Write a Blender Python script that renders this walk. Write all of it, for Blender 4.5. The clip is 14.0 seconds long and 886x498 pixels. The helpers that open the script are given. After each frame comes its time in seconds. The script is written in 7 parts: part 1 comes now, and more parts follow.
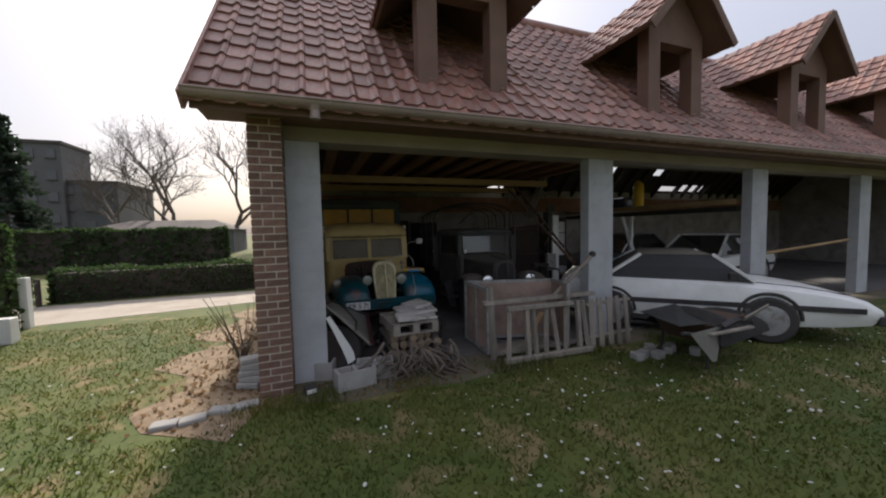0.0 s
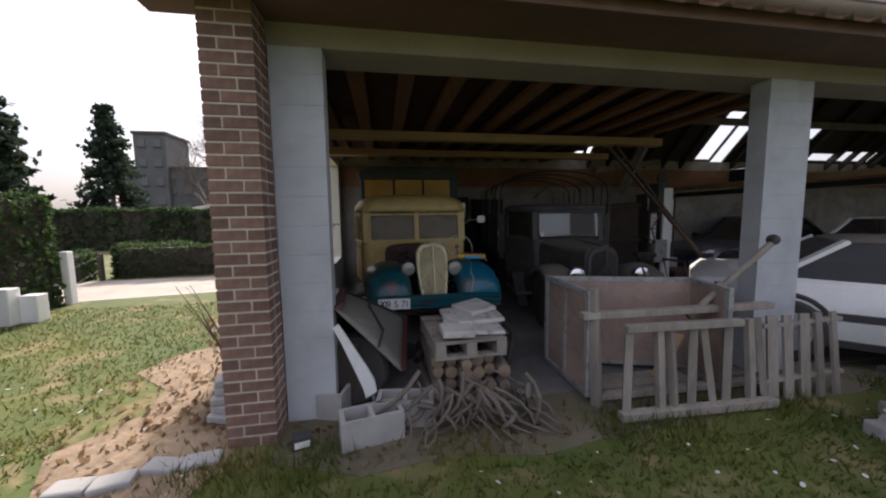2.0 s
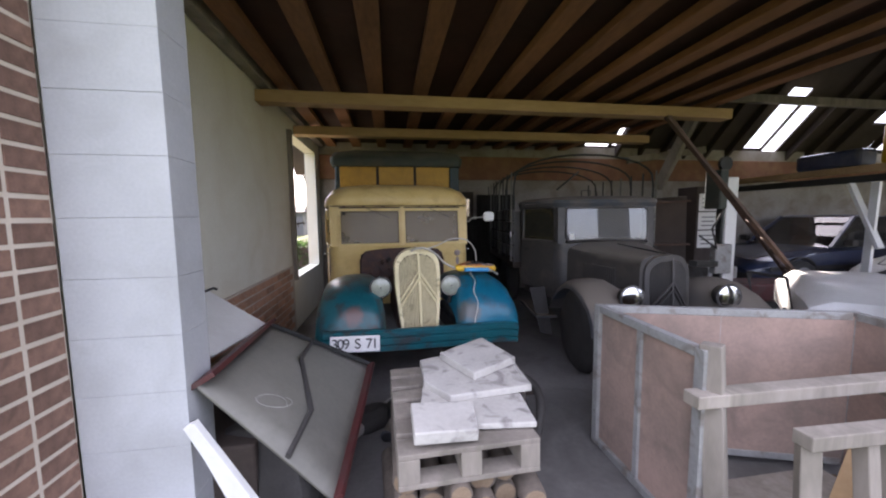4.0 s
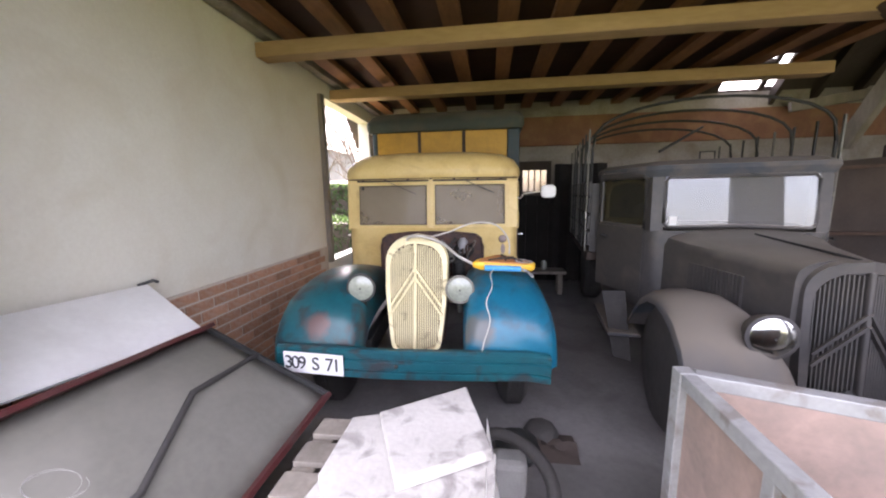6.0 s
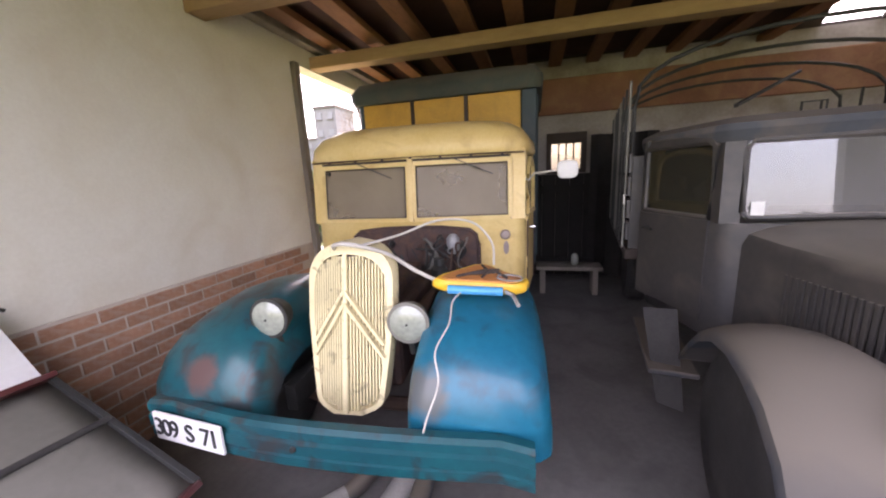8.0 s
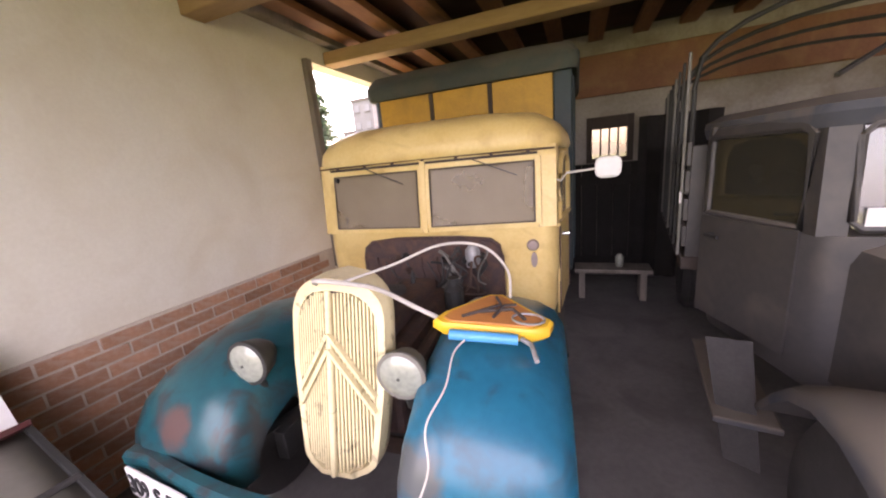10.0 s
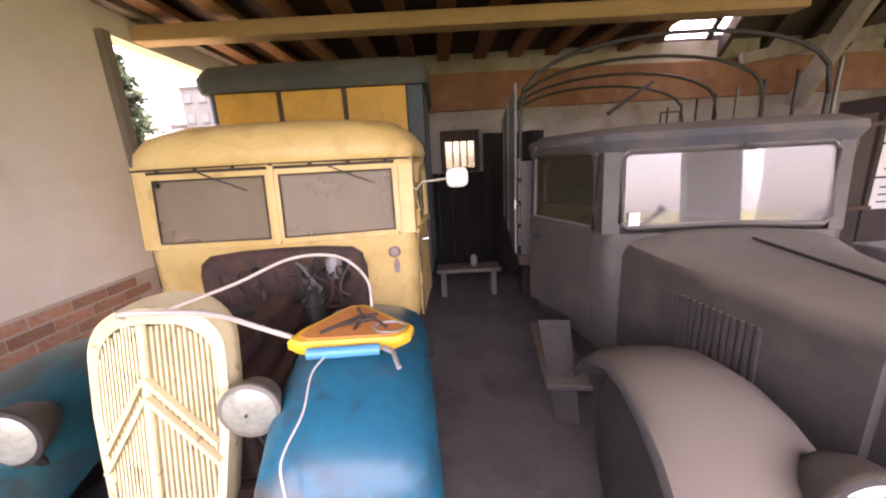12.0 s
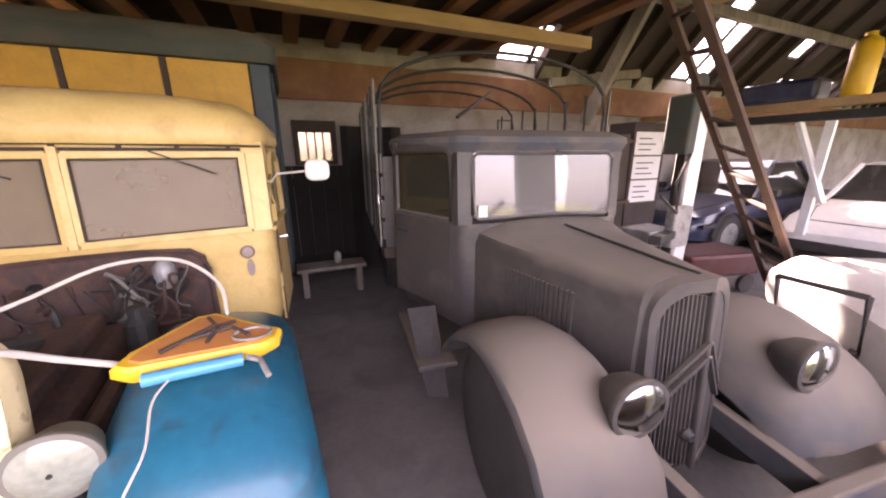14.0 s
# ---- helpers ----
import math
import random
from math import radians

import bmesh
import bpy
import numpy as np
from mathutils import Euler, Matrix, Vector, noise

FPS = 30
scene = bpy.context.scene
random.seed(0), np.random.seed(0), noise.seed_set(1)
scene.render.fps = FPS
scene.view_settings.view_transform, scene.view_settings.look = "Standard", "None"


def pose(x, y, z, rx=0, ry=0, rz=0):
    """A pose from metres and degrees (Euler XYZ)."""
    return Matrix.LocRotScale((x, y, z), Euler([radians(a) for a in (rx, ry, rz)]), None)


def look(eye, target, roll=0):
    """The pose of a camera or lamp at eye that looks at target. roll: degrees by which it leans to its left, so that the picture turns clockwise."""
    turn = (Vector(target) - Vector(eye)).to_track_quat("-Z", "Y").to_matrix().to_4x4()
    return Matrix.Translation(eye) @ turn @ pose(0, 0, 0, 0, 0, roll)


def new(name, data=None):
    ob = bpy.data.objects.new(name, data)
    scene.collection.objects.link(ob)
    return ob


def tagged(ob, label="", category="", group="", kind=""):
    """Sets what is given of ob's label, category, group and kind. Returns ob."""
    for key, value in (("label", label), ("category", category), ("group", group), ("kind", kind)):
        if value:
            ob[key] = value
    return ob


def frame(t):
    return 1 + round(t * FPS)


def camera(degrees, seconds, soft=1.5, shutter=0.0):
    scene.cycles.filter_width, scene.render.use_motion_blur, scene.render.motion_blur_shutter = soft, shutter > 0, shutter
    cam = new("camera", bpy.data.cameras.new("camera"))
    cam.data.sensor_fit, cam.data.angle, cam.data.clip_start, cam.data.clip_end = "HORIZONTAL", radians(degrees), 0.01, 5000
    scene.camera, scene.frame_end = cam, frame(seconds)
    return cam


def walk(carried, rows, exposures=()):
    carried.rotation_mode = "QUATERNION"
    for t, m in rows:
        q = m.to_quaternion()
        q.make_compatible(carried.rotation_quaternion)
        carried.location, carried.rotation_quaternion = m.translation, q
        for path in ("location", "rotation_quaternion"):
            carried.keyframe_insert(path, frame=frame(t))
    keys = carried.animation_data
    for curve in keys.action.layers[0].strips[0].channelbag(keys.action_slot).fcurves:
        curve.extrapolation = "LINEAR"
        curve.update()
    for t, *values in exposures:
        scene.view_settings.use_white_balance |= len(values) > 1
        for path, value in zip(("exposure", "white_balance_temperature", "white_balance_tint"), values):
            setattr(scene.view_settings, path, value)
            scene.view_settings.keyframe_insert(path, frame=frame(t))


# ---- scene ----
cam = camera(104.0, 14.0, soft=2.1)

PATH = [
    (0, (0.568, -3.947, 1.625), (1.256, -2.072, 1.508), -1.3),
    (0.5, (0.724, -3.577, 1.544), (1.29, -1.663, 1.413), -0.8),
    (1, (0.889, -3.229, 1.546), (1.253, -1.27, 1.364), -1.2),
    (1.5, (0.929, -2.851, 1.5), (1.226, -0.883, 1.309), -1.0),
    (2, (1.006, -2.504, 1.462), (1.345, -0.543, 1.268), -0.7),
    (2.5, (1.126, -2.176, 1.438), (1.419, -0.205, 1.277), -0.3),
    (3, (1.191, -1.853, 1.388), (1.559, 0.109, 1.254), 0.3),
    (5.5, (1.798, -0.636, 1.388), (1.716, 1.344, 1.117), -1.2),
    (6, (1.988, -0.485, 1.385), (1.718, 1.472, 1.073), -0.9),
    (6.5, (2.115, -0.346, 1.365), (1.731, 1.571, 0.944), -2.8),
    (7, (2.166, -0.179, 1.359), (1.773, 1.749, 1.0), -0.9),
    (7.5, (2.221, 0.039, 1.353), (1.819, 1.953, 0.937), -3.3),
    (8, (2.282, 0.261, 1.385), (1.769, 2.151, 0.979), -2.8),
    (10.5, (2.366, 0.593, 1.484), (1.629, 2.393, 1.018), -5.5),
    (11, (2.413, 0.608, 1.496), (1.765, 2.441, 1.028), -6.2),
    (11.5, (2.413, 0.599, 1.495), (2.045, 2.501, 0.998), -5.2),
    (12, (2.368, 0.587, 1.48), (2.374, 2.528, 0.998), -3.1),
    (12.5, (2.352, 0.575, 1.479), (2.626, 2.5, 1.012), -1.4),
    (13, (2.34, 0.565, 1.478), (2.806, 2.454, 1.017), -0.7),
    (13.5, (2.336, 0.562, 1.478), (2.975, 2.394, 0.993), -0.5),
    (14, (2.333, 0.56, 1.477), (3.101, 2.329, 0.948), -0.3),
]
walk(cam, [(t, look(eye, target, roll)) for t, eye, target, roll in PATH],
     exposures=[(0, 0.15, 6500, 14), (0.5, 0.3, 6480, 15), (1.0, 0.45, 6450, 16), (1.7, 0.58, 6400, 18), (2.4, 0.9, 6350, 20), (3.2, 1.6, 6250, 22), (5.3, 3.5, 6600, 24), (8.0, 3.65, 6900, 30), (11.0, 4.02, 7600, 39), (14.0, 4.15, 7600, 42)])

# ---- world and light ----
world = bpy.data.worlds.new("sky")
scene.world = world
world.use_nodes = True
wn = world.node_tree.nodes
sky = wn.new("ShaderNodeTexSky")
sky.sky_type, sky.sun_disc = "NISHITA", False
sky.sun_elevation, sky.sun_rotation = radians(37), radians(2)
sky.air_density, sky.dust_density, sky.ozone_density = 1.0, 4.0, 1.0
# thin high cloud, three times as bright overhead as at the horizon
up_at, height, cloud = wn.new("ShaderNodeTexCoord"), wn.new("ShaderNodeSeparateXYZ"), wn.new("ShaderNodeMapRange")
world.node_tree.links.new(up_at.outputs["Generated"], height.inputs[0])
world.node_tree.links.new(height.outputs[2], cloud.inputs[0])
cloud.inputs[3].default_value, cloud.inputs[4].default_value = 4.2, 13.8
tone = wn.new("ShaderNodeVectorMath")
tone.operation = "SCALE"
tone.inputs[0].default_value = (0.97, 1.0, 1.09)
world.node_tree.links.new(cloud.outputs[0], tone.inputs["Scale"])
haze = wn.new("ShaderNodeMixRGB")
haze.inputs[0].default_value = 0.48
world.node_tree.links.new(tone.outputs[0], haze.inputs[2])
world.node_tree.links.new(sky.outputs[0], haze.inputs[1])
world.node_tree.links.new(haze.outputs[0], wn["Background"].inputs[0])
wn["Background"].inputs[1].default_value = 0.112
sun = new("sun", bpy.data.lights.new("sun", "SUN"))
sun.data.energy, sun.data.angle, sun.data.color = 5.0, radians(3), (1, 0.93, 0.8)
sun.matrix_world = look((0.4, 14, 10.5), (0, 0, 0))

# ---- mesh helpers ----
def part(name, bm, material, parent=None, label="", smooth=False):
    """Links a bmesh as one mesh object, under a thing or a part."""
    bmesh.ops.recalc_face_normals(bm, faces=bm.faces)
    me = bpy.data.meshes.new(name)
    bm.to_mesh(me)
    bm.free()
    me.materials.append(material)
    if smooth:
        me.shade_smooth()
        me.set_sharp_from_angle(angle=radians(40))
    ob = new(name, me)
    if parent is not None:
        ob.parent = parent
    if label:
        tagged(ob, label)
    return ob


def thing(name, label, category, m=None, group="", kind=""):
    ob = new(name)
    ob.empty_display_size = 0.1
    if m is not None:
        ob.matrix_basis = m
    return tagged(ob, label, category, group, kind)


def add_box(bm, lo, hi, m=None, bevel=0.0):
    lo, hi = Vector(lo), Vector(hi)
    r = bmesh.ops.create_cube(bm, size=1)
    c, d = (lo + hi) / 2, hi - lo
    for v in r["verts"]:
        v.co = Vector((v.co.x * d.x, v.co.y * d.y, v.co.z * d.z)) + c
    if bevel:
        es = list({e for v in r["verts"] for e in v.link_edges})
        out = bmesh.ops.bevel(bm, geom=es, offset=bevel, segments=2, affect="EDGES", profile=0.5)
        vs = list({v for f in out["faces"] for v in f.verts} | {v for v in r["verts"] if v.is_valid})
    else:
        vs = r["verts"]
    if m is not None:
        bmesh.ops.transform(bm, matrix=m, verts=vs)
    return bm


def box(lo, hi, m=None, bevel=0.0):
    return add_box(bmesh.new(), lo, hi, m, bevel)


def add_tube(bm, pts, r, n=8, r2=None, closed=False):
    """A tube along points, with an even or tapering radius."""
    pts = [Vector(p) for p in pts]
    rings = []
    for i, p in enumerate(pts):
        a = pts[i - 1] if i else (pts[-1] if closed else p)
        b = pts[i + 1] if i + 1 < len(pts) else (pts[0] if closed else p)
        d = (b - a).normalized()
        side = d.cross(Vector((0, 0, 1)))
        if side.length < 0.05:
            side = d.cross(Vector((0, 1, 0)))
        side.normalize()
        up = side.cross(d)
        rr = r if r2 is None else r + (r2 - r) * i / max(1, len(pts) - 1)
        rings.append([bm.verts.new(p + side * rr * math.cos(2 * math.pi * k / n) + up * rr * math.sin(2 * math.pi * k / n)) for k in range(n)])
    for a, b in zip(rings, rings[1:] + ([rings[0]] if closed else [])):
        for k in range(n):
            bm.faces.new((a[k], a[(k + 1) % n], b[(k + 1) % n], b[k]))
    if not closed:
        bm.faces.new(rings[0])
        bm.faces.new(rings[-1])
    return bm


def flow(pts, steps=6):
    """A smooth curve through points."""
    p = [Vector(q) for q in pts]
    p = [p[0] * 2 - p[1], *p, p[-1] * 2 - p[-2]]
    out = []
    for a, b, c, d in zip(p, p[1:], p[2:], p[3:]):
        for k in range(steps):
            u = k / steps
            out.append(0.5 * (2 * b + (c - a) * u + (2 * a - 5 * b + 4 * c - d) * u * u + (3 * b - a - 3 * c + d) * u ** 3))
    return out + [p[-2]]


def tube(pts, r, n=8, r2=None, closed=False):
    return add_tube(bmesh.new(), pts, r, n, r2, closed)


def loft(rings, cap=True, closed=True):
    """A skin over rings of equal numbers of points."""
    bm = bmesh.new()
    vs = [[bm.verts.new(p) for p in ring] for ring in rings]
    n = len(vs[0])
    for a, b in zip(vs, vs[1:]):
        for k in range(n if closed else n - 1):
            bm.faces.new((a[k], a[(k + 1) % n], b[(k + 1) % n], b[k]))
    if cap:
        bm.faces.new(vs[0])
        bm.faces.new(vs[-1])
    return bm


def lathe(profile, n=24, axis="Z"):
    """Turns (radius, height) pairs round an axis; axis Y points the height towards -y."""
    rings = []
    for r, h in profile:
        ring = []
        for k in range(n):
            a = 2 * math.pi * k / n
            x, y = max(r, 1e-4) * math.cos(a), max(r, 1e-4) * math.sin(a)
            ring.append((x, y, h) if axis == "Z" else ((x, -h, y) if axis == "Y" else (h, x, y)))
        rings.append(ring)
    return loft(rings)


def slab(poly, axis, lo, hi, bevel=0.0):
    """A plate: a polygon in two axes, given thickness along the third (0 x, 1 y, 2 z)."""
    bm = bmesh.new()
    def at(p, h):
        q = list(p)
        q.insert(axis, h)
        return q
    a = [bm.verts.new(at(p, lo)) for p in poly]
    b = [bm.verts.new(at(p, hi)) for p in poly]
    bm.faces.new(a)
    bm.faces.new(b)
    for k in range(len(poly)):
        bm.faces.new((a[k], a[(k + 1) % len(poly)], b[(k + 1) % len(poly)], b[k]))
    if bevel:
        bmesh.ops.recalc_face_normals(bm, faces=bm.faces)
        bmesh.ops.bevel(bm, geom=bm.edges[:], offset=bevel, segments=2, affect="EDGES", profile=0.5)
    return bm


def quad_plate(corners, thick):
    """A plate through four corners, with thickness along its normal."""
    c = [Vector(p) for p in corners]
    n = (c[1] - c[0]).cross(c[3] - c[0]).normalized() * thick
    bm = bmesh.new()
    a = [bm.verts.new(p) for p in c]
    b = [bm.verts.new(p + n) for p in c]
    bm.faces.new(a)
    bm.faces.new(b)
    for k in range(4):
        bm.faces.new((a[k], a[(k + 1) % 4], b[(k + 1) % 4], b[k]))
    return bm


def bar(a, b, w, h, roll=0.0):
    """A squared timber from a to b."""
    a, b = Vector(a), Vector(b)
    m = Matrix.Translation((a + b) / 2) @ (b - a).to_track_quat("Z", "Y").to_matrix().to_4x4() @ pose(0, 0, 0, 0, 0, roll)
    length = (b - a).length
    return box((-w / 2, -h / 2, -length / 2), (w / 2, h / 2, length / 2), m, min(w, h) * 0.08)


# ---- materials ----
def mat(name, c1, c2=None, rough=0.7, metal=0.0, big=1.5, fine=40.0, bump=0.25, dist=0.01, stain=None, amount=0.35, spec=0.5, rnd=0.0, coat=0.0, stretch=(1, 1, 1), lo=0.45, hi=0.7):
    """Two tones mixed by coarse and fine noise, an optional stain with a shape of its own, and fine relief."""
    m = bpy.data.materials.new(name)
    m.use_nodes = True
    nt = m.node_tree
    n, link = nt.nodes, nt.links.new
    b = n["Principled BSDF"]
    c2 = c2 or tuple(v * 0.72 for v in c1)
    tc = n.new("ShaderNodeTexCoord")
    mp = n.new("ShaderNodeMapping")
    mp.inputs["Scale"].default_value = stretch
    link(tc.outputs["Object"], mp.inputs[0])
    tx = [n.new("ShaderNodeTexNoise") for _ in range(3)]
    for t, s, d in zip(tx, (big, fine, big * 2.3), (6, 4, 8)):
        t.inputs["Scale"].default_value, t.inputs["Detail"].default_value = s, d
        link(mp.outputs[0], t.inputs[0])
    tx[2].inputs["Distortion"].default_value = 0.8
    add = n.new("ShaderNodeMath")
    add.operation = "MULTIPLY_ADD"
    link(tx[1].outputs[0], add.inputs[0])
    add.inputs[1].default_value = 0.45
    link(tx[0].outputs[0], add.inputs[2])
    ramp = n.new("ShaderNodeMapRange")
    ramp.inputs[1].default_value, ramp.inputs[2].default_value = 0.5, 0.95
    link(add.outputs[0], ramp.inputs[0])
    mix = n.new("ShaderNodeMixRGB")
    mix.inputs[1].default_value, mix.inputs[2].default_value = (*c1, 1), (*c2, 1)
    link(ramp.outputs[0], mix.inputs[0])
    col = mix
    if stain:
        sr = n.new("ShaderNodeMapRange")
        sr.inputs[1].default_value, sr.inputs[2].default_value, sr.inputs[4].default_value = lo, hi, amount
        link(tx[2].outputs[0], sr.inputs[0])
        st = n.new("ShaderNodeMixRGB")
        st.inputs[2].default_value = (*stain, 1)
        link(sr.outputs[0], st.inputs[0])
        link(col.outputs[0], st.inputs[1])
        col = st
    if rnd:
        oi = n.new("ShaderNodeObjectInfo")
        gi = n.new("ShaderNodeNewGeometry")
        sm = n.new("ShaderNodeMath")
        link(oi.outputs["Random"], sm.inputs[0])
        link(gi.outputs["Random Per Island"], sm.inputs[1])
        fr = n.new("ShaderNodeMath")
        fr.operation = "FRACT"
        link(sm.outputs[0], fr.inputs[0])
        vr = n.new("ShaderNodeMapRange")
        vr.inputs[3].default_value, vr.inputs[4].default_value = 1 - rnd, 1 + rnd
        link(fr.outputs[0], vr.inputs[0])
        hs = n.new("ShaderNodeHueSaturation")
        link(vr.outputs[0], hs.inputs["Value"])
        link(col.outputs[0], hs.inputs["Color"])
        col = hs
    link(col.outputs[0], b.inputs["Base Color"])
    rr = n.new("ShaderNodeMapRange")
    rr.inputs[3].default_value, rr.inputs[4].default_value = max(0.02, rough - 0.12), min(1, rough + 0.12)
    link(tx[2].outputs[0], rr.inputs[0])
    link(rr.outputs[0], b.inputs["Roughness"])
    b.inputs["Metallic"].default_value = metal
    b.inputs["Specular IOR Level"].default_value = spec
    b.inputs["Coat Weight"].default_value = coat
    if bump:
        bp = n.new("ShaderNodeBump")
        bp.inputs["Strength"].default_value, bp.inputs["Distance"].default_value = bump, dist
        link(add.outputs[0], bp.inputs["Height"])
        link(bp.outputs[0], b.inputs["Normal"])
    return m


def glass(name, tint=(0.9, 0.92, 0.92), rough=0.02, dirt=0.25, dusty=(0.35, 0.33, 0.3), ior=1.75):
    """A thin pane: clear, with the gloss of glass and a film of dust."""
    m = bpy.data.materials.new(name)
    m.use_nodes = True
    n, link = m.node_tree.nodes, m.node_tree.links.new
    clear, gloss, film = n.new("ShaderNodeBsdfTransparent"), n.new("ShaderNodeBsdfGlossy"), n.new("ShaderNodeBsdfDiffuse")
    clear.inputs[0].default_value, film.inputs[0].default_value = (*tint, 1), (*dusty, 1)
    gloss.inputs["Roughness"].default_value = rough
    fr = n.new("ShaderNodeFresnel")
    fr.inputs[0].default_value = ior
    pane, dusted = n.new("ShaderNodeMixShader"), n.new("ShaderNodeMixShader")
    link(fr.outputs[0], pane.inputs[0])
    link(clear.outputs[0], pane.inputs[1])
    link(gloss.outputs[0], pane.inputs[2])
    tx, tc, r = n.new("ShaderNodeTexNoise"), n.new("ShaderNodeTexCoord"), n.new("ShaderNodeMapRange")
    tx.inputs["Scale"].default_value, tx.inputs["Detail"].default_value = 3.0, 5
    link(tc.outputs["Object"], tx.inputs[0])
    r.inputs[1].default_value, r.inputs[2].default_value, r.inputs[3].default_value, r.inputs[4].default_value = 0.3, 0.7, dirt * 0.85, dirt * 1.1
    link(tx.outputs[0], r.inputs[0])
    link(r.outputs[0], dusted.inputs[0])
    link(pane.outputs[0], dusted.inputs[1])
    link(film.outputs[0], dusted.inputs[2])
    link(dusted.outputs[0], n["Material Output"].inputs[0])
    return m


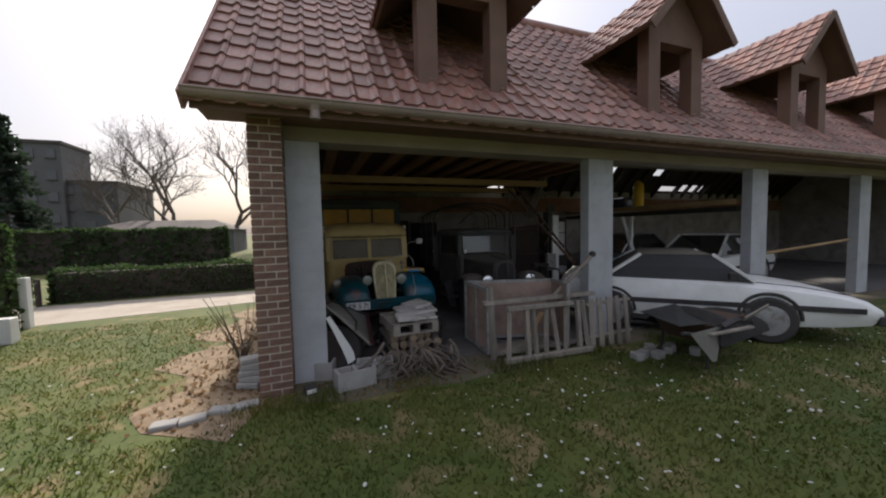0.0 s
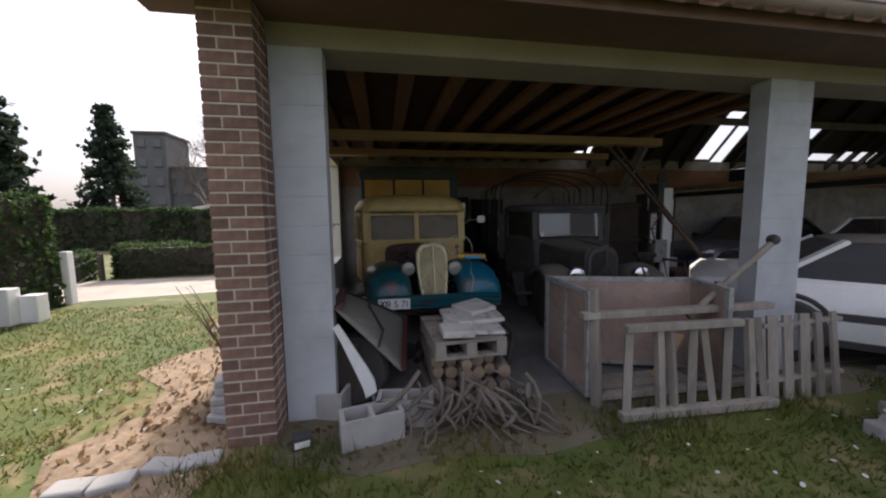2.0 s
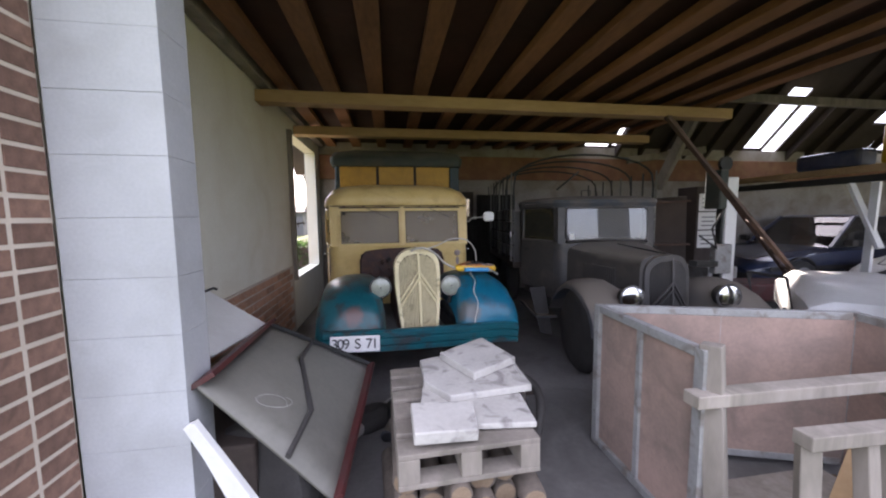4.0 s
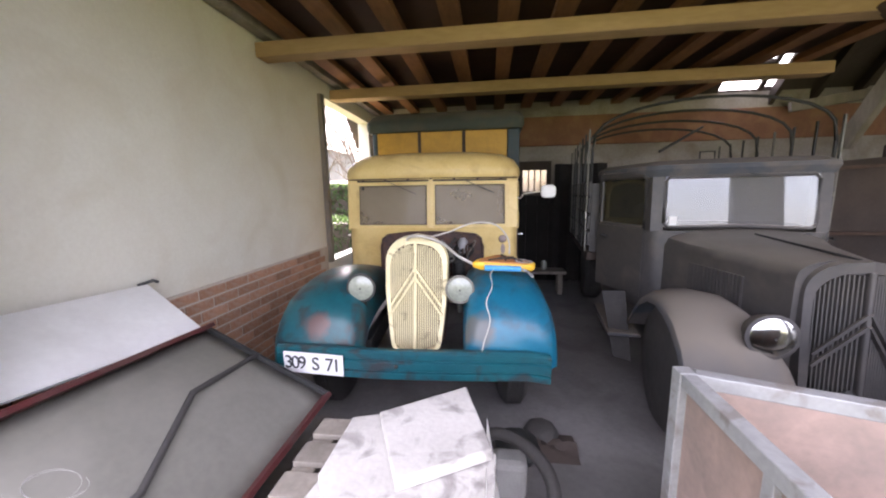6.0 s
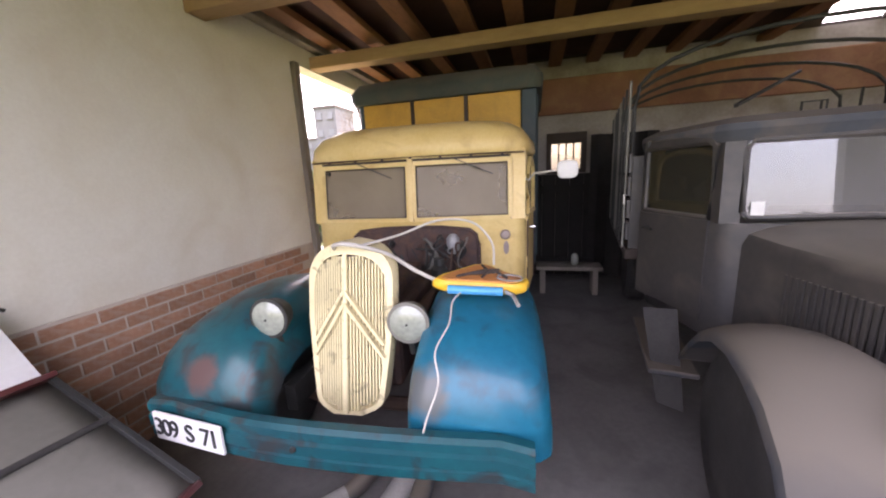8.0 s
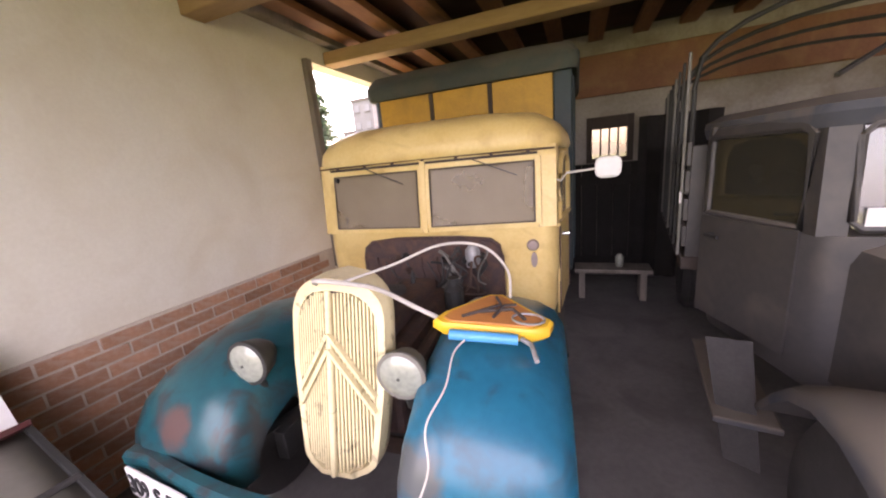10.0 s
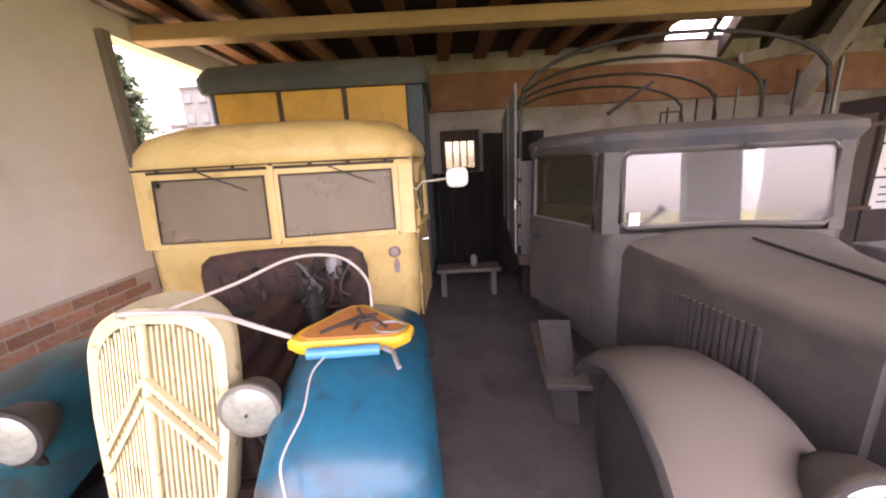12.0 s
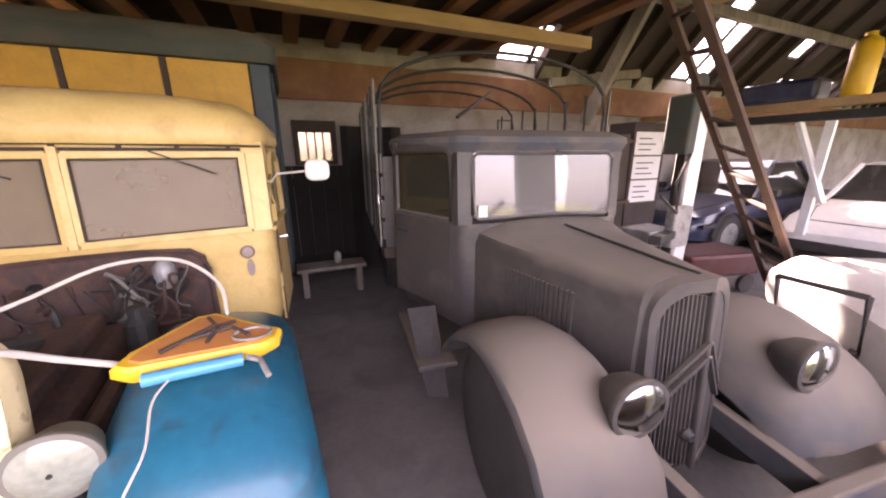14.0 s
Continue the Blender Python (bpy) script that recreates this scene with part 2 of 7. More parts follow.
M = {
    "render": mat("wall_render", (0.76, 0.74, 0.65), (0.66, 0.635, 0.54), 0.92, big=0.9, fine=60, bump=0.15, dist=0.004, stain=(0.55, 0.48, 0.35), amount=0.35),
    "backwall": mat("old_plaster", (0.40, 0.37, 0.34), (0.25, 0.225, 0.20), 0.95, big=1.2, fine=30, bump=0.3, dist=0.006, stain=(0.17, 0.13, 0.10), amount=0.6),
    "pillar": mat("painted_blockwork", (0.45, 0.46, 0.475), (0.36, 0.37, 0.385), 0.9, big=2, fine=90, bump=0.3, dist=0.004, stain=(0.28, 0.28, 0.27), amount=0.4),
    "lintel": mat("lintel_render", (0.36, 0.31, 0.27), (0.27, 0.23, 0.2), 0.9, big=1.2, fine=60, bump=0.2, dist=0.004),
    "brick": mat("facing_brick", (0.235, 0.135, 0.098), (0.15, 0.085, 0.063), 0.9, big=9, fine=120, bump=0.5, dist=0.004, rnd=0.22, stain=(0.07, 0.05, 0.04), amount=0.4),
    "brick_in": mat("orange_brick", (0.46, 0.25, 0.155), (0.34, 0.18, 0.11), 0.92, big=8, fine=110, bump=0.5, dist=0.004, rnd=0.24, stain=(0.5, 0.42, 0.35), amount=0.4),
    "mortar": mat("mortar", (0.56, 0.49, 0.41), (0.44, 0.38, 0.31), 0.95, big=6, fine=140, bump=0.5, dist=0.004),
    "tile": mat("clay_tile", (0.30, 0.135, 0.10), (0.19, 0.09, 0.072), 0.5, big=5, fine=70, bump=0.35, dist=0.004, rnd=0.28, stain=(0.34, 0.28, 0.24), amount=0.5, spec=0.7),
    "fascia": mat("brown_cladding", (0.18, 0.10, 0.072), (0.13, 0.074, 0.053), 0.7, big=3, fine=60, bump=0.15, dist=0.003),
    "gutter": mat("zinc_gutter", (0.36, 0.28, 0.25), (0.26, 0.205, 0.185), 0.5, 0.2, big=3, fine=40, bump=0.08, dist=0.002),
    "timber": mat("pale_timber", (0.44, 0.30, 0.16), (0.32, 0.20, 0.10), 0.8, big=2, fine=40, bump=0.3, dist=0.004, stretch=(0.25, 1, 1), stain=(0.2, 0.13, 0.07), amount=0.35),
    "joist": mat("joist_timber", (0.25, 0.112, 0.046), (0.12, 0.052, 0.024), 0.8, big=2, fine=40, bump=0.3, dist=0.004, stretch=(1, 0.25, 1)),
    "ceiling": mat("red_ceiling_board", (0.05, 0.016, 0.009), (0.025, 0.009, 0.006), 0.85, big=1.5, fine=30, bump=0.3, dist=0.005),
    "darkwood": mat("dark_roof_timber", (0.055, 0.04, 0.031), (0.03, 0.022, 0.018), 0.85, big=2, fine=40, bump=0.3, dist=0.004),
    "greywood": mat("weathered_wood", (0.30, 0.265, 0.225), (0.19, 0.165, 0.14), 0.9, big=4, fine=50, bump=0.5, dist=0.005, stretch=(1, 1, 0.25), stain=(0.13, 0.12, 0.09), amount=0.5, rnd=0.15),
    "concrete": mat("dusty_floor", (0.175, 0.167, 0.16), (0.115, 0.11, 0.107), 0.95, big=1.1, fine=35, bump=0.3, dist=0.006, stain=(0.08, 0.076, 0.072), amount=0.6),
    "block": mat("concrete_block", (0.36, 0.35, 0.33), (0.27, 0.26, 0.245), 0.95, big=6, fine=120, bump=0.6, dist=0.005),
    "stone": mat("pale_slab", (0.52, 0.50, 0.465), (0.40, 0.38, 0.35), 0.9, big=4, fine=50, bump=0.8, dist=0.006, stain=(0.17, 0.155, 0.145), amount=0.75, lo=0.55, hi=0.68),
    "cream": mat("cream_paint", (0.72, 0.55, 0.24), (0.62, 0.43, 0.14), 0.48, big=2.5, fine=60, bump=0.08, dist=0.002, stain=(0.40, 0.24, 0.08), amount=0.5, lo=0.5, hi=0.72, coat=0.1),
    "grille": mat("pale_cream_paint", (0.72, 0.63, 0.38), (0.61, 0.53, 0.31), 0.5, big=9, fine=60, bump=0.1, dist=0.002, stain=(0.20, 0.15, 0.08), amount=0.6, lo=0.60, hi=0.67),
    "yellow": mat("yellow_board", (0.56, 0.32, 0.04), (0.42, 0.23, 0.03), 0.6, big=3, fine=50, bump=0.1, dist=0.002, stain=(0.28, 0.16, 0.04), amount=0.4),
    "teal": mat("teal_paint", (0.003, 0.082, 0.098), (0.008, 0.05, 0.066), 0.34, big=3.5, fine=30, bump=0.12, dist=0.003, stain=(0.035, 0.024, 0.024), amount=0.75, lo=0.5, hi=0.62, spec=0.4, coat=0.1),
    "tealblue": mat("blue_paint", (0.001, 0.125, 0.20), (0.002, 0.088, 0.15), 0.34, big=3, fine=30, bump=0.1, dist=0.003, stain=(0.03, 0.055, 0.075), amount=0.6, lo=0.52, hi=0.66, spec=0.4, coat=0.12),
    "boxgreen": mat("dull_green_paint", (0.05, 0.065, 0.055), (0.035, 0.045, 0.04), 0.75, big=2, fine=40, bump=0.15, dist=0.003, stain=(0.11, 0.085, 0.06), amount=0.4),
    "grey": mat("dusty_grey_paint", (0.062, 0.056, 0.052), (0.036, 0.035, 0.036), 0.5, big=1.6, fine=30, bump=0.1, dist=0.003, stain=(0.10, 0.085, 0.072), amount=0.6, lo=0.5, hi=0.7),
    "dust": mat("dust_on_paint", (0.08, 0.082, 0.088), (0.045, 0.055, 0.07), 0.78, big=2.0, fine=14, bump=0.1, dist=0.004, stain=(0.14, 0.115, 0.095), amount=0.6, lo=0.48, hi=0.66, spec=0.3),
    "black": mat("dark_rubber", (0.03, 0.028, 0.027), (0.05, 0.046, 0.043), 0.8, big=5, fine=80, bump=0.3, dist=0.003),
    "engine": mat("rusty_engine_bay", (0.075, 0.042, 0.035), (0.04, 0.026, 0.024), 0.8, big=6, fine=50, bump=0.6, dist=0.01, stain=(0.14, 0.07, 0.04), amount=0.5),
    "rust": mat("rusty_iron", (0.11, 0.065, 0.045), (0.07, 0.045, 0.035), 0.8, 0.2, big=6, fine=80, bump=0.4, dist=0.003),
    "iron": mat("dark_iron", (0.05, 0.052, 0.05), (0.035, 0.035, 0.034), 0.6, 0.5, big=5, fine=60, bump=0.2, dist=0.002),
    "steel": mat("galvanised_steel", (0.36, 0.36, 0.35), (0.24, 0.24, 0.235), 0.55, 0.25, big=5, fine=60, bump=0.15, dist=0.002, stain=(0.15, 0.115, 0.09), amount=0.6, lo=0.52, hi=0.66),
    "chrome": mat("old_chrome", (0.75, 0.75, 0.73), (0.6, 0.6, 0.58), 0.16, 1.0, big=6, fine=60, bump=0.05, dist=0.001),
    "lens": mat("cloudy_lens", (0.35, 0.37, 0.31), (0.20, 0.215, 0.18), 0.15, big=6, fine=60, bump=0.2, dist=0.002, coat=0.5),
    "plate": mat("white_enamel", (0.72, 0.71, 0.70), (0.62, 0.61, 0.6), 0.5, big=6, fine=60, bump=0.05, dist=0.001),
    "ink": mat("black_paint", (0.02, 0.02, 0.022), None, 0.6, bump=0.05),
    "whitepaint": mat("white_paint", (0.80, 0.80, 0.78), (0.70, 0.70, 0.68), 0.45, big=2, fine=40, bump=0.06, dist=0.002, stain=(0.5, 0.48, 0.45), amount=0.25, coat=0.2),
    "red": mat("dark_red_paint", (0.10, 0.02, 0.02), (0.06, 0.014, 0.015), 0.55, big=3, fine=40, bump=0.08, dist=0.002, stain=(0.08, 0.07, 0.062), amount=0.6),
    "panelgrey": mat("dusty_grey_panel", (0.165, 0.16, 0.135), (0.12, 0.116, 0.10), 0.6, big=1.8, fine=40, bump=0.06, dist=0.002, stain=(0.21, 0.20, 0.175), amount=0.4),
    "pink": mat("faded_pink_board", (0.37, 0.255, 0.21), (0.235, 0.175, 0.145), 0.85, big=2.5, fine=50, bump=0.15, dist=0.003, stain=(0.16, 0.13, 0.11), amount=0.6),
    "rustband": mat("red_wall_band", (0.27, 0.13, 0.08), (0.18, 0.085, 0.052), 0.9, big=2, fine=40, bump=0.2, dist=0.004, stain=(0.34, 0.22, 0.11), amount=0.4),
    "orange": mat("orange_plastic", (0.55, 0.22, 0.06), (0.45, 0.17, 0.05), 0.45, big=8, fine=60, bump=0.1, dist=0.002),
    "yellowplastic": mat("yellow_plastic", (0.75, 0.46, 0.03), (0.65, 0.38, 0.03), 0.4, big=8, fine=60, bump=0.05, dist=0.001),
    "blueplastic": mat("blue_tube", (0.05, 0.32, 0.62), (0.04, 0.25, 0.5), 0.35, big=8, fine=60, bump=0.03, dist=0.001),
    "cable": mat("white_cable", (0.55, 0.52, 0.47), (0.42, 0.39, 0.35), 0.6, big=8, fine=60, bump=0.05, dist=0.001),
    "paper": mat("white_paper", (0.74, 0.73, 0.70), (0.66, 0.65, 0.62), 0.9, big=5, fine=60, bump=0.05, dist=0.001),
    "brownboard": mat("brown_board", (0.06, 0.044, 0.036), (0.04, 0.03, 0.025), 0.85, big=3, fine=40, bump=0.2, dist=0.003),
    "navy": mat("navy_car_paint", (0.02, 0.03, 0.07), (0.015, 0.022, 0.05), 0.35, big=2, fine=40, bump=0.03, dist=0.001, coat=0.5, stain=(0.15, 0.14, 0.14), amount=0.3),
    "bark": mat("bark", (0.16, 0.13, 0.105), (0.09, 0.075, 0.062), 0.95, big=5, fine=50, bump=0.7, dist=0.01),
    "endgrain": mat("sawn_log_end", (0.27, 0.20, 0.13), (0.18, 0.125, 0.08), 0.9, big=10, fine=90, bump=0.3, dist=0.003),
    "hedge": mat("hedge_leaf", (0.035, 0.065, 0.018), (0.05, 0.085, 0.025), 0.75, big=3, fine=30, bump=0.1, rnd=0.35),
    "needle": mat("conifer_needle", (0.03, 0.05, 0.028), (0.02, 0.035, 0.02), 0.8, big=1, fine=20, bump=0.1, rnd=0.3),
    "grass": mat("grass_blade", (0.042, 0.088, 0.008), (0.105, 0.118, 0.016), 0.7, big=0.8, fine=6, bump=0.0, rnd=0.25, stain=(0.23, 0.175, 0.05), amount=0.4),
    "daisy": mat("daisy_petal", (0.8, 0.8, 0.78), (0.72, 0.72, 0.7), 0.8, bump=0.0),
    # backlight and haze are in these colours: dark wall, panes near its tone
    "farwall": mat("far_backlit_render", (0.13, 0.128, 0.13), (0.10, 0.099, 0.102), 0.95, big=0.4, fine=4, bump=0.0),
    "farroof": mat("far_roof", (0.09, 0.075, 0.07), (0.07, 0.06, 0.055), 0.9, big=0.5, fine=4, bump=0.0),
    "farglass": mat("far_hazed_pane", (0.12, 0.122, 0.125), (0.10, 0.102, 0.108), 0.4, bump=0.0),
    "gravel": mat("pale_gravel", (0.42, 0.37, 0.31), (0.32, 0.28, 0.23), 0.95, big=1.2, fine=60, bump=0.6, dist=0.01, stain=(0.25, 0.2, 0.15), amount=0.4),
    # near-black: paints the unlit gap at the rear; also a black plastic sheet
    "nearblack": mat("near_black", (0.018, 0.015, 0.013), (0.010, 0.009, 0.008), 0.9, big=3, fine=40, bump=0.3, dist=0.003),
    "boxteal": mat("dull_teal_paint", (0.018, 0.042, 0.05), (0.012, 0.028, 0.034), 0.6, big=2, fine=40, bump=0.12, dist=0.003, stain=(0.06, 0.055, 0.045), amount=0.5),
    "straw": mat("dry_leaf", (0.26, 0.17, 0.09), (0.17, 0.11, 0.06), 0.9, bump=0.0, rnd=0.35),
}
GLASS_CAB = glass("cab_pane", (0.8, 0.76, 0.66), dirt=0.5, dusty=(0.36, 0.30, 0.22), ior=1.3)
GLASS_GREY = glass("dusty_pane", dirt=0.18, dusty=(0.4, 0.38, 0.36))
GLASS_SIDE = glass("side_pane", (0.35, 0.36, 0.3), dirt=0.1, dusty=(0.2, 0.19, 0.14))
GLASS_CAR = glass("car_pane", (0.25, 0.27, 0.27), dirt=0.1)


def ground_material():
    """Grass with bare patches, by noise and by the beaten strip beside the house."""
    m = mat("lawn", (0.045, 0.075, 0.010), (0.095, 0.105, 0.018), 0.95, big=0.9, fine=14, bump=0.8, dist=0.03, stain=(0.24, 0.17, 0.09), amount=0.75, lo=0.53, hi=0.68)
    return m


def leafy(m, share=0.45):
    """Thin leaves let light through."""
    n, link = m.node_tree.nodes, m.node_tree.links.new
    b = n["Principled BSDF"]
    tr, mx = n.new("ShaderNodeBsdfTranslucent"), n.new("ShaderNodeMixShader")
    link(b.inputs["Base Color"].links[0].from_socket, tr.inputs[0])
    mx.inputs[0].default_value = share
    link(b.outputs[0], mx.inputs[1])
    link(tr.outputs[0], mx.inputs[2])
    link(mx.outputs[0], n["Material Output"].inputs[0])


for key in ("grass", "hedge", "needle", "straw", "daisy"):
    leafy(M[key])


def spot(m, centre, radius, colour):
    """A worn patch with a ragged edge at one place on a part."""
    n, link = m.node_tree.nodes, m.node_tree.links.new
    b = n["Principled BSDF"]
    old = b.inputs["Base Color"].links[0].from_socket
    tc, dist, tx, add, rng_, mx = (n.new("ShaderNode" + k) for k in ("TexCoord", "VectorMath", "TexNoise", "Math", "MapRange", "MixRGB"))
    dist.operation = "DISTANCE"
    dist.inputs[1].default_value = centre
    tx.inputs["Scale"].default_value, tx.inputs["Detail"].default_value = 14, 6
    link(tc.outputs["Object"], dist.inputs[0])
    link(tc.outputs["Object"], tx.inputs[0])
    add.operation = "MULTIPLY_ADD"
    add.inputs[1].default_value = radius * 1.1
    link(tx.outputs[0], add.inputs[0])
    link(dist.outputs["Value"], add.inputs[2])
    rng_.inputs[1].default_value, rng_.inputs[2].default_value = radius * 1.7, radius * 1.25
    link(add.outputs[0], rng_.inputs[0])
    mx.inputs[2].default_value = (*colour, 1)
    link(rng_.outputs[0], mx.inputs[0])
    link(old, mx.inputs[1])
    link(mx.outputs[0], b.inputs["Base Color"])


def tint_up_faces(m, dust, lo, hi, most):
    """Mixes the dust colour in by how far a face points up, made uneven by noise."""
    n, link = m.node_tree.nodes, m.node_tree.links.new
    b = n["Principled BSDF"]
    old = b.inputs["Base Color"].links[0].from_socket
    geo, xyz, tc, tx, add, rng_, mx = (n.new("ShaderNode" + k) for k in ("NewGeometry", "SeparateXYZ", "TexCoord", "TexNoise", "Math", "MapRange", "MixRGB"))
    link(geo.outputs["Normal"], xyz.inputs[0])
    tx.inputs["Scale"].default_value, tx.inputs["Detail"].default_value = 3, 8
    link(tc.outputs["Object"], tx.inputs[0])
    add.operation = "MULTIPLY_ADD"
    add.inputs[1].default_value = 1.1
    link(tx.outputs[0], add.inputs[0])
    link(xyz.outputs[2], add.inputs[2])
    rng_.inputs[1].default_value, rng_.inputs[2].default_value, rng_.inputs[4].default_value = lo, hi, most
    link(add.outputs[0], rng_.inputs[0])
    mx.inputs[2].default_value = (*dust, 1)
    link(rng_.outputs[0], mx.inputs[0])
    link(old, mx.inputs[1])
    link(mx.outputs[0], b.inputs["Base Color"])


# truck paints: faces that point up are coloured lighter than the sides
tint_up_faces(M["grey"], (0.19, 0.165, 0.135), 0.7, 1.45, 0.9)
tint_up_faces(M["dust"], (0.165, 0.142, 0.115), 0.6, 1.4, 0.95)
tint_up_faces(M["boxgreen"], (0.13, 0.118, 0.095), 0.8, 1.5, 0.8)
spot(M["teal"], (-0.50, 0.10, 0.70), 0.075, (0.10, 0.06, 0.055))
spot(M["tealblue"], (0.36, 0.14, 0.66), 0.10, (0.09, 0.10, 0.10))
M["lawn"] = ground_material()
M["soil_dark"] = mat("trodden_earth", (0.15, 0.12, 0.085), (0.10, 0.085, 0.055), 0.95, big=1.6, fine=25, bump=0.9, dist=0.03, stain=(0.075, 0.085, 0.03), amount=0.7)
M["soil"] = mat("bare_soil", (0.30, 0.215, 0.135), (0.20, 0.14, 0.085), 0.95, big=2.2, fine=25, bump=0.9, dist=0.03, stain=(0.11, 0.075, 0.045), amount=0.7)

# ---- the ground and the barn ----
def structure(name, bm, material, label, category, smooth=False, kind="structure"):
    return tagged(part(name, bm, material, None, "", smooth), label, category, "", kind)


def cells(xs, ys, holes, point, thick):
    """A sheet over a grid of cuts, leaving out the holes; point(x, y, h) gives a place at depth h."""
    bm = bmesh.new()
    for x0, x1 in zip(xs, xs[1:]):
        for y0, y1 in zip(ys, ys[1:]):
            cx, cy = (x0 + x1) / 2, (y0 + y1) / 2
            if any(a < cx < b and c < cy < d for a, b, c, d in holes):
                continue
            lo = [bm.verts.new(point(x, y, 0)) for x, y in ((x0, y0), (x1, y0), (x1, y1), (x0, y1))]
            hi = [bm.verts.new(point(x, y, thick)) for x, y in ((x0, y0), (x1, y0), (x1, y1), (x0, y1))]
            bm.faces.new(lo)
            bm.faces.new(hi[::-1])
            for k in range(4):
                bm.faces.new((lo[k], lo[(k + 1) % 4], hi[(k + 1) % 4], hi[k]))
    return bm


rng = random.Random(4)
BACK, RIDGE_Y, RIDGE_Z, SLOPE, END = 5.1, 2.3, 5.66, 1.05, 19.4

bm = bmesh.new()
bmesh.ops.create_grid(bm, x_segments=2, y_segments=2, size=400)
structure("ground", bm, M["lawn"], "patchy mown lawn with bare earth and daisies", "lawn")
structure("floor", box((0.17, 0.0, -0.2), (END, BACK, 0.012)), M["concrete"], "dusty grey concrete floor of the barn", "floor")
structure("road", slab([(-0.5, 5.2), (-0.5, 7.0), (-40, 6.2), (-40, 2.6), (-6, 4.3)], 2, -0.1, 0.006), M["gravel"], "pale gravel drive beside the barn", "road")
edge = [(-0.15 - 0.75 * abs(math.sin(k * 0.9)) - 0.5 * math.sin(math.pi * k / 14), -0.9 + 5.6 * k / 14) for k in range(15)]
structure("pavement", slab([(0.05, -0.35), *edge, (0.05, 4.7)], 2, -0.05, 0.005), M["soil"], "bare trodden earth along the barn wall", "earth")

front_edge = [(0.3 + 0.55 * k, -0.42 - 0.16 * abs(math.sin(1.7 * k)) - 0.1 * math.sin(0.6 * k)) for k in range(35)]
structure("pavement_front", slab([(0.3, 0.0), *front_edge, (19.2, 0.0)], 2, -0.05, 0.004), M["soil_dark"], "dark trodden earth along the open bays", "earth")

# left gable wall with its big side opening
gable = bmesh.new()
for poly in ([(0.02, 0), (3.2, 0), (3.2, 2.62), (0.02, 2.62)], [(3.2, 0), (4.75, 0), (4.75, 0.64), (3.2, 0.64)], [(4.75, 0), (BACK + 0.2, 0), (BACK + 0.2, 2.62), (4.75, 2.62)],
             [(3.2, 2.46), (4.75, 2.46), (4.75, 2.62), (3.2, 2.62)], [(0.02, 2.62), (BACK + 0.2, 2.62), (RIDGE_Y, RIDGE_Z - 0.1)]):
    tmp = slab(poly, 0, 0.0, 0.16)
    me = bpy.data.meshes.new("tmp")
    tmp.to_mesh(me)
    tmp.free()
    gable.from_mesh(me)
    bpy.data.meshes.remove(me)
wall_left = structure("wall_left", gable, M["render"], "cream rendered side wall with a wide unglazed opening", "wall")
structure("trim", bar((0.165, 3.21, 0.64), (0.165, 3.21, 2.46), 0.09, 0.07), M["greywood"], "weathered wooden jamb post of the side opening", "post")

# back wall with a small window
bm = bmesh.new()
for lo, hi in (((0.16, 0), (2.42, 2.72)), ((2.90, 0), (END, 2.72)), ((2.42, 0), (2.90, 1.36)), ((2.42, 1.86), (2.90, 2.72))):
    add_box(bm, (lo[0], BACK, lo[1]), (hi[0], BACK + 0.2, hi[1]))
structure("wall_back", bm, M["backwall"], "stained whitewashed rear wall of the barn", "wall")
structure("wall_right", slab([(0.0, 0), (BACK + 0.2, 0), (BACK + 0.2, 2.62), (RIDGE_Y, RIDGE_Z - 0.1), (0.0, 2.9)], 0, END, END + 0.2), M["backwall"], "plastered end wall of the barn", "wall")
structure("trim_band", box((0.17, BACK - 0.05, 2.08), (END, BACK - 0.002, 2.5), None, 0.01), M["rustband"], "rust-red wooden band along the rear wall", "band")
win = thing("window_1", "small brown wooden window with barred bright panes", "window", pose(2.66, BACK, 1.61), kind="structure")
for lo, hi in (((-0.24, -0.04, -0.25), (-0.18, 0.06, 0.25)), ((0.18, -0.04, -0.25), (0.24, 0.06, 0.25)), ((-0.18, -0.04, 0.12), (0.18, 0.06, 0.25)), ((-0.18, -0.04, -0.25), (0.18, 0.06, -0.2))):
    part("window_frame", box(lo, hi, None, 0.004), M["brownboard"], win)
part("pane", box((-0.18, 0.01, -0.2), (0.18, 0.014, 0.12)), glass("window_pane", (0.5, 0.5, 0.47), dirt=0.35), win)
for k in range(1, 4):
    part("bar", box((-0.18 + 0.09 * k - 0.009, -0.005, -0.2), (-0.18 + 0.09 * k + 0.009, 0.008, 0.12)), M["brownboard"], win)

# pillars of painted blocks
for x0, x1 in ((0.302, 0.64), (4.25, 4.70), (7.95, 8.40), (11.65, 12.10), (15.35, 15.80)):
    p = thing("pillar", "pale grey painted concrete-block pillar", "pillar", pose(x0, 0, 0), "front pillars", "structure")
    for c in range(13):
        z1 = min(2.57, 0.2 * (c + 1))
        part("block", box((0, rng.uniform(-0.001, 0.001), 0.2 * c + 0.0004), (x1 - x0, 0.165, z1 - 0.0004), None, 0.0012), M["pillar"], p)
structure("lintel", box((0.0, 0.012, 2.575), (END, 0.36, 2.9), None, 0.006), M["lintel"], "long brown rendered lintel over the open bays", "lintel")
structure("soffit", box((-0.36, -0.5, 2.72), (END + 0.3, 0.01, 2.745)), M["fascia"], "brown boarded soffit under the eaves", "soffit")
structure("fascia", box((-0.36, -0.53, 2.66), (END + 0.3, -0.502, 2.80), None, 0.004), M["fascia"], "brown eaves board behind the gutter", "fascia")

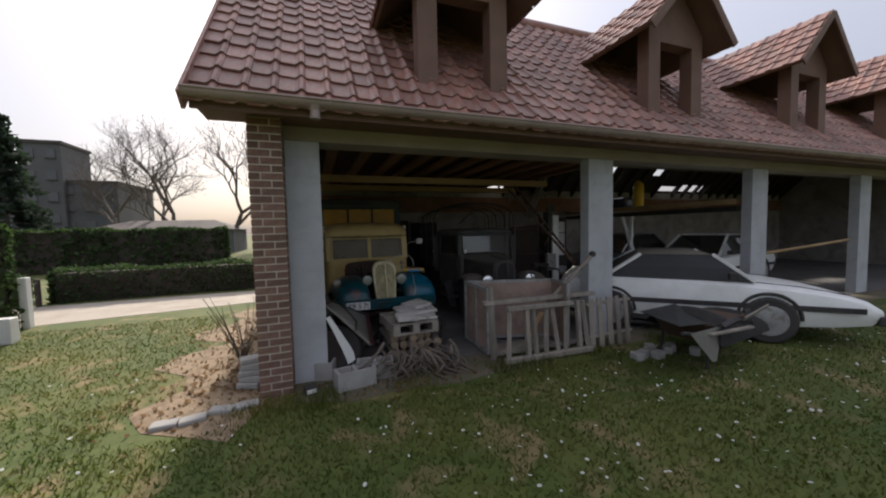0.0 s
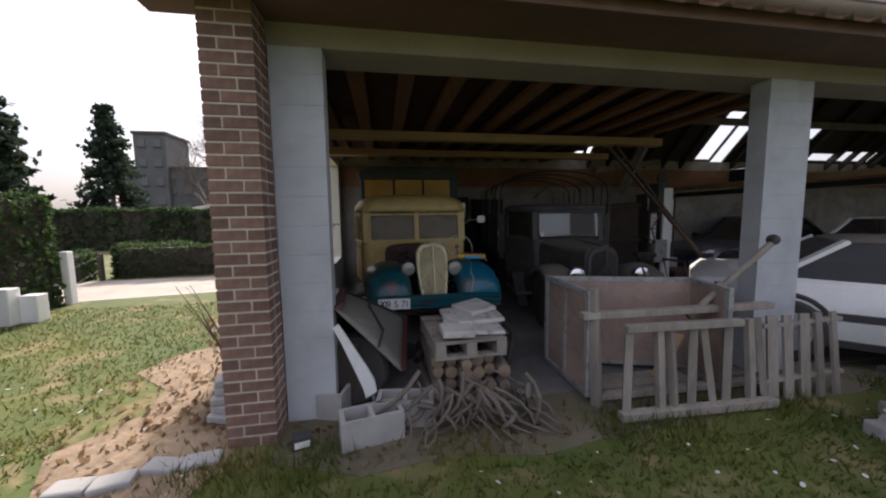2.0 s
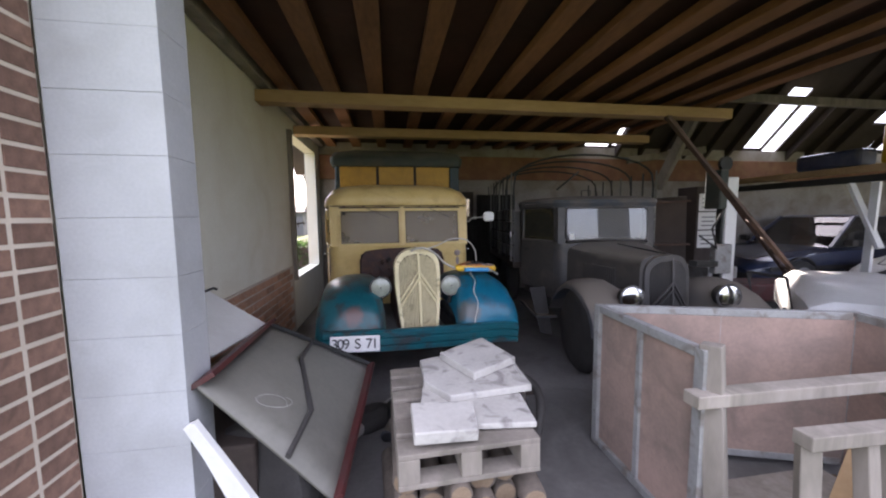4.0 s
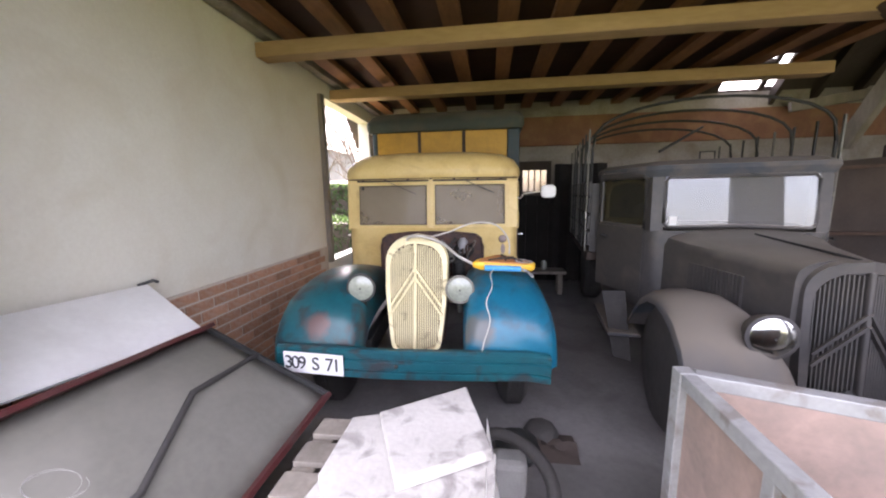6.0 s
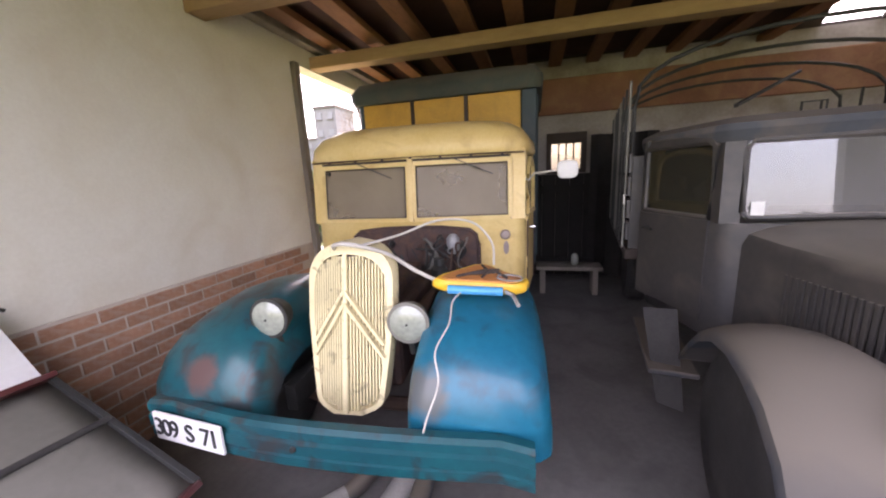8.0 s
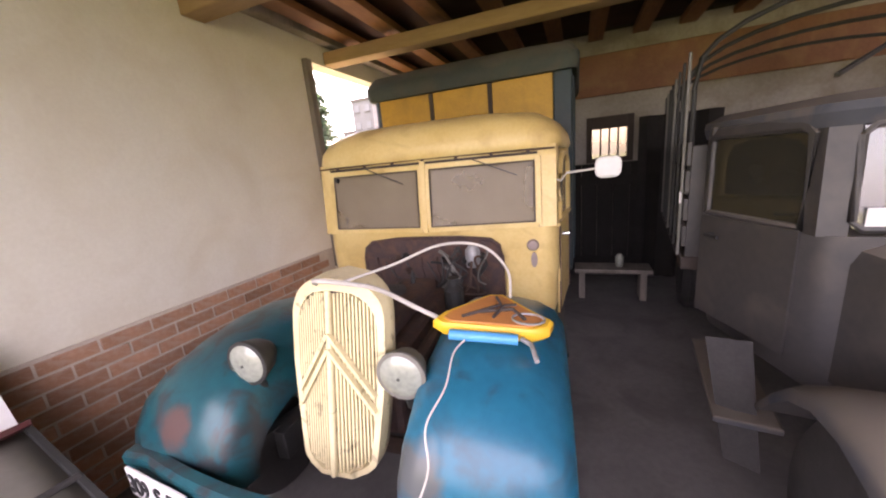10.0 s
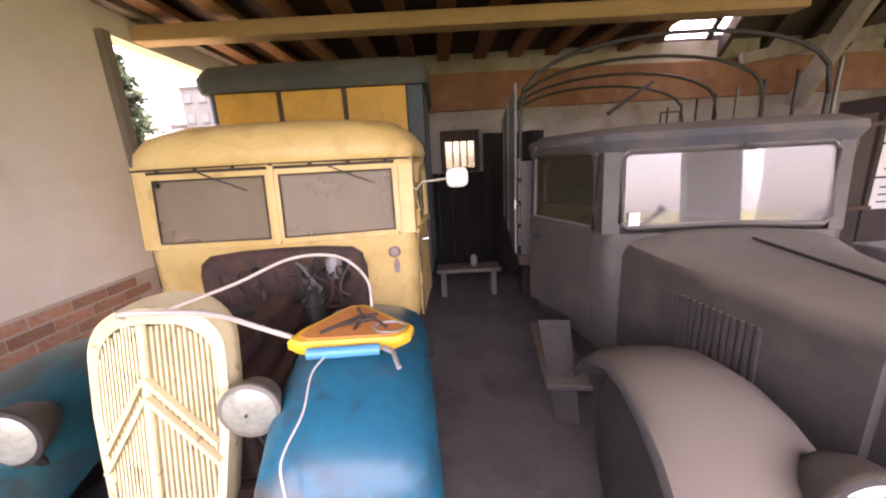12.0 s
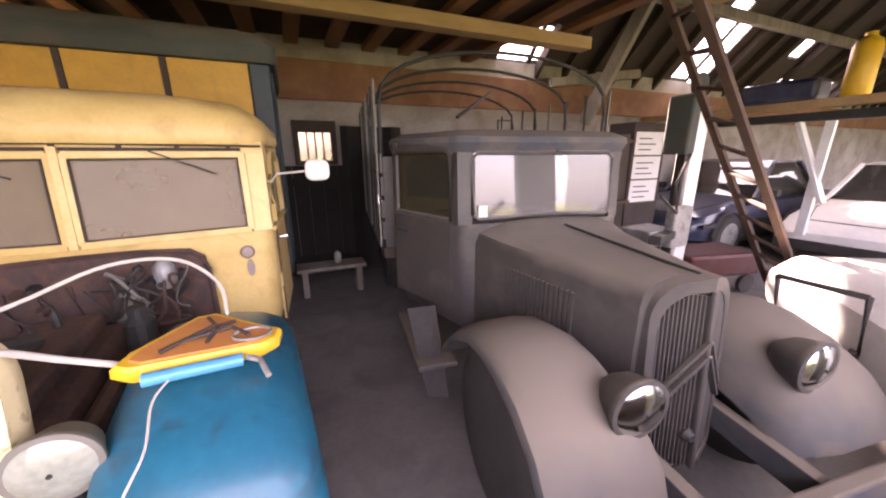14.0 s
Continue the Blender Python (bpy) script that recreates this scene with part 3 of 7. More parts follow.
# half-round gutter
gut = thing("gutter", "weathered zinc half-round gutter along the eaves", "gutter", kind="structure")
ring = lambda x, r: [(x, -0.595 + r * math.cos(a), 2.785 + r * math.sin(a)) for a in [math.pi + math.pi * k / 10 for k in range(11)]]
for x0, x1 in ((-0.38, 3.6), (3.604, 7.6), (7.604, 11.6), (11.604, END + 0.3)):
    a0, a1, b1, b0 = ring(x0, 0.068), ring(x1, 0.068), ring(x1, 0.062), ring(x0, 0.062)
    part("trough", loft([a0 + b0[::-1], a1 + b1[::-1]]), M["gutter"], gut, smooth=True)
    part("rolled_lip", tube([(x0, -0.663, 2.787), (x1, -0.663, 2.787)], 0.011, 8), M["gutter"], gut)
part("end_cap", slab([(-0.595 + 0.07 * math.cos(math.pi + math.pi * k / 10), 2.785 + 0.07 * math.sin(math.pi + math.pi * k / 10)) for k in range(11)], 0, -0.386, -0.38), M["gutter"], gut)
part("outlet", lathe([(0.045, 2.63), (0.045, 2.70), (0.06, 2.74)], 16), M["gutter"], gut).location = (0.61, -0.595, 0)

# roof decks: front, and the rear slope with gaps to the sky
front = lambda x, y, h: (x, y, 2.78 + SLOPE * (y + 0.5) - h)
rear = lambda x, y, h: (x, y, RIDGE_Z + 0.06 - SLOPE * (y - RIDGE_Y) - h)
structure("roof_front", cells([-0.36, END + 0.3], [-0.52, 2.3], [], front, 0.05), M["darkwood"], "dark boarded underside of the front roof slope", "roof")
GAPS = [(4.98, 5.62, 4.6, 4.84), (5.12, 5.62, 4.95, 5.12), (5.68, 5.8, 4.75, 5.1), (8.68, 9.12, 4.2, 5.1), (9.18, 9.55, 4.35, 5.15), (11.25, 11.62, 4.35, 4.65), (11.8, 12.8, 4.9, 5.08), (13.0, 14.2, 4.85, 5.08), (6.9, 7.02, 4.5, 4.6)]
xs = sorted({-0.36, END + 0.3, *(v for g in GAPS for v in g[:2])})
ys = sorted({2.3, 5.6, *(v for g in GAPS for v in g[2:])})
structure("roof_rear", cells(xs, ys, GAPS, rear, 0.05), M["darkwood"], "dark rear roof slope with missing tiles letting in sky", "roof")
for k in range(29):
    x = 5.3 + 0.5 * k
    if any(a < x < b for a, b, *_ in GAPS[:7]):
        continue
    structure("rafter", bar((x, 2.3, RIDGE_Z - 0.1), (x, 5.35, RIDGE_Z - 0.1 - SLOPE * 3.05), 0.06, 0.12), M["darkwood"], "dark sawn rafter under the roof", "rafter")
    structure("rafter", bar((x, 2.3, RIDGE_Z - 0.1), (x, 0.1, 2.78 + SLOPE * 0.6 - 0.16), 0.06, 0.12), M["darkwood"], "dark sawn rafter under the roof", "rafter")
for y in (4.2, 3.2):
    structure("purlin", bar((5.25, y, RIDGE_Z - 0.22 - SLOPE * (y - 2.3)), (END, y, RIDGE_Z - 0.22 - SLOPE * (y - 2.3)), 0.1, 0.14), M["greywood"], "grey squared purlin under the rafters", "purlin")
structure("strut", bar((6.45, 4.75, 1.9), (6.75, 3.9, 3.75), 0.13, 0.16), M["greywood"], "grey raking roof strut", "strut")
structure("tie", bar((5.9, 4.9, 2.45), (7.3, 4.6, 2.62), 0.08, 0.12), M["greywood"], "pale short tie beam at the roof", "beam")

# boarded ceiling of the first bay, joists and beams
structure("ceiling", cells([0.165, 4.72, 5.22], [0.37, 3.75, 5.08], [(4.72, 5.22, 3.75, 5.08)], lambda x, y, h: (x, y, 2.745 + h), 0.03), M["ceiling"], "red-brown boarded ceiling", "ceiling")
for k in range(12):
    x = 0.42 + 0.42 * k + rng.uniform(-0.03, 0.03)
    y1 = 5.08 if x < 4.7 else 3.7
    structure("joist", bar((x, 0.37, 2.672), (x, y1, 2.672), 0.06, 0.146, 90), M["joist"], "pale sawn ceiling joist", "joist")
for y in (2.22, 3.49):
    structure("beam", bar((0.165, y + 0.05, 2.52), (5.2, y + 0.05, 2.52), 0.15, 0.11, 0), M["timber"], "pale squared ceiling beam", "beam")
structure("wall_plate", bar((0.22, 0.4, 2.67), (0.22, 5.05, 2.67), 0.10, 0.10), M["greywood"], "old wall plate under the joists", "beam")


# ---- dormers ----
def dormer(x0):
    d = thing("dormer", "unglazed brown dormer with a tiled gable roof", "dormer", pose(x0, -0.02, 3.18), "roof dormers", "structure")
    w, wall_h = 1.17, 1.42
    for lo, hi in (((0, 0, -0.15), (0.24, 0.2, wall_h)), ((w - 0.24, 0, -0.15), (w, 0.2, wall_h)), ((0.24, 0, -0.15), (w - 0.24, 0.2, 0.12)), ((0.24, 0, wall_h - 0.22), (w - 0.24, 0.2, wall_h))):
        part("wall", box(lo, hi, None, 0.006), M["fascia"], d)
    part("gable_board", slab([(-0.05, wall_h), (w + 0.05, wall_h), (w / 2, wall_h + 0.72)], 1, 0.02, 0.12), M["fascia"], d)
    for s in (-1, 1):
        e = w / 2 + s * (w / 2 + 0.30)
        depth = lambda z: (z + 3.18 - 2.78) / SLOPE - 0.5 + 0.02
        pts = [(w / 2, -0.28, wall_h + 0.78), (e, -0.28, wall_h - 0.22), (e, depth(wall_h - 0.22), wall_h - 0.22), (w / 2, depth(wall_h + 0.78), wall_h + 0.78)]
        part("roof_slope", quad_plate(pts if s > 0 else pts[::-1], 0.05), M["fascia"], d)
        a, b = Vector(pts[0]), Vector(pts[1])
        back = depth(wall_h + 0.78) + 0.28
        bm = bmesh.new()
        nrow, ncol = 6, 9
        n = Vector((s * 0.75, 0, 0.66))
        for r in range(nrow):
            for c in range(ncol):
                p = a.lerp(b, r / nrow) + n * 0.06
                q = a.lerp(b, (r + 1.12) / nrow) + n * 0.085
                y0, y1 = back * c / ncol, back * (c + 0.96) / ncol
                lim = back - (back - (depth(wall_h - 0.22) + 0.28)) * (r + 1) / nrow
                if y0 > lim:
                    continue
                prof = [(0.0, 0.0), (0.55, 0.0), (0.72, 0.02), (0.86, 0.02), (1.0, 0.0)]
                top = [bm.verts.new(p + Vector((0, y0 + (y1 - y0) * u, 0)) + n * h) for u, h in prof]
                bot = [bm.verts.new(q + Vector((0, y0 + (y1 - y0) * u, 0)) + n * h) for u, h in prof]
                for k in range(4):
                    bm.faces.new((top[k], top[k + 1], bot[k + 1], bot[k]))
                low = [bm.verts.new(v.co - n * 0.03) for v in bot]
                for k in range(4):
                    bm.faces.new((bot[k], bot[k + 1], low[k + 1], low[k]))
        tagged(part("tile", bm, M["tile"], d), kind="stuff")
        part("bargeboard", bar(a + Vector((0, -0.02, 0)), b + Vector((0, -0.02, 0)), 0.03, 0.12), M["fascia"], d)
    return d


for x0 in (1.76, 5.36, 8.96, 12.56, 16.16):
    dormer(x0)


# ---- the cream and teal truck ----
def rounded(hx, y0, y1, r, z, n=5):
    """A rounded rectangle in plan, as a ring of points."""
    pts = []
    for cx, cy, a0 in ((hx - r, y1 - r, 0), (-hx + r, y1 - r, 90), (-hx + r, y0 + r, 180), (hx - r, y0 + r, 270)):
        for k in range(n + 1):
            a = radians(a0 + 90 * k / n)
            pts.append((cx + r * math.cos(a), cy + r * math.sin(a), z))
    return pts


def fender(profile, lateral, thick=0.02):
    """A mudguard: a side profile carried across, falling away at its edges. lateral: (x, height scale, length shrink)."""
    top = []
    cy = sum(p[0] for p in profile) / len(profile)
    z0 = min(p[1] for p in profile)
    for x, s, g in lateral:
        top.append([(x, cy + (y - cy) * g, z0 + (z - z0) * s) for y, z in profile])
    bm = bmesh.new()
    up = [[bm.verts.new(p) for p in r] for r in top]
    dn = [[bm.verts.new((p[0], cy + (p[1] - cy) * 0.95, z0 + (p[2] - z0) * 0.95 - 0.005)) for p in r] for r in top]
    m, n = len(up), len(up[0])
    for g, s in ((up, 1), (dn, -1)):
        for i in range(m - 1):
            for k in range(n - 1):
                bm.faces.new((g[i][k], g[i][k + 1], g[i + 1][k + 1], g[i + 1][k]))
    for k in range(n - 1):
        bm.faces.new((up[0][k], up[0][k + 1], dn[0][k + 1], dn[0][k]))
        bm.faces.new((up[-1][k], up[-1][k + 1], dn[-1][k + 1], dn[-1][k]))
    for i in range(m - 1):
        bm.faces.new((up[i][0], up[i + 1][0], dn[i + 1][0], dn[i][0]))
        bm.faces.new((up[i][-1], up[i + 1][-1], dn[i + 1][-1], dn[i][-1]))
    return bm


def wheel(parent, x, y, r, w, rim_mat, side):
    wh = part("wheel", lathe([(r * 0.55, -w / 2), (r * 0.9, -w / 2), (r, -w * 0.32), (r, w * 0.32), (r * 0.9, w / 2), (r * 0.55, w / 2)], 28, "X"), M["black"], parent, "worn black tyre", True)
    wh.location = (x, y, r)
    part("rim", lathe([(0.001, -side * 0.01), (r * 0.2, -side * 0.02 + side * w * 0.2), (r * 0.3, side * w * 0.1), (r * 0.5, side * w * 0.12), (r * 0.58, side * w * 0.42), (r * 0.56, 0)], 24, "X"), rim_mat, wh, "", True)
    for k in range(-2, 3):
        part("tread_rib", tube([(k * w * 0.13, 1.004 * r * math.cos(a), 1.004 * r * math.sin(a)) for a in [2 * math.pi * j / 28 for j in range(28)]], 0.006, 5, None, True), M["black"], wh)
    for k in range(8):
        a = 2 * math.pi * k / 8
        nut = part("wheel_nut", lathe([(0.012, 0), (0.012, 0.02)], 6, "X"), M["iron"], wh)
        nut.location = (side * w * 0.12, r * 0.36 * math.cos(a), r * 0.36 * math.sin(a))
    return wh


def headlamp(parent, x, y, z, r, shell, lens):
    h = part("headlight", lathe([(0.001, -r * 1.35), (r * 0.45, -r * 1.2), (r * 0.8, -r * 0.75), (r, -r * 0.1), (r * 1.06, 0.0), (r * 1.06, r * 0.14), (r * 0.95, r * 0.16)], 24, "Y"), shell, parent, "", True)
    h.location = (x, y, z)
    part("lens", lathe([(r * 0.97, r * 0.1), (r * 0.85, r * 0.2), (r * 0.5, r * 0.32), (0.001, r * 0.36)], 24, "Y"), lens, h, "clouded glass lens", True)
    part("bulb_holder", lathe([(0.005, r * 0.35), (0.005, r * 0.40)], 8, "Y"), M["iron"], h)
    part("stalk", tube([(0, 0.02, -r * 0.9), (0, 0.05, -r * 1.9)], 0.016), M["iron"], h)
    return h


def shield(z, lo, hi, w, foot):
    """Half-width of a radiator shell at a height: sides drawn in to the foot, rounded crown and toe."""
    u = (z - lo) / (hi - lo)
    half = w * (foot + (1 - foot) * min(1.0, u / 0.55) ** 0.8)
    if u < 0.07:
        half *= math.sqrt(1 - 0.8 * ((0.07 - u) / 0.07) ** 2)
    if u > 0.76:
        half *= math.sqrt(max(0.0, 1 - ((u - 0.76) / 0.24) ** 2.3))
    return half


def radiator(parent, lo, hi, w, yb, yt, shell, bars_mat, n_bars, vee, band, chev, dark, foot, cx=0.0):
    """The grille: shell, dark core, upright bars, a middle bar and two chevrons."""
    at = lambda x, z, out=0.0: (cx + x, yb + (yt - yb) * (z - lo) / (hi - lo) + vee * abs(x) / w - out, z)
    zs = [lo + (hi - lo) * k / 40 for k in range(41)]
    outer = [(shield(z, lo, hi, w, foot), z) for z in zs]
    ring = [(x, z) for x, z in outer] + [(-x, z) for x, z in outer[-2::-1]]
    g = part("grille", loft([[at(x * 1.0, z, 0.015) for x, z in ring], [at(x * 1.03, z, -0.02) for x, z in ring], [(cx + x * 1.04, at(0, z)[1] + vee + 0.03, z) for x, z in ring], [(cx + x * 0.98, at(0, z)[1] + vee + 0.075, z) for x, z in ring]], False), shell, parent, "", True)
    bm = bmesh.new()
    iring = [(max(0.0, shield(z, lo + band * 0.5, hi - band * 1.6, w - band, foot)), z) for z in [lo + band * 0.5 + (hi - band * 2.1 - lo) * k / 40 for k in range(41)]]
    full_i = [(x, z) for x, z in iring] + [(-x, z) for x, z in iring[-2::-1]]
    a = [bm.verts.new(at(x, z, 0.016)) for x, z in ring]
    b = [bm.verts.new(at(x, z, 0.012)) for x, z in full_i]
    c = [bm.verts.new(at(x, z, -0.03)) for x, z in full_i]
    for k in range(len(ring)):
        j = (k + 1) % len(ring)
        bm.faces.new((a[k], a[j], b[j], b[k]))
        bm.faces.new((b[k], b[j], c[j], c[k]))
    part("surround", bm, shell, g, "", True)
    bm = bmesh.new()
    cv = [bm.verts.new(at(x, z, -0.025)) for x, z in iring]
    dv = [bm.verts.new(at(0, z, -0.025)) for x, z in iring]
    ev = [bm.verts.new(at(-x, z, -0.025)) for x, z in iring]
    for k in range(40):
        bm.faces.new((cv[k], cv[k + 1], dv[k + 1], dv[k]))
        bm.faces.new((dv[k], dv[k + 1], ev[k + 1], ev[k]))
    part("core", bm, dark, g)
    wi = w - band
    for k in range(n_bars):
        x = wi * (2 * (k + 0.5) / n_bars - 1)
        span = [z for xx, z in iring if xx >= abs(x)]
        if len(span) < 2:
            continue
        part("bar", bar(at(x, span[0], -0.004), at(x, span[-1], -0.004), wi / n_bars * 0.95, 0.026), bars_mat, g)
    part("centre_bar", tube([at(0, iring[0][1], 0.012), at(0, iring[-1][1], 0.012)], 0.011, 8), shell, g, "", True)
    for dz in chev:
        for s in (-1, 1):
            zc = lo + (hi - lo) * dz
            part("chevron", bar(at(0, zc, 0.02), at(s * wi * 0.95, zc - wi * 1.42, 0.02), 0.02, 0.012), shell, g)
    return g


def lettering(body, size, depth, material, parent, loc, name="lettering"):
    cu = bpy.data.curves.new(name, "FONT")
    cu.body, cu.size, cu.extrude, cu.align_x, cu.align_y = body, size, depth, "CENTER", "CENTER"
    tmp = new("tmp_text", cu)
    me = bpy.data.meshes.new_from_object(tmp.evaluated_get(bpy.context.evaluated_depsgraph_get()))
    bpy.data.objects.remove(tmp)
    me.materials.clear()
    me.materials.append(material)
    ob = new(name, me)
    ob.parent = parent
    ob.matrix_basis = loc
    return ob


def reshape(ob, move):
    """Moves the points of a part and of all under it that share its axes."""
    for o in (ob, *ob.children_recursive):
        if o.matrix_basis.translation.length < 1e-6:
            for v in o.data.vertices:
                v.co = move(v.co)


def bowed(hx, y0, y1, r, z, n=5):
    """A rounded rectangle in plan whose front edge has a point in its middle."""
    ring = rounded(hx, y0, y1, r, z, n)
    k = 3 * (n + 1)
    return ring[:k] + [(0.0, y0, z)] + ring[k:]


def cream_truck():
    t = thing("truck", "cream and teal 1930s truck with its bonnet off, under restoration", "truck", pose(1.59, 1.10, 0.012, 0, 0, 4.5))
    # bumper: three rolled ribs on a bowed strip
    sec = [(0.0, 0.49), (-0.014, 0.50), (-0.014, 0.53), (-0.004, 0.536), (-0.018, 0.545), (-0.018, 0.585), (-0.004, 0.594), (-0.014, 0.60), (-0.014, 0.63), (0.0, 0.642), (0.03, 0.642), (0.03, 0.49)]
    rings = []
    for k in range(15):
        x = -0.70 + 1.40 * k / 14
        bow = (0.06 if x > 0 else 0.10) * (x / 0.7) ** 2 - 0.03 * (abs(x) > 0.69)
        rings.append([(x, y + bow - 0.02, z - 0.03 - 0.05 * max(0, x + 0.1) ** 2) for y, z in sec])
    bumper = part("bumper", loft(rings), M["teal"], t, "dented teal bumper", True)
    part("bolt", lathe([(0.012, 0), (0.009, 0.008)], 10, "Y"), M["iron"], bumper).location = (-0.06, -0.038, 0.54)
    pl = part("number_plate", box((-0.165, -0.012, -0.055), (0.165, 0.0, 0.055), None, 0.004), M["plate"], t, "white number plate with black figures")
    pl.matrix_basis = pose(-0.49, 0.0, 0.535, 0, 0, -8)
    for k, ch in enumerate("309 S 71"):
        if ch != " ":
            lettering(ch, 0.098, 0.002, M["ink"], pl, pose(-0.132 + 0.0377 * k, -0.015, 0, 90), "figure")
    for s in (-1, 1):
        part("bumper_bracket", bar((s * 0.38, 0.04, 0.55), (s * 0.32, 0.5, 0.5), 0.05, 0.03), M["iron"], t)
        part("chassis_rail", bar((s * 0.30, 0.3, 0.47), (s * 0.32, 3.5, 0.5), 0.05, 0.12), M["iron"], t)
    part("axle", tube([(-0.6, 0.62, 0.34), (-0.3, 0.6, 0.26), (0.3, 0.6, 0.26), (0.6, 0.62, 0.34)], 0.035), M["rust"], t)
    # grille, lamps, wings
    radiator(t, 0.475, 1.14, 0.18, 0.22, 0.36, M["grille"], M["grille"], 26, 0.05, 0.026, (0.73, 0.655), M["engine"], 0.74)
    for s in (-1, 1):
        headlamp(t, 0.253 if s > 0 else -0.30, 0.295 if s > 0 else 0.25, 0.84 if s > 0 else 0.862, 0.078, M["panelgrey"] if s > 0 else M["iron"], M["lens"])
    prof = [(0.05, 0.48), (0.06, 0.58), (0.08, 0.68), (0.14, 0.775), (0.24, 0.845), (0.38, 0.885), (0.55, 0.905), (0.75, 0.895), (0.95, 0.85), (1.12, 0.77), (1.27, 0.65), (1.38, 0.5)]
    for s in (-1, 1):
        lat = [(s * x, h, g) for x, h, g in ((0.27, 0.45, 0.82), (0.285, 0.7, 0.92), (0.31, 0.88, 0.97), (0.36, 0.97, 0.99), (0.45, 1.0, 1.0), (0.56, 0.99, 1.0), (0.65, 0.94, 0.99), (0.72, 0.84, 0.96), (0.757, 0.66, 0.9), (0.765, 0.40, 0.85))]
        part("wing", fender(prof, lat), M["tealblue"] if s > 0 else M["teal"], t, "teal wing with rubbed patches", True)
        part("running_board", box((s * 0.74 - 0.12, 1.3, 0.34), (s * 0.74 + 0.06, 2.2, 0.37), None, 0.008), M["boxgreen"], t)
        wheel(t, s * 0.58, 0.62, 0.34, 0.15, M["cream"], s)
        wheel(t, s * 0.60, 2.9, 0.34, 0.17, M["cream"], s)
    # engine bay
    eng = part("engine", box((-0.16, 0.45, 0.45), (0.16, 1.2, 0.80), None, 0.03), M["engine"], t, "rusty uncovered engine")
    part("cylinder_head", box((-0.10, 0.5, 0.80), (0.10, 1.15, 0.87), None, 0.015), M["engine"], eng)
    for k in range(4):
        part("spark_plug", lathe([(0.014, 0.87), (0.014, 0.9), (0.006, 0.93)], 8), M["iron"], eng).location = (0.0, 0.58 + 0.16 * k, 0)
    part("manifold", tube([(0.2, 0.5, 0.72), (0.21, 0.8, 0.74), (0.2, 1.1, 0.70)], 0.03), M["rust"], eng, "", True)
    part("carburettor", lathe([(0.03, 0.74), (0.05, 0.76), (0.05, 0.86), (0.03, 0.88), (0.03, 0.92)], 12), M["iron"], eng).location = (0.24, 1.0, 0)
    part("hose", tube([(0.02, 0.4, 0.95), (0.06, 0.6, 1.0), (0.05, 0.8, 0.93)], 0.025), M["black"], eng, "", True)
    # cab
    cab = part("cab", loft([bowed(hx, 1.41, 2.16, 0.10, z) for hx, z in ((0.70, 0.45), (0.735, 0.6), (0.745, 0.8), (0.745, 1.0), (0.74, 1.085))]), M["cream"], t, "cream painted cab", True)
    arch = [(-0.44, 0.62), (-0.44, 0.93), (-0.425, 0.99), (-0.38, 1.025), (-0.2, 1.045), (0, 1.05), (0.2, 1.045), (0.38, 1.025), (0.425, 0.99), (0.44, 0.93), (0.44, 0.62)]
    # dark panel set proud of the cab, in place of a shaded recess
    part("firewall", slab(arch, 1, 1.365, 1.42), M["engine"], cab, "rusty bulkhead where the bonnet is missing, dark like a shaded recess")
    part("firewall_rim", tube([(x, 1.37, z) for x, z in arch], 0.014), M["engine"], cab, "", True)
    for k in range(9):
        r2 = random.Random(k)
        x, z = r2.uniform(-0.3, 0.36), r2.uniform(0.72, 0.95)
        part("fitting", lathe([(r2.uniform(0.015, 0.035), 0), (r2.uniform(0.012, 0.03), 0.03), (0.01, 0.06)], 10, "Y"), M["rust"] if k % 2 else M["iron"], cab, "", True).location = (x, 1.365, z)
    part("coil", lathe([(0.04, 0.0), (0.045, 0.02), (0.045, 0.1), (0.02, 0.13)], 12), M["steel"], cab, "dull metal ignition coil", True).location = (0.27, 1.36, 0.87)
    for k in range(14):
        r2 = random.Random(60 + k)
        x, z = 0.22 + r2.gauss(0, 0.09), 0.86 + r2.gauss(0, 0.06)
        pts = [(x + r2.uniform(-0.1, 0.1) * u, 1.34 - 0.05 * math.sin(3 * u) - r2.uniform(0, 0.03), z + 0.09 * math.sin(4 * u + k) - 0.05 * u) for u in [j / 5 for j in range(6)]]
        part("loom", tube(flow(pts, 3), r2.uniform(0.004, 0.011), 6), (M["iron"], M["black"], M["rust"], M["panelgrey"])[k % 4], cab, "", True)
    for k in range(6):
        part("pressing", tube([(-0.4 + 0.1 * k, 1.362, 0.66), (-0.34 + 0.1 * k, 1.358, 0.78), (-0.36 + 0.1 * k, 1.362, 0.93)], 0.012, 6), M["engine"], cab, "", True)
    for k in range(5):
        part("wire", tube([(-0.3 + 0.14 * k, 1.36, 0.9), (-0.22 + 0.14 * k, 1.32, 0.82 - 0.02 * k), (-0.1 + 0.1 * k, 1.35, 0.74)], 0.005, 6), M["black"], cab)
    # pillars, screen, doors' upper frames
    zb, zt, yb, yt = 1.085, 1.50, 1.425, 1.475
    for x0, x1 in ((-0.745, -0.655), (0.655, 0.745)):
        part("screen_pillar", loft([[(x0, yb, zb), (x1, yb, zb), (x1, yb + 0.12, zb), (x0, yb + 0.12, zb)], [(x0, yt, zt), (x1, yt, zt), (x1, yt + 0.12, zt), (x0, yt + 0.12, zt)]]), M["cream"], cab, "", True)
    band = lambda hx, y, z: [(-hx, y, z), (0, y, z), (hx, y, z), (hx, y + 0.1, z), (0, y + 0.1, z), (-hx, y + 0.1, z)]
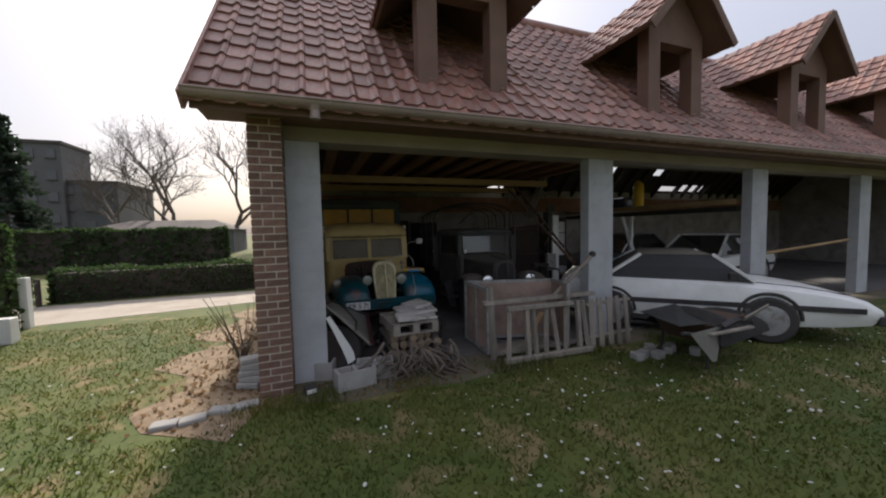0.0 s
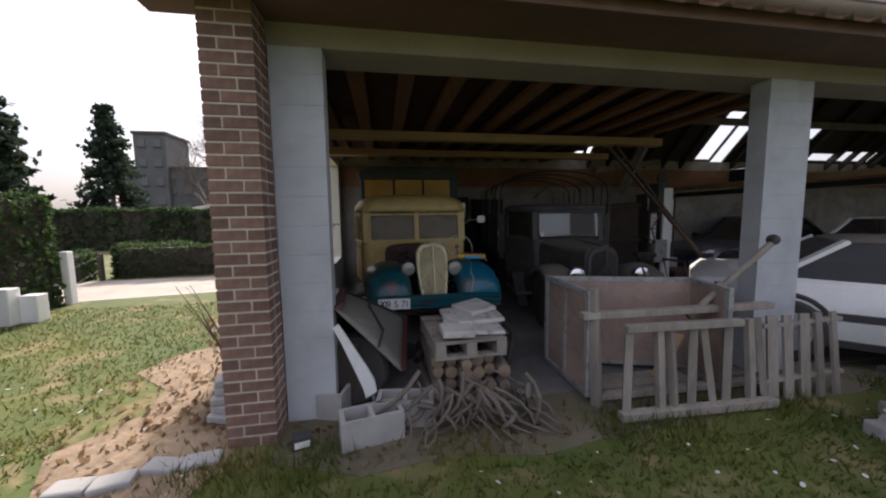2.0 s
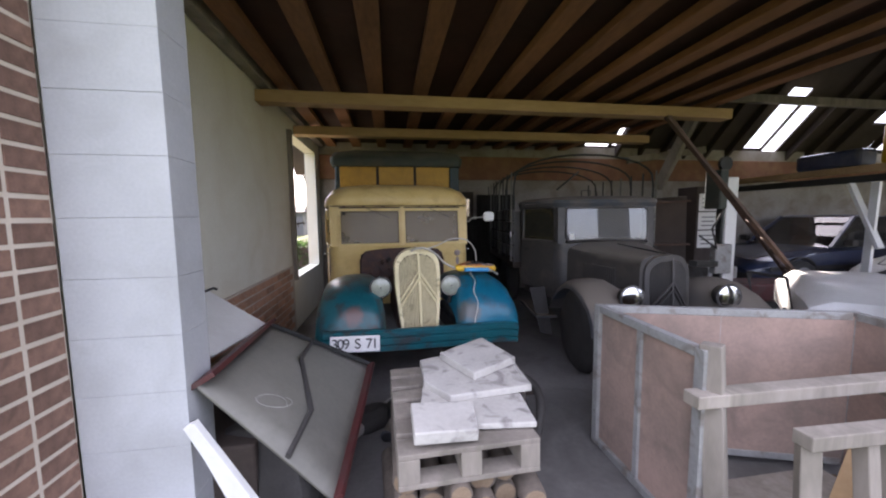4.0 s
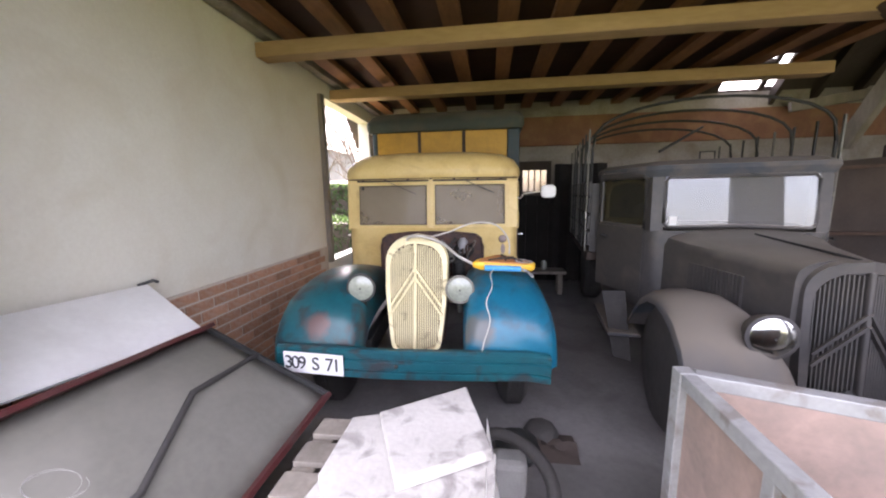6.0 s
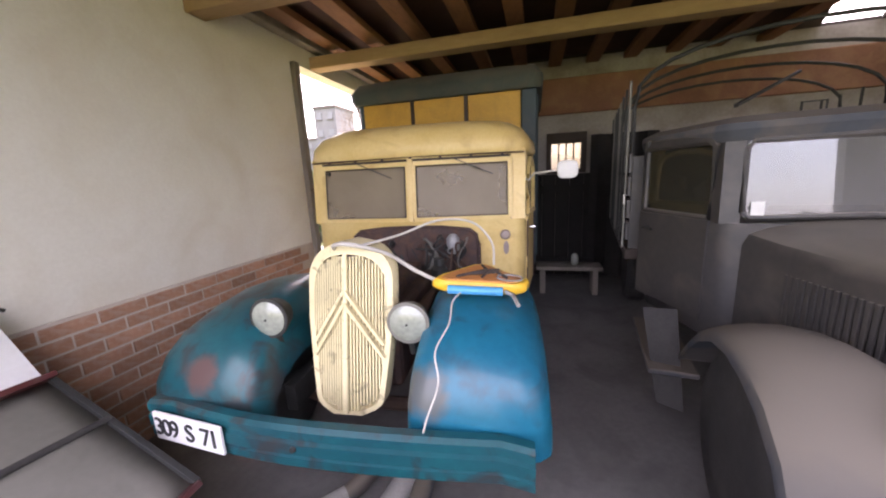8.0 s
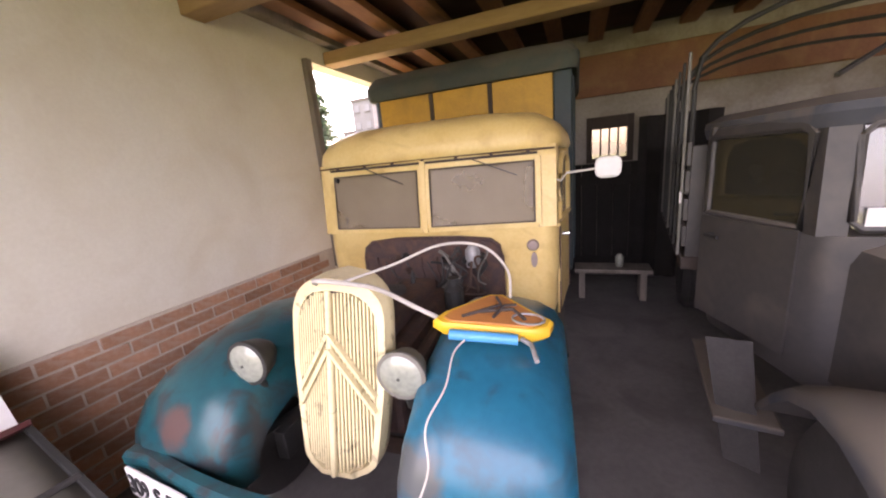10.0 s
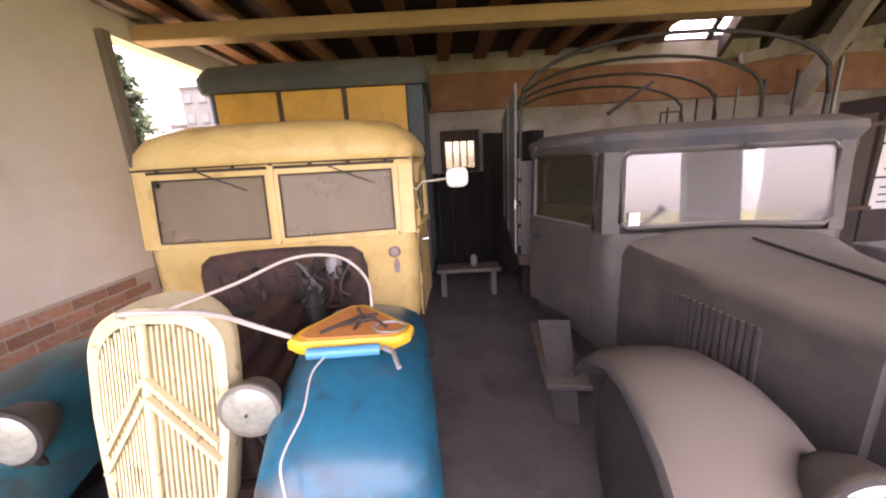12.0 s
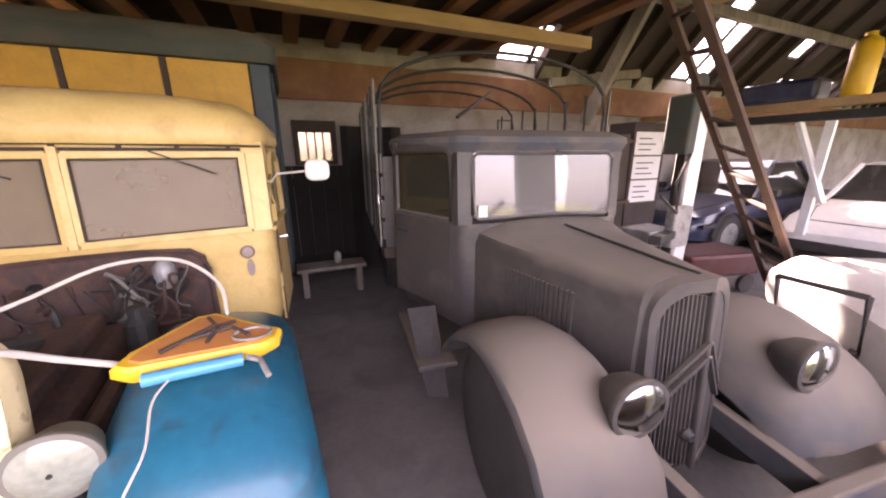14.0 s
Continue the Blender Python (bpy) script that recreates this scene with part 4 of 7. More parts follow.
    part("header", loft([band(0.74, yt - 0.004, 1.47), band(0.745, yt - 0.006, 1.53)]), M["cream"], cab)
    for x0, x1 in ((-0.65, -0.02), (0.02, 0.65)):
        lean = lambda x, z, o=0.0: (x, yb + (yt - yb) * (z - zb) / (zt - zb) - 0.012 + o, z)
        sc = part("windscreen", bar(lean(x0, 1.10), lean(x0, 1.475), 0.03, 0.03), M["cream"], cab, "opening windscreen in a cream frame")
        part("frame_bar", bar(lean(x1, 1.10), lean(x1, 1.475), 0.03, 0.03), M["cream"], sc)
        part("frame_bar", bar(lean(x0, 1.10), lean(x1, 1.10), 0.03, 0.03), M["cream"], sc)
        part("frame_bar", bar(lean(x0, 1.47), lean(x1, 1.47), 0.03, 0.03), M["cream"], sc)
        part("seal", bar(lean(x0 + 0.02, 1.12, -0.016), lean(x1 - 0.02, 1.12, -0.016), 0.008, 0.006), M["brownboard"], sc)
        part("seal", bar(lean(x0 + 0.02, 1.45, -0.016), lean(x1 - 0.02, 1.45, -0.016), 0.008, 0.006), M["brownboard"], sc)
        part("pane", quad_plate([lean(x0, 1.10), lean(x1, 1.10), lean(x1, 1.47), lean(x0, 1.47)], 0.005), GLASS_CAB, sc, "dusty glass pane").visible_shadow = False
        for xe in (x0 + 0.02, x1 - 0.02):
            part("seal", bar(lean(xe, 1.12, -0.016), lean(xe, 1.45, -0.016), 0.007, 0.006), M["brownboard"], sc)
        part("hinge_rail", bar(lean(x0, 1.492, -0.02), lean(x1, 1.492, -0.02), 0.012, 0.014), M["brownboard"], sc)
        part("wiper", bar((x0 + 0.28, yt - 0.05, 1.485), (x0 + 0.52, yt - 0.055, 1.38), 0.008, 0.006), M["iron"], sc)
    for k in range(7):
        x = -0.6 + 0.2 * k
        part("gutter_clip", box((x - 0.008, yt - 0.03, 1.493), (x + 0.008, yt - 0.012, 1.512), None, 0.002), M["rust"], cab)
    part("rain_gutter", tube([(-0.74, yt - 0.022, 1.508), (0, yt - 0.022, 1.516), (0.74, yt - 0.022, 1.508)], 0.006, 6), M["rust"], cab, "thin rusty rain gutter", True)
    part("centre_post", bar((0, yb - 0.02, zb), (0, yt - 0.02, zt), 0.03, 0.03), M["cream"], cab)
    for s in (-1, 1):
        door = part("door", box((s * 0.742 - 0.008, 1.56, 0.5), (s * 0.742 + 0.008, 2.10, 1.09), None, 0.006), M["cream"], cab, "cream cab door")
        win = [(1.60, 1.10), (1.58, 1.2), (1.60, 1.36), (1.66, 1.44), (1.76, 1.475), (1.92, 1.475), (2.02, 1.44), (2.06, 1.36), (2.06, 1.10)]
        part("window_frame", tube([(s * 0.742, y, z) for y, z in win], 0.02), M["cream"], door, "", True)
        part("side_pane", slab(win, 0, s * 0.735, s * 0.738), GLASS_CAB, door).visible_shadow = False
        part("door_handle", tube([(s * 0.755, 1.62, 1.0), (s * 0.79, 1.62, 1.0), (s * 0.79, 1.72, 0.99)], 0.009), M["chrome"], door)
        part("shut_line", tube([(s * 0.752, 1.555, 0.5), (s * 0.752, 1.555, 1.09)], 0.005, 6), M["engine"], door)
        part("shut_line", tube([(s * 0.752, 2.105, 0.5), (s * 0.752, 2.105, 1.09)], 0.005, 6), M["engine"], door)
        part("waist_moulding", tube([(s * 0.75, 1.5, 1.075), (s * 0.752, 2.12, 1.075)], 0.012, 8), M["cream"], door)
        part("rear_pillar", box((s * 0.71 - 0.035, 2.06, 1.08), (s * 0.71 + 0.035, 2.16, 1.54), None, 0.01), M["cream"], cab)
        part("corner_fill", box((s * 0.72 - 0.025, 1.53, 1.08), (s * 0.72 + 0.022, 1.60, 1.52), None, 0.008), M["cream"], cab)
        part("hinge", lathe([(0.012, 0.0), (0.012, 0.08)], 10), M["cream"], cab, "", True).location = (s * 0.755, 1.545, 0.72)
    part("rear_wall", box((-0.70, 2.12, 1.08), (0.70, 2.155, 1.55)), M["boxgreen"], cab)
    part("roof", loft([bowed(hx, y0, 2.2, r, z, 7) for hx, y0, r, z in ((0.755, 1.44, 0.13, 1.515), (0.765, 1.43, 0.14, 1.54), (0.755, 1.435, 0.15, 1.60), (0.71, 1.47, 0.18, 1.67), (0.62, 1.55, 0.22, 1.725), (0.46, 1.68, 0.24, 1.755), (0.2, 1.85, 0.14, 1.765))]), M["cream"], cab, "rounded cream cab roof", True)
    part("seat", box((-0.6, 1.75, 0.9), (0.6, 2.1, 1.05), None, 0.04), M["brownboard"], cab)
    part("steering_wheel", tube([(-0.3 + 0.17 * math.cos(a), 1.66 + 0.06 * math.sin(a), 1.13 + 0.15 * math.sin(a)) for a in [2 * math.pi * k / 20 for k in range(20)]], 0.012, 6, None, True), M["black"], cab)
    part("sidelight", lathe([(0.032, 0.0), (0.034, 0.012), (0.025, 0.026), (0.001, 0.03)], 18, "Y"), M["gutter"], cab, "round dull indicator lamp", True).location = (0.615, 1.402, 0.985)
    part("reflector", slab([(0.62 + 0.018 * math.cos(a), 0.895 + 0.045 * math.sin(a)) for a in [2 * math.pi * k / 14 for k in range(14)]], 1, 1.398, 1.415), M["gutter"], cab)
    part("roof_lamp", lathe([(0.015, 0), (0.01, 0.015)], 10, "Y"), M["iron"], cab).location = (-0.60, 1.42, 1.43)
    # mirror
    mi = part("mirror", tube([(0.70, 1.52, 1.35), (0.77, 1.44, 1.33), (0.80, 1.43, 1.37), (1.0, 1.43, 1.385)], 0.006), M["cable"], cab, "white mirror on a thin arm")
    part("mirror_head", loft([[(1.0 + hx * math.copysign(abs(math.cos(a)) ** 0.6, math.cos(a)), y, 1.385 + hz * math.copysign(abs(math.sin(a)) ** 0.6, math.sin(a))) for a in [2 * math.pi * k / 24 for k in range(24)]] for hx, hz, y in ((0.05, 0.044, 1.40), (0.062, 0.055, 1.41), (0.062, 0.055, 1.425), (0.03, 0.03, 1.44))]), M["whitepaint"], mi, "", True)
    # the front of the cab comes to a slight point and its sides spread towards the rear
    def spread(p):
        x, y = p.x, p.y
        if y < 1.62:
            y -= 0.06 * max(0.0, 1 - abs(p.x) / 0.72) * min(1.0, max(0.0, (p.z - 1.05) / 0.035))
        if 1.45 < p.y and abs(p.x) < 0.9:
            x *= 1 + 0.14 * (p.y - 1.45) / 0.72
        return Vector((x, y, p.z))
    reshape(cab, spread)
    # van body
    body = part("box_body", box((-0.93, 2.33, 0.55), (0.70, 3.65, 2.10), None, 0.03), M["boxteal"], t, "dark teal panelled van body")
    body.matrix_basis = pose(0, 0, 0, 0, 0, -4.5)
    shift = lambda ring: [(x - 0.115, y, z) for x, y, z in ring]
    part("box_roof", loft([shift(rounded(hx, y0, 3.72, r, z, 6)) for hx, y0, r, z in ((0.845, 2.27, 0.06, 2.055), (0.865, 2.25, 0.08, 2.10), (0.865, 2.25, 0.08, 2.16), (0.82, 2.30, 0.1, 2.235), (0.65, 2.45, 0.15, 2.285), (0.32, 2.65, 0.2, 2.30))]), M["boxgreen"], body, "dull green rounded van roof", True)
    for x0, x1 in ((-0.86, -0.40), (-0.365, 0.09), (0.125, 0.57)):
        part("board", box((x0, 2.30, 1.60), (x1, 2.328, 2.05), None, 0.006), M["yellow"], body, "faded yellow board")
    for x in (-0.382, 0.107):
        part("batten", box((x - 0.017, 2.295, 1.60), (x + 0.017, 2.329, 2.05), None, 0.004), M["brownboard"], body)
    part("corner_post", box((0.575, 2.285, 0.6), (0.70, 2.329, 2.05), None, 0.01), M["boxteal"], body)
    for y in (2.55, 2.95, 3.35):
        part("side_batten", box((0.70, y, 0.6), (0.715, y + 0.05, 2.05), None, 0.004), M["boxteal"], body)
    return t


cream_truck()


# ---- the dusty grey truck ----
def grey_truck():
    t = thing("truck", "dusty grey 1930s truck with bare canvas hoops", "truck", pose(3.60, 1.25, 0.012, 0, 0, -8))
    # bonnet
    def sec(hw, y, zt, zs, z0):
        pts = [(-hw, z0), (-hw, zs)]
        for k in range(1, 10):
            a = math.pi * (1 - k / 10)
            pts.append((hw * math.cos(a), zs + (zt - zs) * math.sin(a) ** 0.7))
        pts += [(hw, zs), (hw, z0)]
        return [(x, y, z) for x, z in pts]
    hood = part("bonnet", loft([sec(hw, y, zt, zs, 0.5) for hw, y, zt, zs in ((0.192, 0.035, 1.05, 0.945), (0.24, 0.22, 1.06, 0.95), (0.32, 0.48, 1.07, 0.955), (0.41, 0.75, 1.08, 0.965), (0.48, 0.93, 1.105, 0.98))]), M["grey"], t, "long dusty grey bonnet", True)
    part("hinge_strip", tube([(0.01, 0.0, 1.056), (0, 0.45, 1.073), (0, 0.78, 1.084)], 0.007), M["iron"], hood)
    for s in (-1, 1):
        for k in range(16):
            y = 0.30 + 0.026 * k
            hw = 0.192 + (y - 0.035) * 0.29
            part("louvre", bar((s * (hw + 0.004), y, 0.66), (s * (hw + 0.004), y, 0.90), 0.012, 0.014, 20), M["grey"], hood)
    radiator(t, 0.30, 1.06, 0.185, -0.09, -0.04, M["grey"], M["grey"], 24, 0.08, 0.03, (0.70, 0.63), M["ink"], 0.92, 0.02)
    part("starting_handle", lathe([(0.03, 0), (0.03, 0.05), (0.015, 0.07)], 12, "Y"), M["iron"], t).location = (0.0, -0.03, 0.45)
    for s in (-1, 1):
        headlamp(t, s * 0.378, -0.184, 0.74, 0.095, M["grey"], M["chrome"])
        prof = [(-0.30, 0.46), (-0.27, 0.58), (-0.20, 0.68), (-0.08, 0.765), (0.06, 0.815), (0.2, 0.83), (0.36, 0.80), (0.52, 0.71), (0.66, 0.58), (0.80, 0.42)]
        lat = [(s * x, h, g) for x, h, g in ((0.24, 0.35, 0.8), (0.28, 0.62, 0.9), (0.33, 0.83, 0.96), (0.42, 0.96, 1), (0.52, 1.0, 1), (0.61, 0.985, 1), (0.68, 0.94, 1), (0.715, 0.88, 0.99), (0.722, 0.82, 0.97))]
        part("wing", fender(prof, lat), M["dust"], t, "dust-covered rounded wing", True)
        wheel(t, s * 0.60, 0.22, 0.36, 0.15, M["dust"], s)
        wheel(t, s * 0.70, 2.9, 0.36, 0.2, M["dust"], s)
        part("chassis_horn", bar((s * 0.22, -0.38, 0.42), (s * 0.26, 0.9, 0.46), 0.05, 0.10), M["dust"], t)
        part("running_board", box((s * 0.72 - 0.13, 0.78, 0.30), (s * 0.72 + 0.10, 1.5, 0.33), None, 0.008), M["dust"], t)
    part("front_beam", box((-0.55, -0.42, 0.40), (0.62, -0.37, 0.50), None, 0.01), M["dust"], t)
    part("mud_flap", quad_plate([(-0.70, 0.98, 0.60), (-0.86, 1.02, 0.58), (-0.80, 0.78, 0.14), (-0.68, 0.76, 0.12)], 0.012), M["black"], t, "loose bent metal splash plate")
    # cab: narrow at the screen, wider behind
    def ring(z, f, r, y0=0.92, y1=1.55):
        return [(-f, y0, z), (f, y0, z), (f + 0.06, y0 + 0.03, z), (r, y1 - 0.06, z), (r, y1, z), (-r, y1, z), (-r, y1 - 0.06, z), (-f - 0.06, y0 + 0.03, z)]
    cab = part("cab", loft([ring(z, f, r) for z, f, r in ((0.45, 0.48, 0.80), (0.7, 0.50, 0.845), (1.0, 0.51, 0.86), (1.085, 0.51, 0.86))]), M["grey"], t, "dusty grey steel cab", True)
    for s in (-1, 1):
        part("screen_pillar", loft([[(s * 0.49, 0.925, 1.08), (s * 0.575, 0.945, 1.08), (s * 0.60, 1.01, 1.08), (s * 0.50, 1.0, 1.08)], [(s * 0.49, 0.955, 1.50), (s * 0.575, 0.975, 1.50), (s * 0.60, 1.04, 1.50), (s * 0.50, 1.03, 1.50)]]), M["grey"], cab)
        part("rear_pillar", box((s * 0.83 - 0.04, 1.44, 1.08), (s * 0.83 + 0.03, 1.55, 1.51), None, 0.01), M["grey"], cab)
        a, b = Vector((s * 0.60, 1.01, 0)), Vector((s * 0.86, 1.46, 0))
        door = part("door", quad_plate([(s * 0.60, 1.0, 0.55), (s * 0.875, 1.46, 0.55), (s * 0.875, 1.46, 1.09), (s * 0.60, 1.0, 1.09)], 0.012 * s), M["grey"], cab, "dusty cab door")
        fr = [a.lerp(b, u) + Vector((0, 0, z)) for u, z in ((0, 1.10), (0, 1.46), (0.08, 1.485), (0.92, 1.485), (1, 1.46), (1, 1.10))]
        part("window_frame", tube(fr, 0.018, 8, None, True), M["grey"], door, "", True)
        part("side_pane", quad_plate([a + Vector((0, 0, 1.1)), b + Vector((0, 0, 1.1)), b + Vector((0, 0, 1.48)), a + Vector((0, 0, 1.48))], 0.004), GLASS_SIDE, door).visible_shadow = False
        part("door_handle", tube([(s * 0.84, 1.36, 1.0), (s * 0.88, 1.34, 1.0), (s * 0.84, 1.26, 1.0)], 0.009), M["iron"], door)
    part("cab_trim", box((-0.86, 1.50, 1.08), (0.86, 1.54, 1.51)), M["grey"], cab)
    part("roof", loft([ring(z, f, r, y0, 1.6) for z, f, r, y0 in ((1.475, 0.53, 0.87, 0.95), (1.50, 0.545, 0.885, 0.925), (1.53, 0.54, 0.88, 0.93), (1.565, 0.48, 0.80, 1.0), (1.58, 0.3, 0.5, 1.15))]), M["dust"], cab, "dust-covered cab roof", True)
    lean = lambda x, z: (x, 0.925 + 0.03 * (z - 1.1) / 0.38, z)
    loop = [lean(x, z) for x, z in ((-0.455, 1.11), (-0.485, 1.14), (-0.485, 1.44), (-0.455, 1.47), (0.455, 1.47), (0.485, 1.44), (0.485, 1.14), (0.455, 1.11), (0, 1.125))]
    sc = part("windscreen", tube(loop, 0.015, 8, None, True), M["grey"], cab, "single wide windscreen", True)
    part("pane", quad_plate([lean(-0.485, 1.115), lean(0.485, 1.115), lean(0.485, 1.47), lean(-0.485, 1.47)], 0.005), GLASS_GREY, sc).visible_shadow = False
    part("sticker", box((-0.455, 0.913, 1.125), (-0.40, 0.916, 1.19)), M["paper"], sc, "small square paper sticker")
    part("wiper", bar((0.05, 0.92, 1.48), (0.14, 0.915, 1.46), 0.012, 0.01), M["iron"], sc)
    part("seat", box((-0.6, 1.2, 0.9), (0.6, 1.48, 1.12), None, 0.04), M["brownboard"], cab)
    reshape(cab, lambda p: Vector((-0.045 + 0.915 * p.x, p.y, p.z + 0.025 * (p.z > 1.49))))
    # flat bed with slatted sides and bare hoops
    bed = part("bed", box((-0.92, 1.62, 0.72), (0.92, 3.75, 0.80), None, 0.01), M["brownboard"], t, "wooden flat bed")
    for s in (-1, 1):
        for z in (0.86, 1.02, 1.18, 1.34):
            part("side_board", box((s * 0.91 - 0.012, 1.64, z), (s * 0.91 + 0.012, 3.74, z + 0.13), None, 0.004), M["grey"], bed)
        for k in range(8):
            y = 1.66 + 0.29 * k
            part("stake", box((s * 0.935 - 0.008, y, 0.8), (s * 0.935 + 0.008, y + 0.022, 1.95), None, 0.004), M["iron"] if k % 3 else M["panelgrey"], bed)
    part("side_marker", box((-0.945, 1.66, 1.12), (-0.93, 1.69, 1.19), None, 0.003), M["paper"], bed, "small white marker plate")
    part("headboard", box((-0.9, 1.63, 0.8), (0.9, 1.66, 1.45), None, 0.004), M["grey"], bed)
    for k, y in enumerate((1.68, 2.2, 2.75, 3.3)):
        pts = [(0.90, y, 1.3), (0.905, y, 1.75)] + [(0.905 * math.cos(math.pi * j / 14), y, 1.80 + 0.36 * math.sin(math.pi * j / 14) ** 0.8) for j in range(1, 14)] + [(-0.905, y, 1.75), (-0.90, y, 1.3)]
        part("hoop", tube(pts, 0.013, 8), M["iron"], bed, "bare bent iron hoop", True)
    part("brace", bar((-0.35, 1.66, 1.72), (0.42, 2.9, 2.10), 0.02, 0.02), M["iron"], bed)
    for z in (1.62, 1.70):
        part("lamp_guard", tube([(-0.05 + 0.0, 1.62, 1.55), (-0.05, 1.62, z), (0.06, 1.62, z), (0.06, 1.62, 1.55)], 0.007), M["iron"], cab)
    return t


grey_truck()


# ---- things inside the first bay ----
chest = thing("crate", "large open crate of faded pink boards with steel edges", "crate")
corners = [(2.53, -0.16), (2.54, 0.52), (3.72, 0.13), (3.62, -0.30)]
for k in range(3):
    a, b = Vector((*corners[k], 0)), Vector((*corners[k + 1], 0))
    d = (b - a).normalized()
    panel = part("panel", quad_plate([a + Vector((0, 0, 0.06)), b + Vector((0, 0, 0.06)), b + Vector((0, 0, 0.86)), a + Vector((0, 0, 0.86))], 0.018), M["pink"], chest, "faded pink plywood panel")
    for z in (0.07, 0.86):
        part("steel_edge", bar(a + d * 0.025 + Vector((0, 0, z)), b - d * 0.025 + Vector((0, 0, z)), 0.04, 0.04), M["steel"], panel)
    for p in ((a, b) if k == 0 else (b,)):
        part("steel_corner", bar(p + Vector((0, 0, 0.05)), p + Vector((0, 0, 0.88)), 0.045, 0.045), M["steel"], panel)
    mid = a.lerp(b, 0.5)
    part("stiffener", bar(mid + Vector((0, 0, 0.07)), mid + Vector((0, 0, 0.86)), 0.03, 0.03), M["steel"], panel)
part("base", box((2.6, -0.1, 0.03), (3.55, 0.12, 0.06)), M["greywood"], chest)

# timber rack across the front of the crate
rack = thing("timber_rack", "rough grey timber rack of nailed posts and rails", "rack")
part("rail", bar((2.45, -0.19, 0.70), (4.15, -0.20, 0.69), 0.07, 0.05), M["greywood"], rack)
part("rail", bar((2.66, -0.40, 0.655), (3.60, -0.42, 0.65), 0.06, 0.05), M["greywood"], rack)
part("rail", bar((2.60, -0.46, 0.05), (3.85, -0.50, 0.05), 0.07, 0.06), M["greywood"], rack)
part("rail", bar((2.55, -0.20, 0.06), (4.1, -0.22, 0.06), 0.06, 0.05), M["greywood"], rack)
part("post", bar((2.58, -0.22, 0.0), (2.55, -0.17, 0.90), 0.06, 0.07), M["greywood"], rack)
part("post", bar((3.66, -0.20, 0.0), (3.68, -0.16, 0.90), 0.05, 0.06), M["greywood"], rack)
for x, lean in ((2.70, -0.05), (2.93, 0.0), (3.02, 0.02), (3.22, -0.04), (3.30, 0.07), (3.52, -0.05), (3.70, 0.0), (3.78, 0.05)):
    part("slat", bar((x + lean, -0.45, 0.04), (x, -0.39, 0.66), 0.055, 0.045, rng.uniform(-8, 8)), M["greywood"], rack)
pole = thing("pole", "leaning grey pole with a dark knob, on the rack", "pole")
part("shaft", tube([(3.42, -0.15, 0.62), (4.12, -0.19, 1.20)], 0.026, 10), M["greywood"], pole, "", True)
part("knob", lathe([(0.001, -0.04), (0.035, -0.03), (0.045, 0.0), (0.035, 0.03), (0.001, 0.04)], 14, "Y"), M["black"], pole, "black rubber knob", True).location = (4.14, -0.19, 1.23)
stick = thing("broken_board", "short broken board lying against the rack", "board")
part("plank", bar((3.0, -0.3, 0.22), (3.3, -0.2, 0.50), 0.07, 0.025), M["timber"], stick)

picket = thing("picket_panel", "short weathered picket panel leaning by the pillar", "fence")
part("rail", bar((3.86, -0.36, 0.58), (4.62, -0.36, 0.60), 0.05, 0.03), M["greywood"], picket)
part("rail", bar((3.86, -0.40, 0.16), (4.62, -0.40, 0.18), 0.05, 0.03), M["greywood"], picket)
for k in range(5):
    part("picket", bar((3.92 + 0.155 * k, -0.44, 0.0), (3.92 + 0.155 * k + rng.uniform(-0.02, 0.02), -0.37, 0.66), 0.075, 0.022), M["greywood"], picket)

# firewood: logs, a pallet on them, slabs on the pallet, a tangle of roots in front
pallet = thing("pallet", "grey wooden pallet lying on stacked logs", "pallet", pose(1.36, -0.10, 0.40, -2, 0, 2))
for k in range(6):
    part("deck_board", box((0.0, 0.14 * k, 0.115), (0.55, 0.14 * k + 0.1, 0.135), None, 0.003), M["greywood"], pallet)
for x in (0.0, 0.235, 0.47):
    part("bearer", box((x, 0, 0.02), (x + 0.08, 0.8, 0.115), None, 0.004), M["greywood"], pallet)
for y in (0.0, 0.36, 0.72):
    part("bottom_board", box((0, y, 0.0), (0.55, y + 0.09, 0.02), None, 0.003), M["greywood"], pallet)


def log(x, y, z, r, length, turn):
    o = thing("log", "short sawn log with grey bark", "log", pose(x, y, z, 0, 0, turn), "firewood under the pallet")
    rings = [[(rr * math.cos(a) * (1 + 0.06 * math.sin(3 * a + x * 9)), yy, rr * math.sin(a)) for a in [2 * math.pi * k / 12 for k in range(12)]] for rr, yy in ((r * 0.96, 0.0), (r, 0.01), (r * 1.02, length * 0.5), (r * 0.98, length - 0.01), (r * 0.94, length))]
    part("bark", loft(rings), M["bark"], o, "", True)
    part("cut_end", lathe([(0.001, 0.0), (r * 0.85, 0.0), (r * 0.9, -0.004)], 14, "Y"), M["endgrain"], o, "pale sawn end").location = (0, -0.002, 0)
    return o


stack = [(0.05, 3), (0.155, 3), (0.26, 2), (0.345, 2)]
for z, n in stack:
    for k in range(6 if z < 0.3 else 5):
        log(1.36 + 0.1 * k + 0.03 * (z > 0.1), -0.06 + rng.uniform(-0.05, 0.06), z + 0.012, rng.uniform(0.042, 0.055), rng.uniform(0.6, 0.75), rng.uniform(-4, 4))

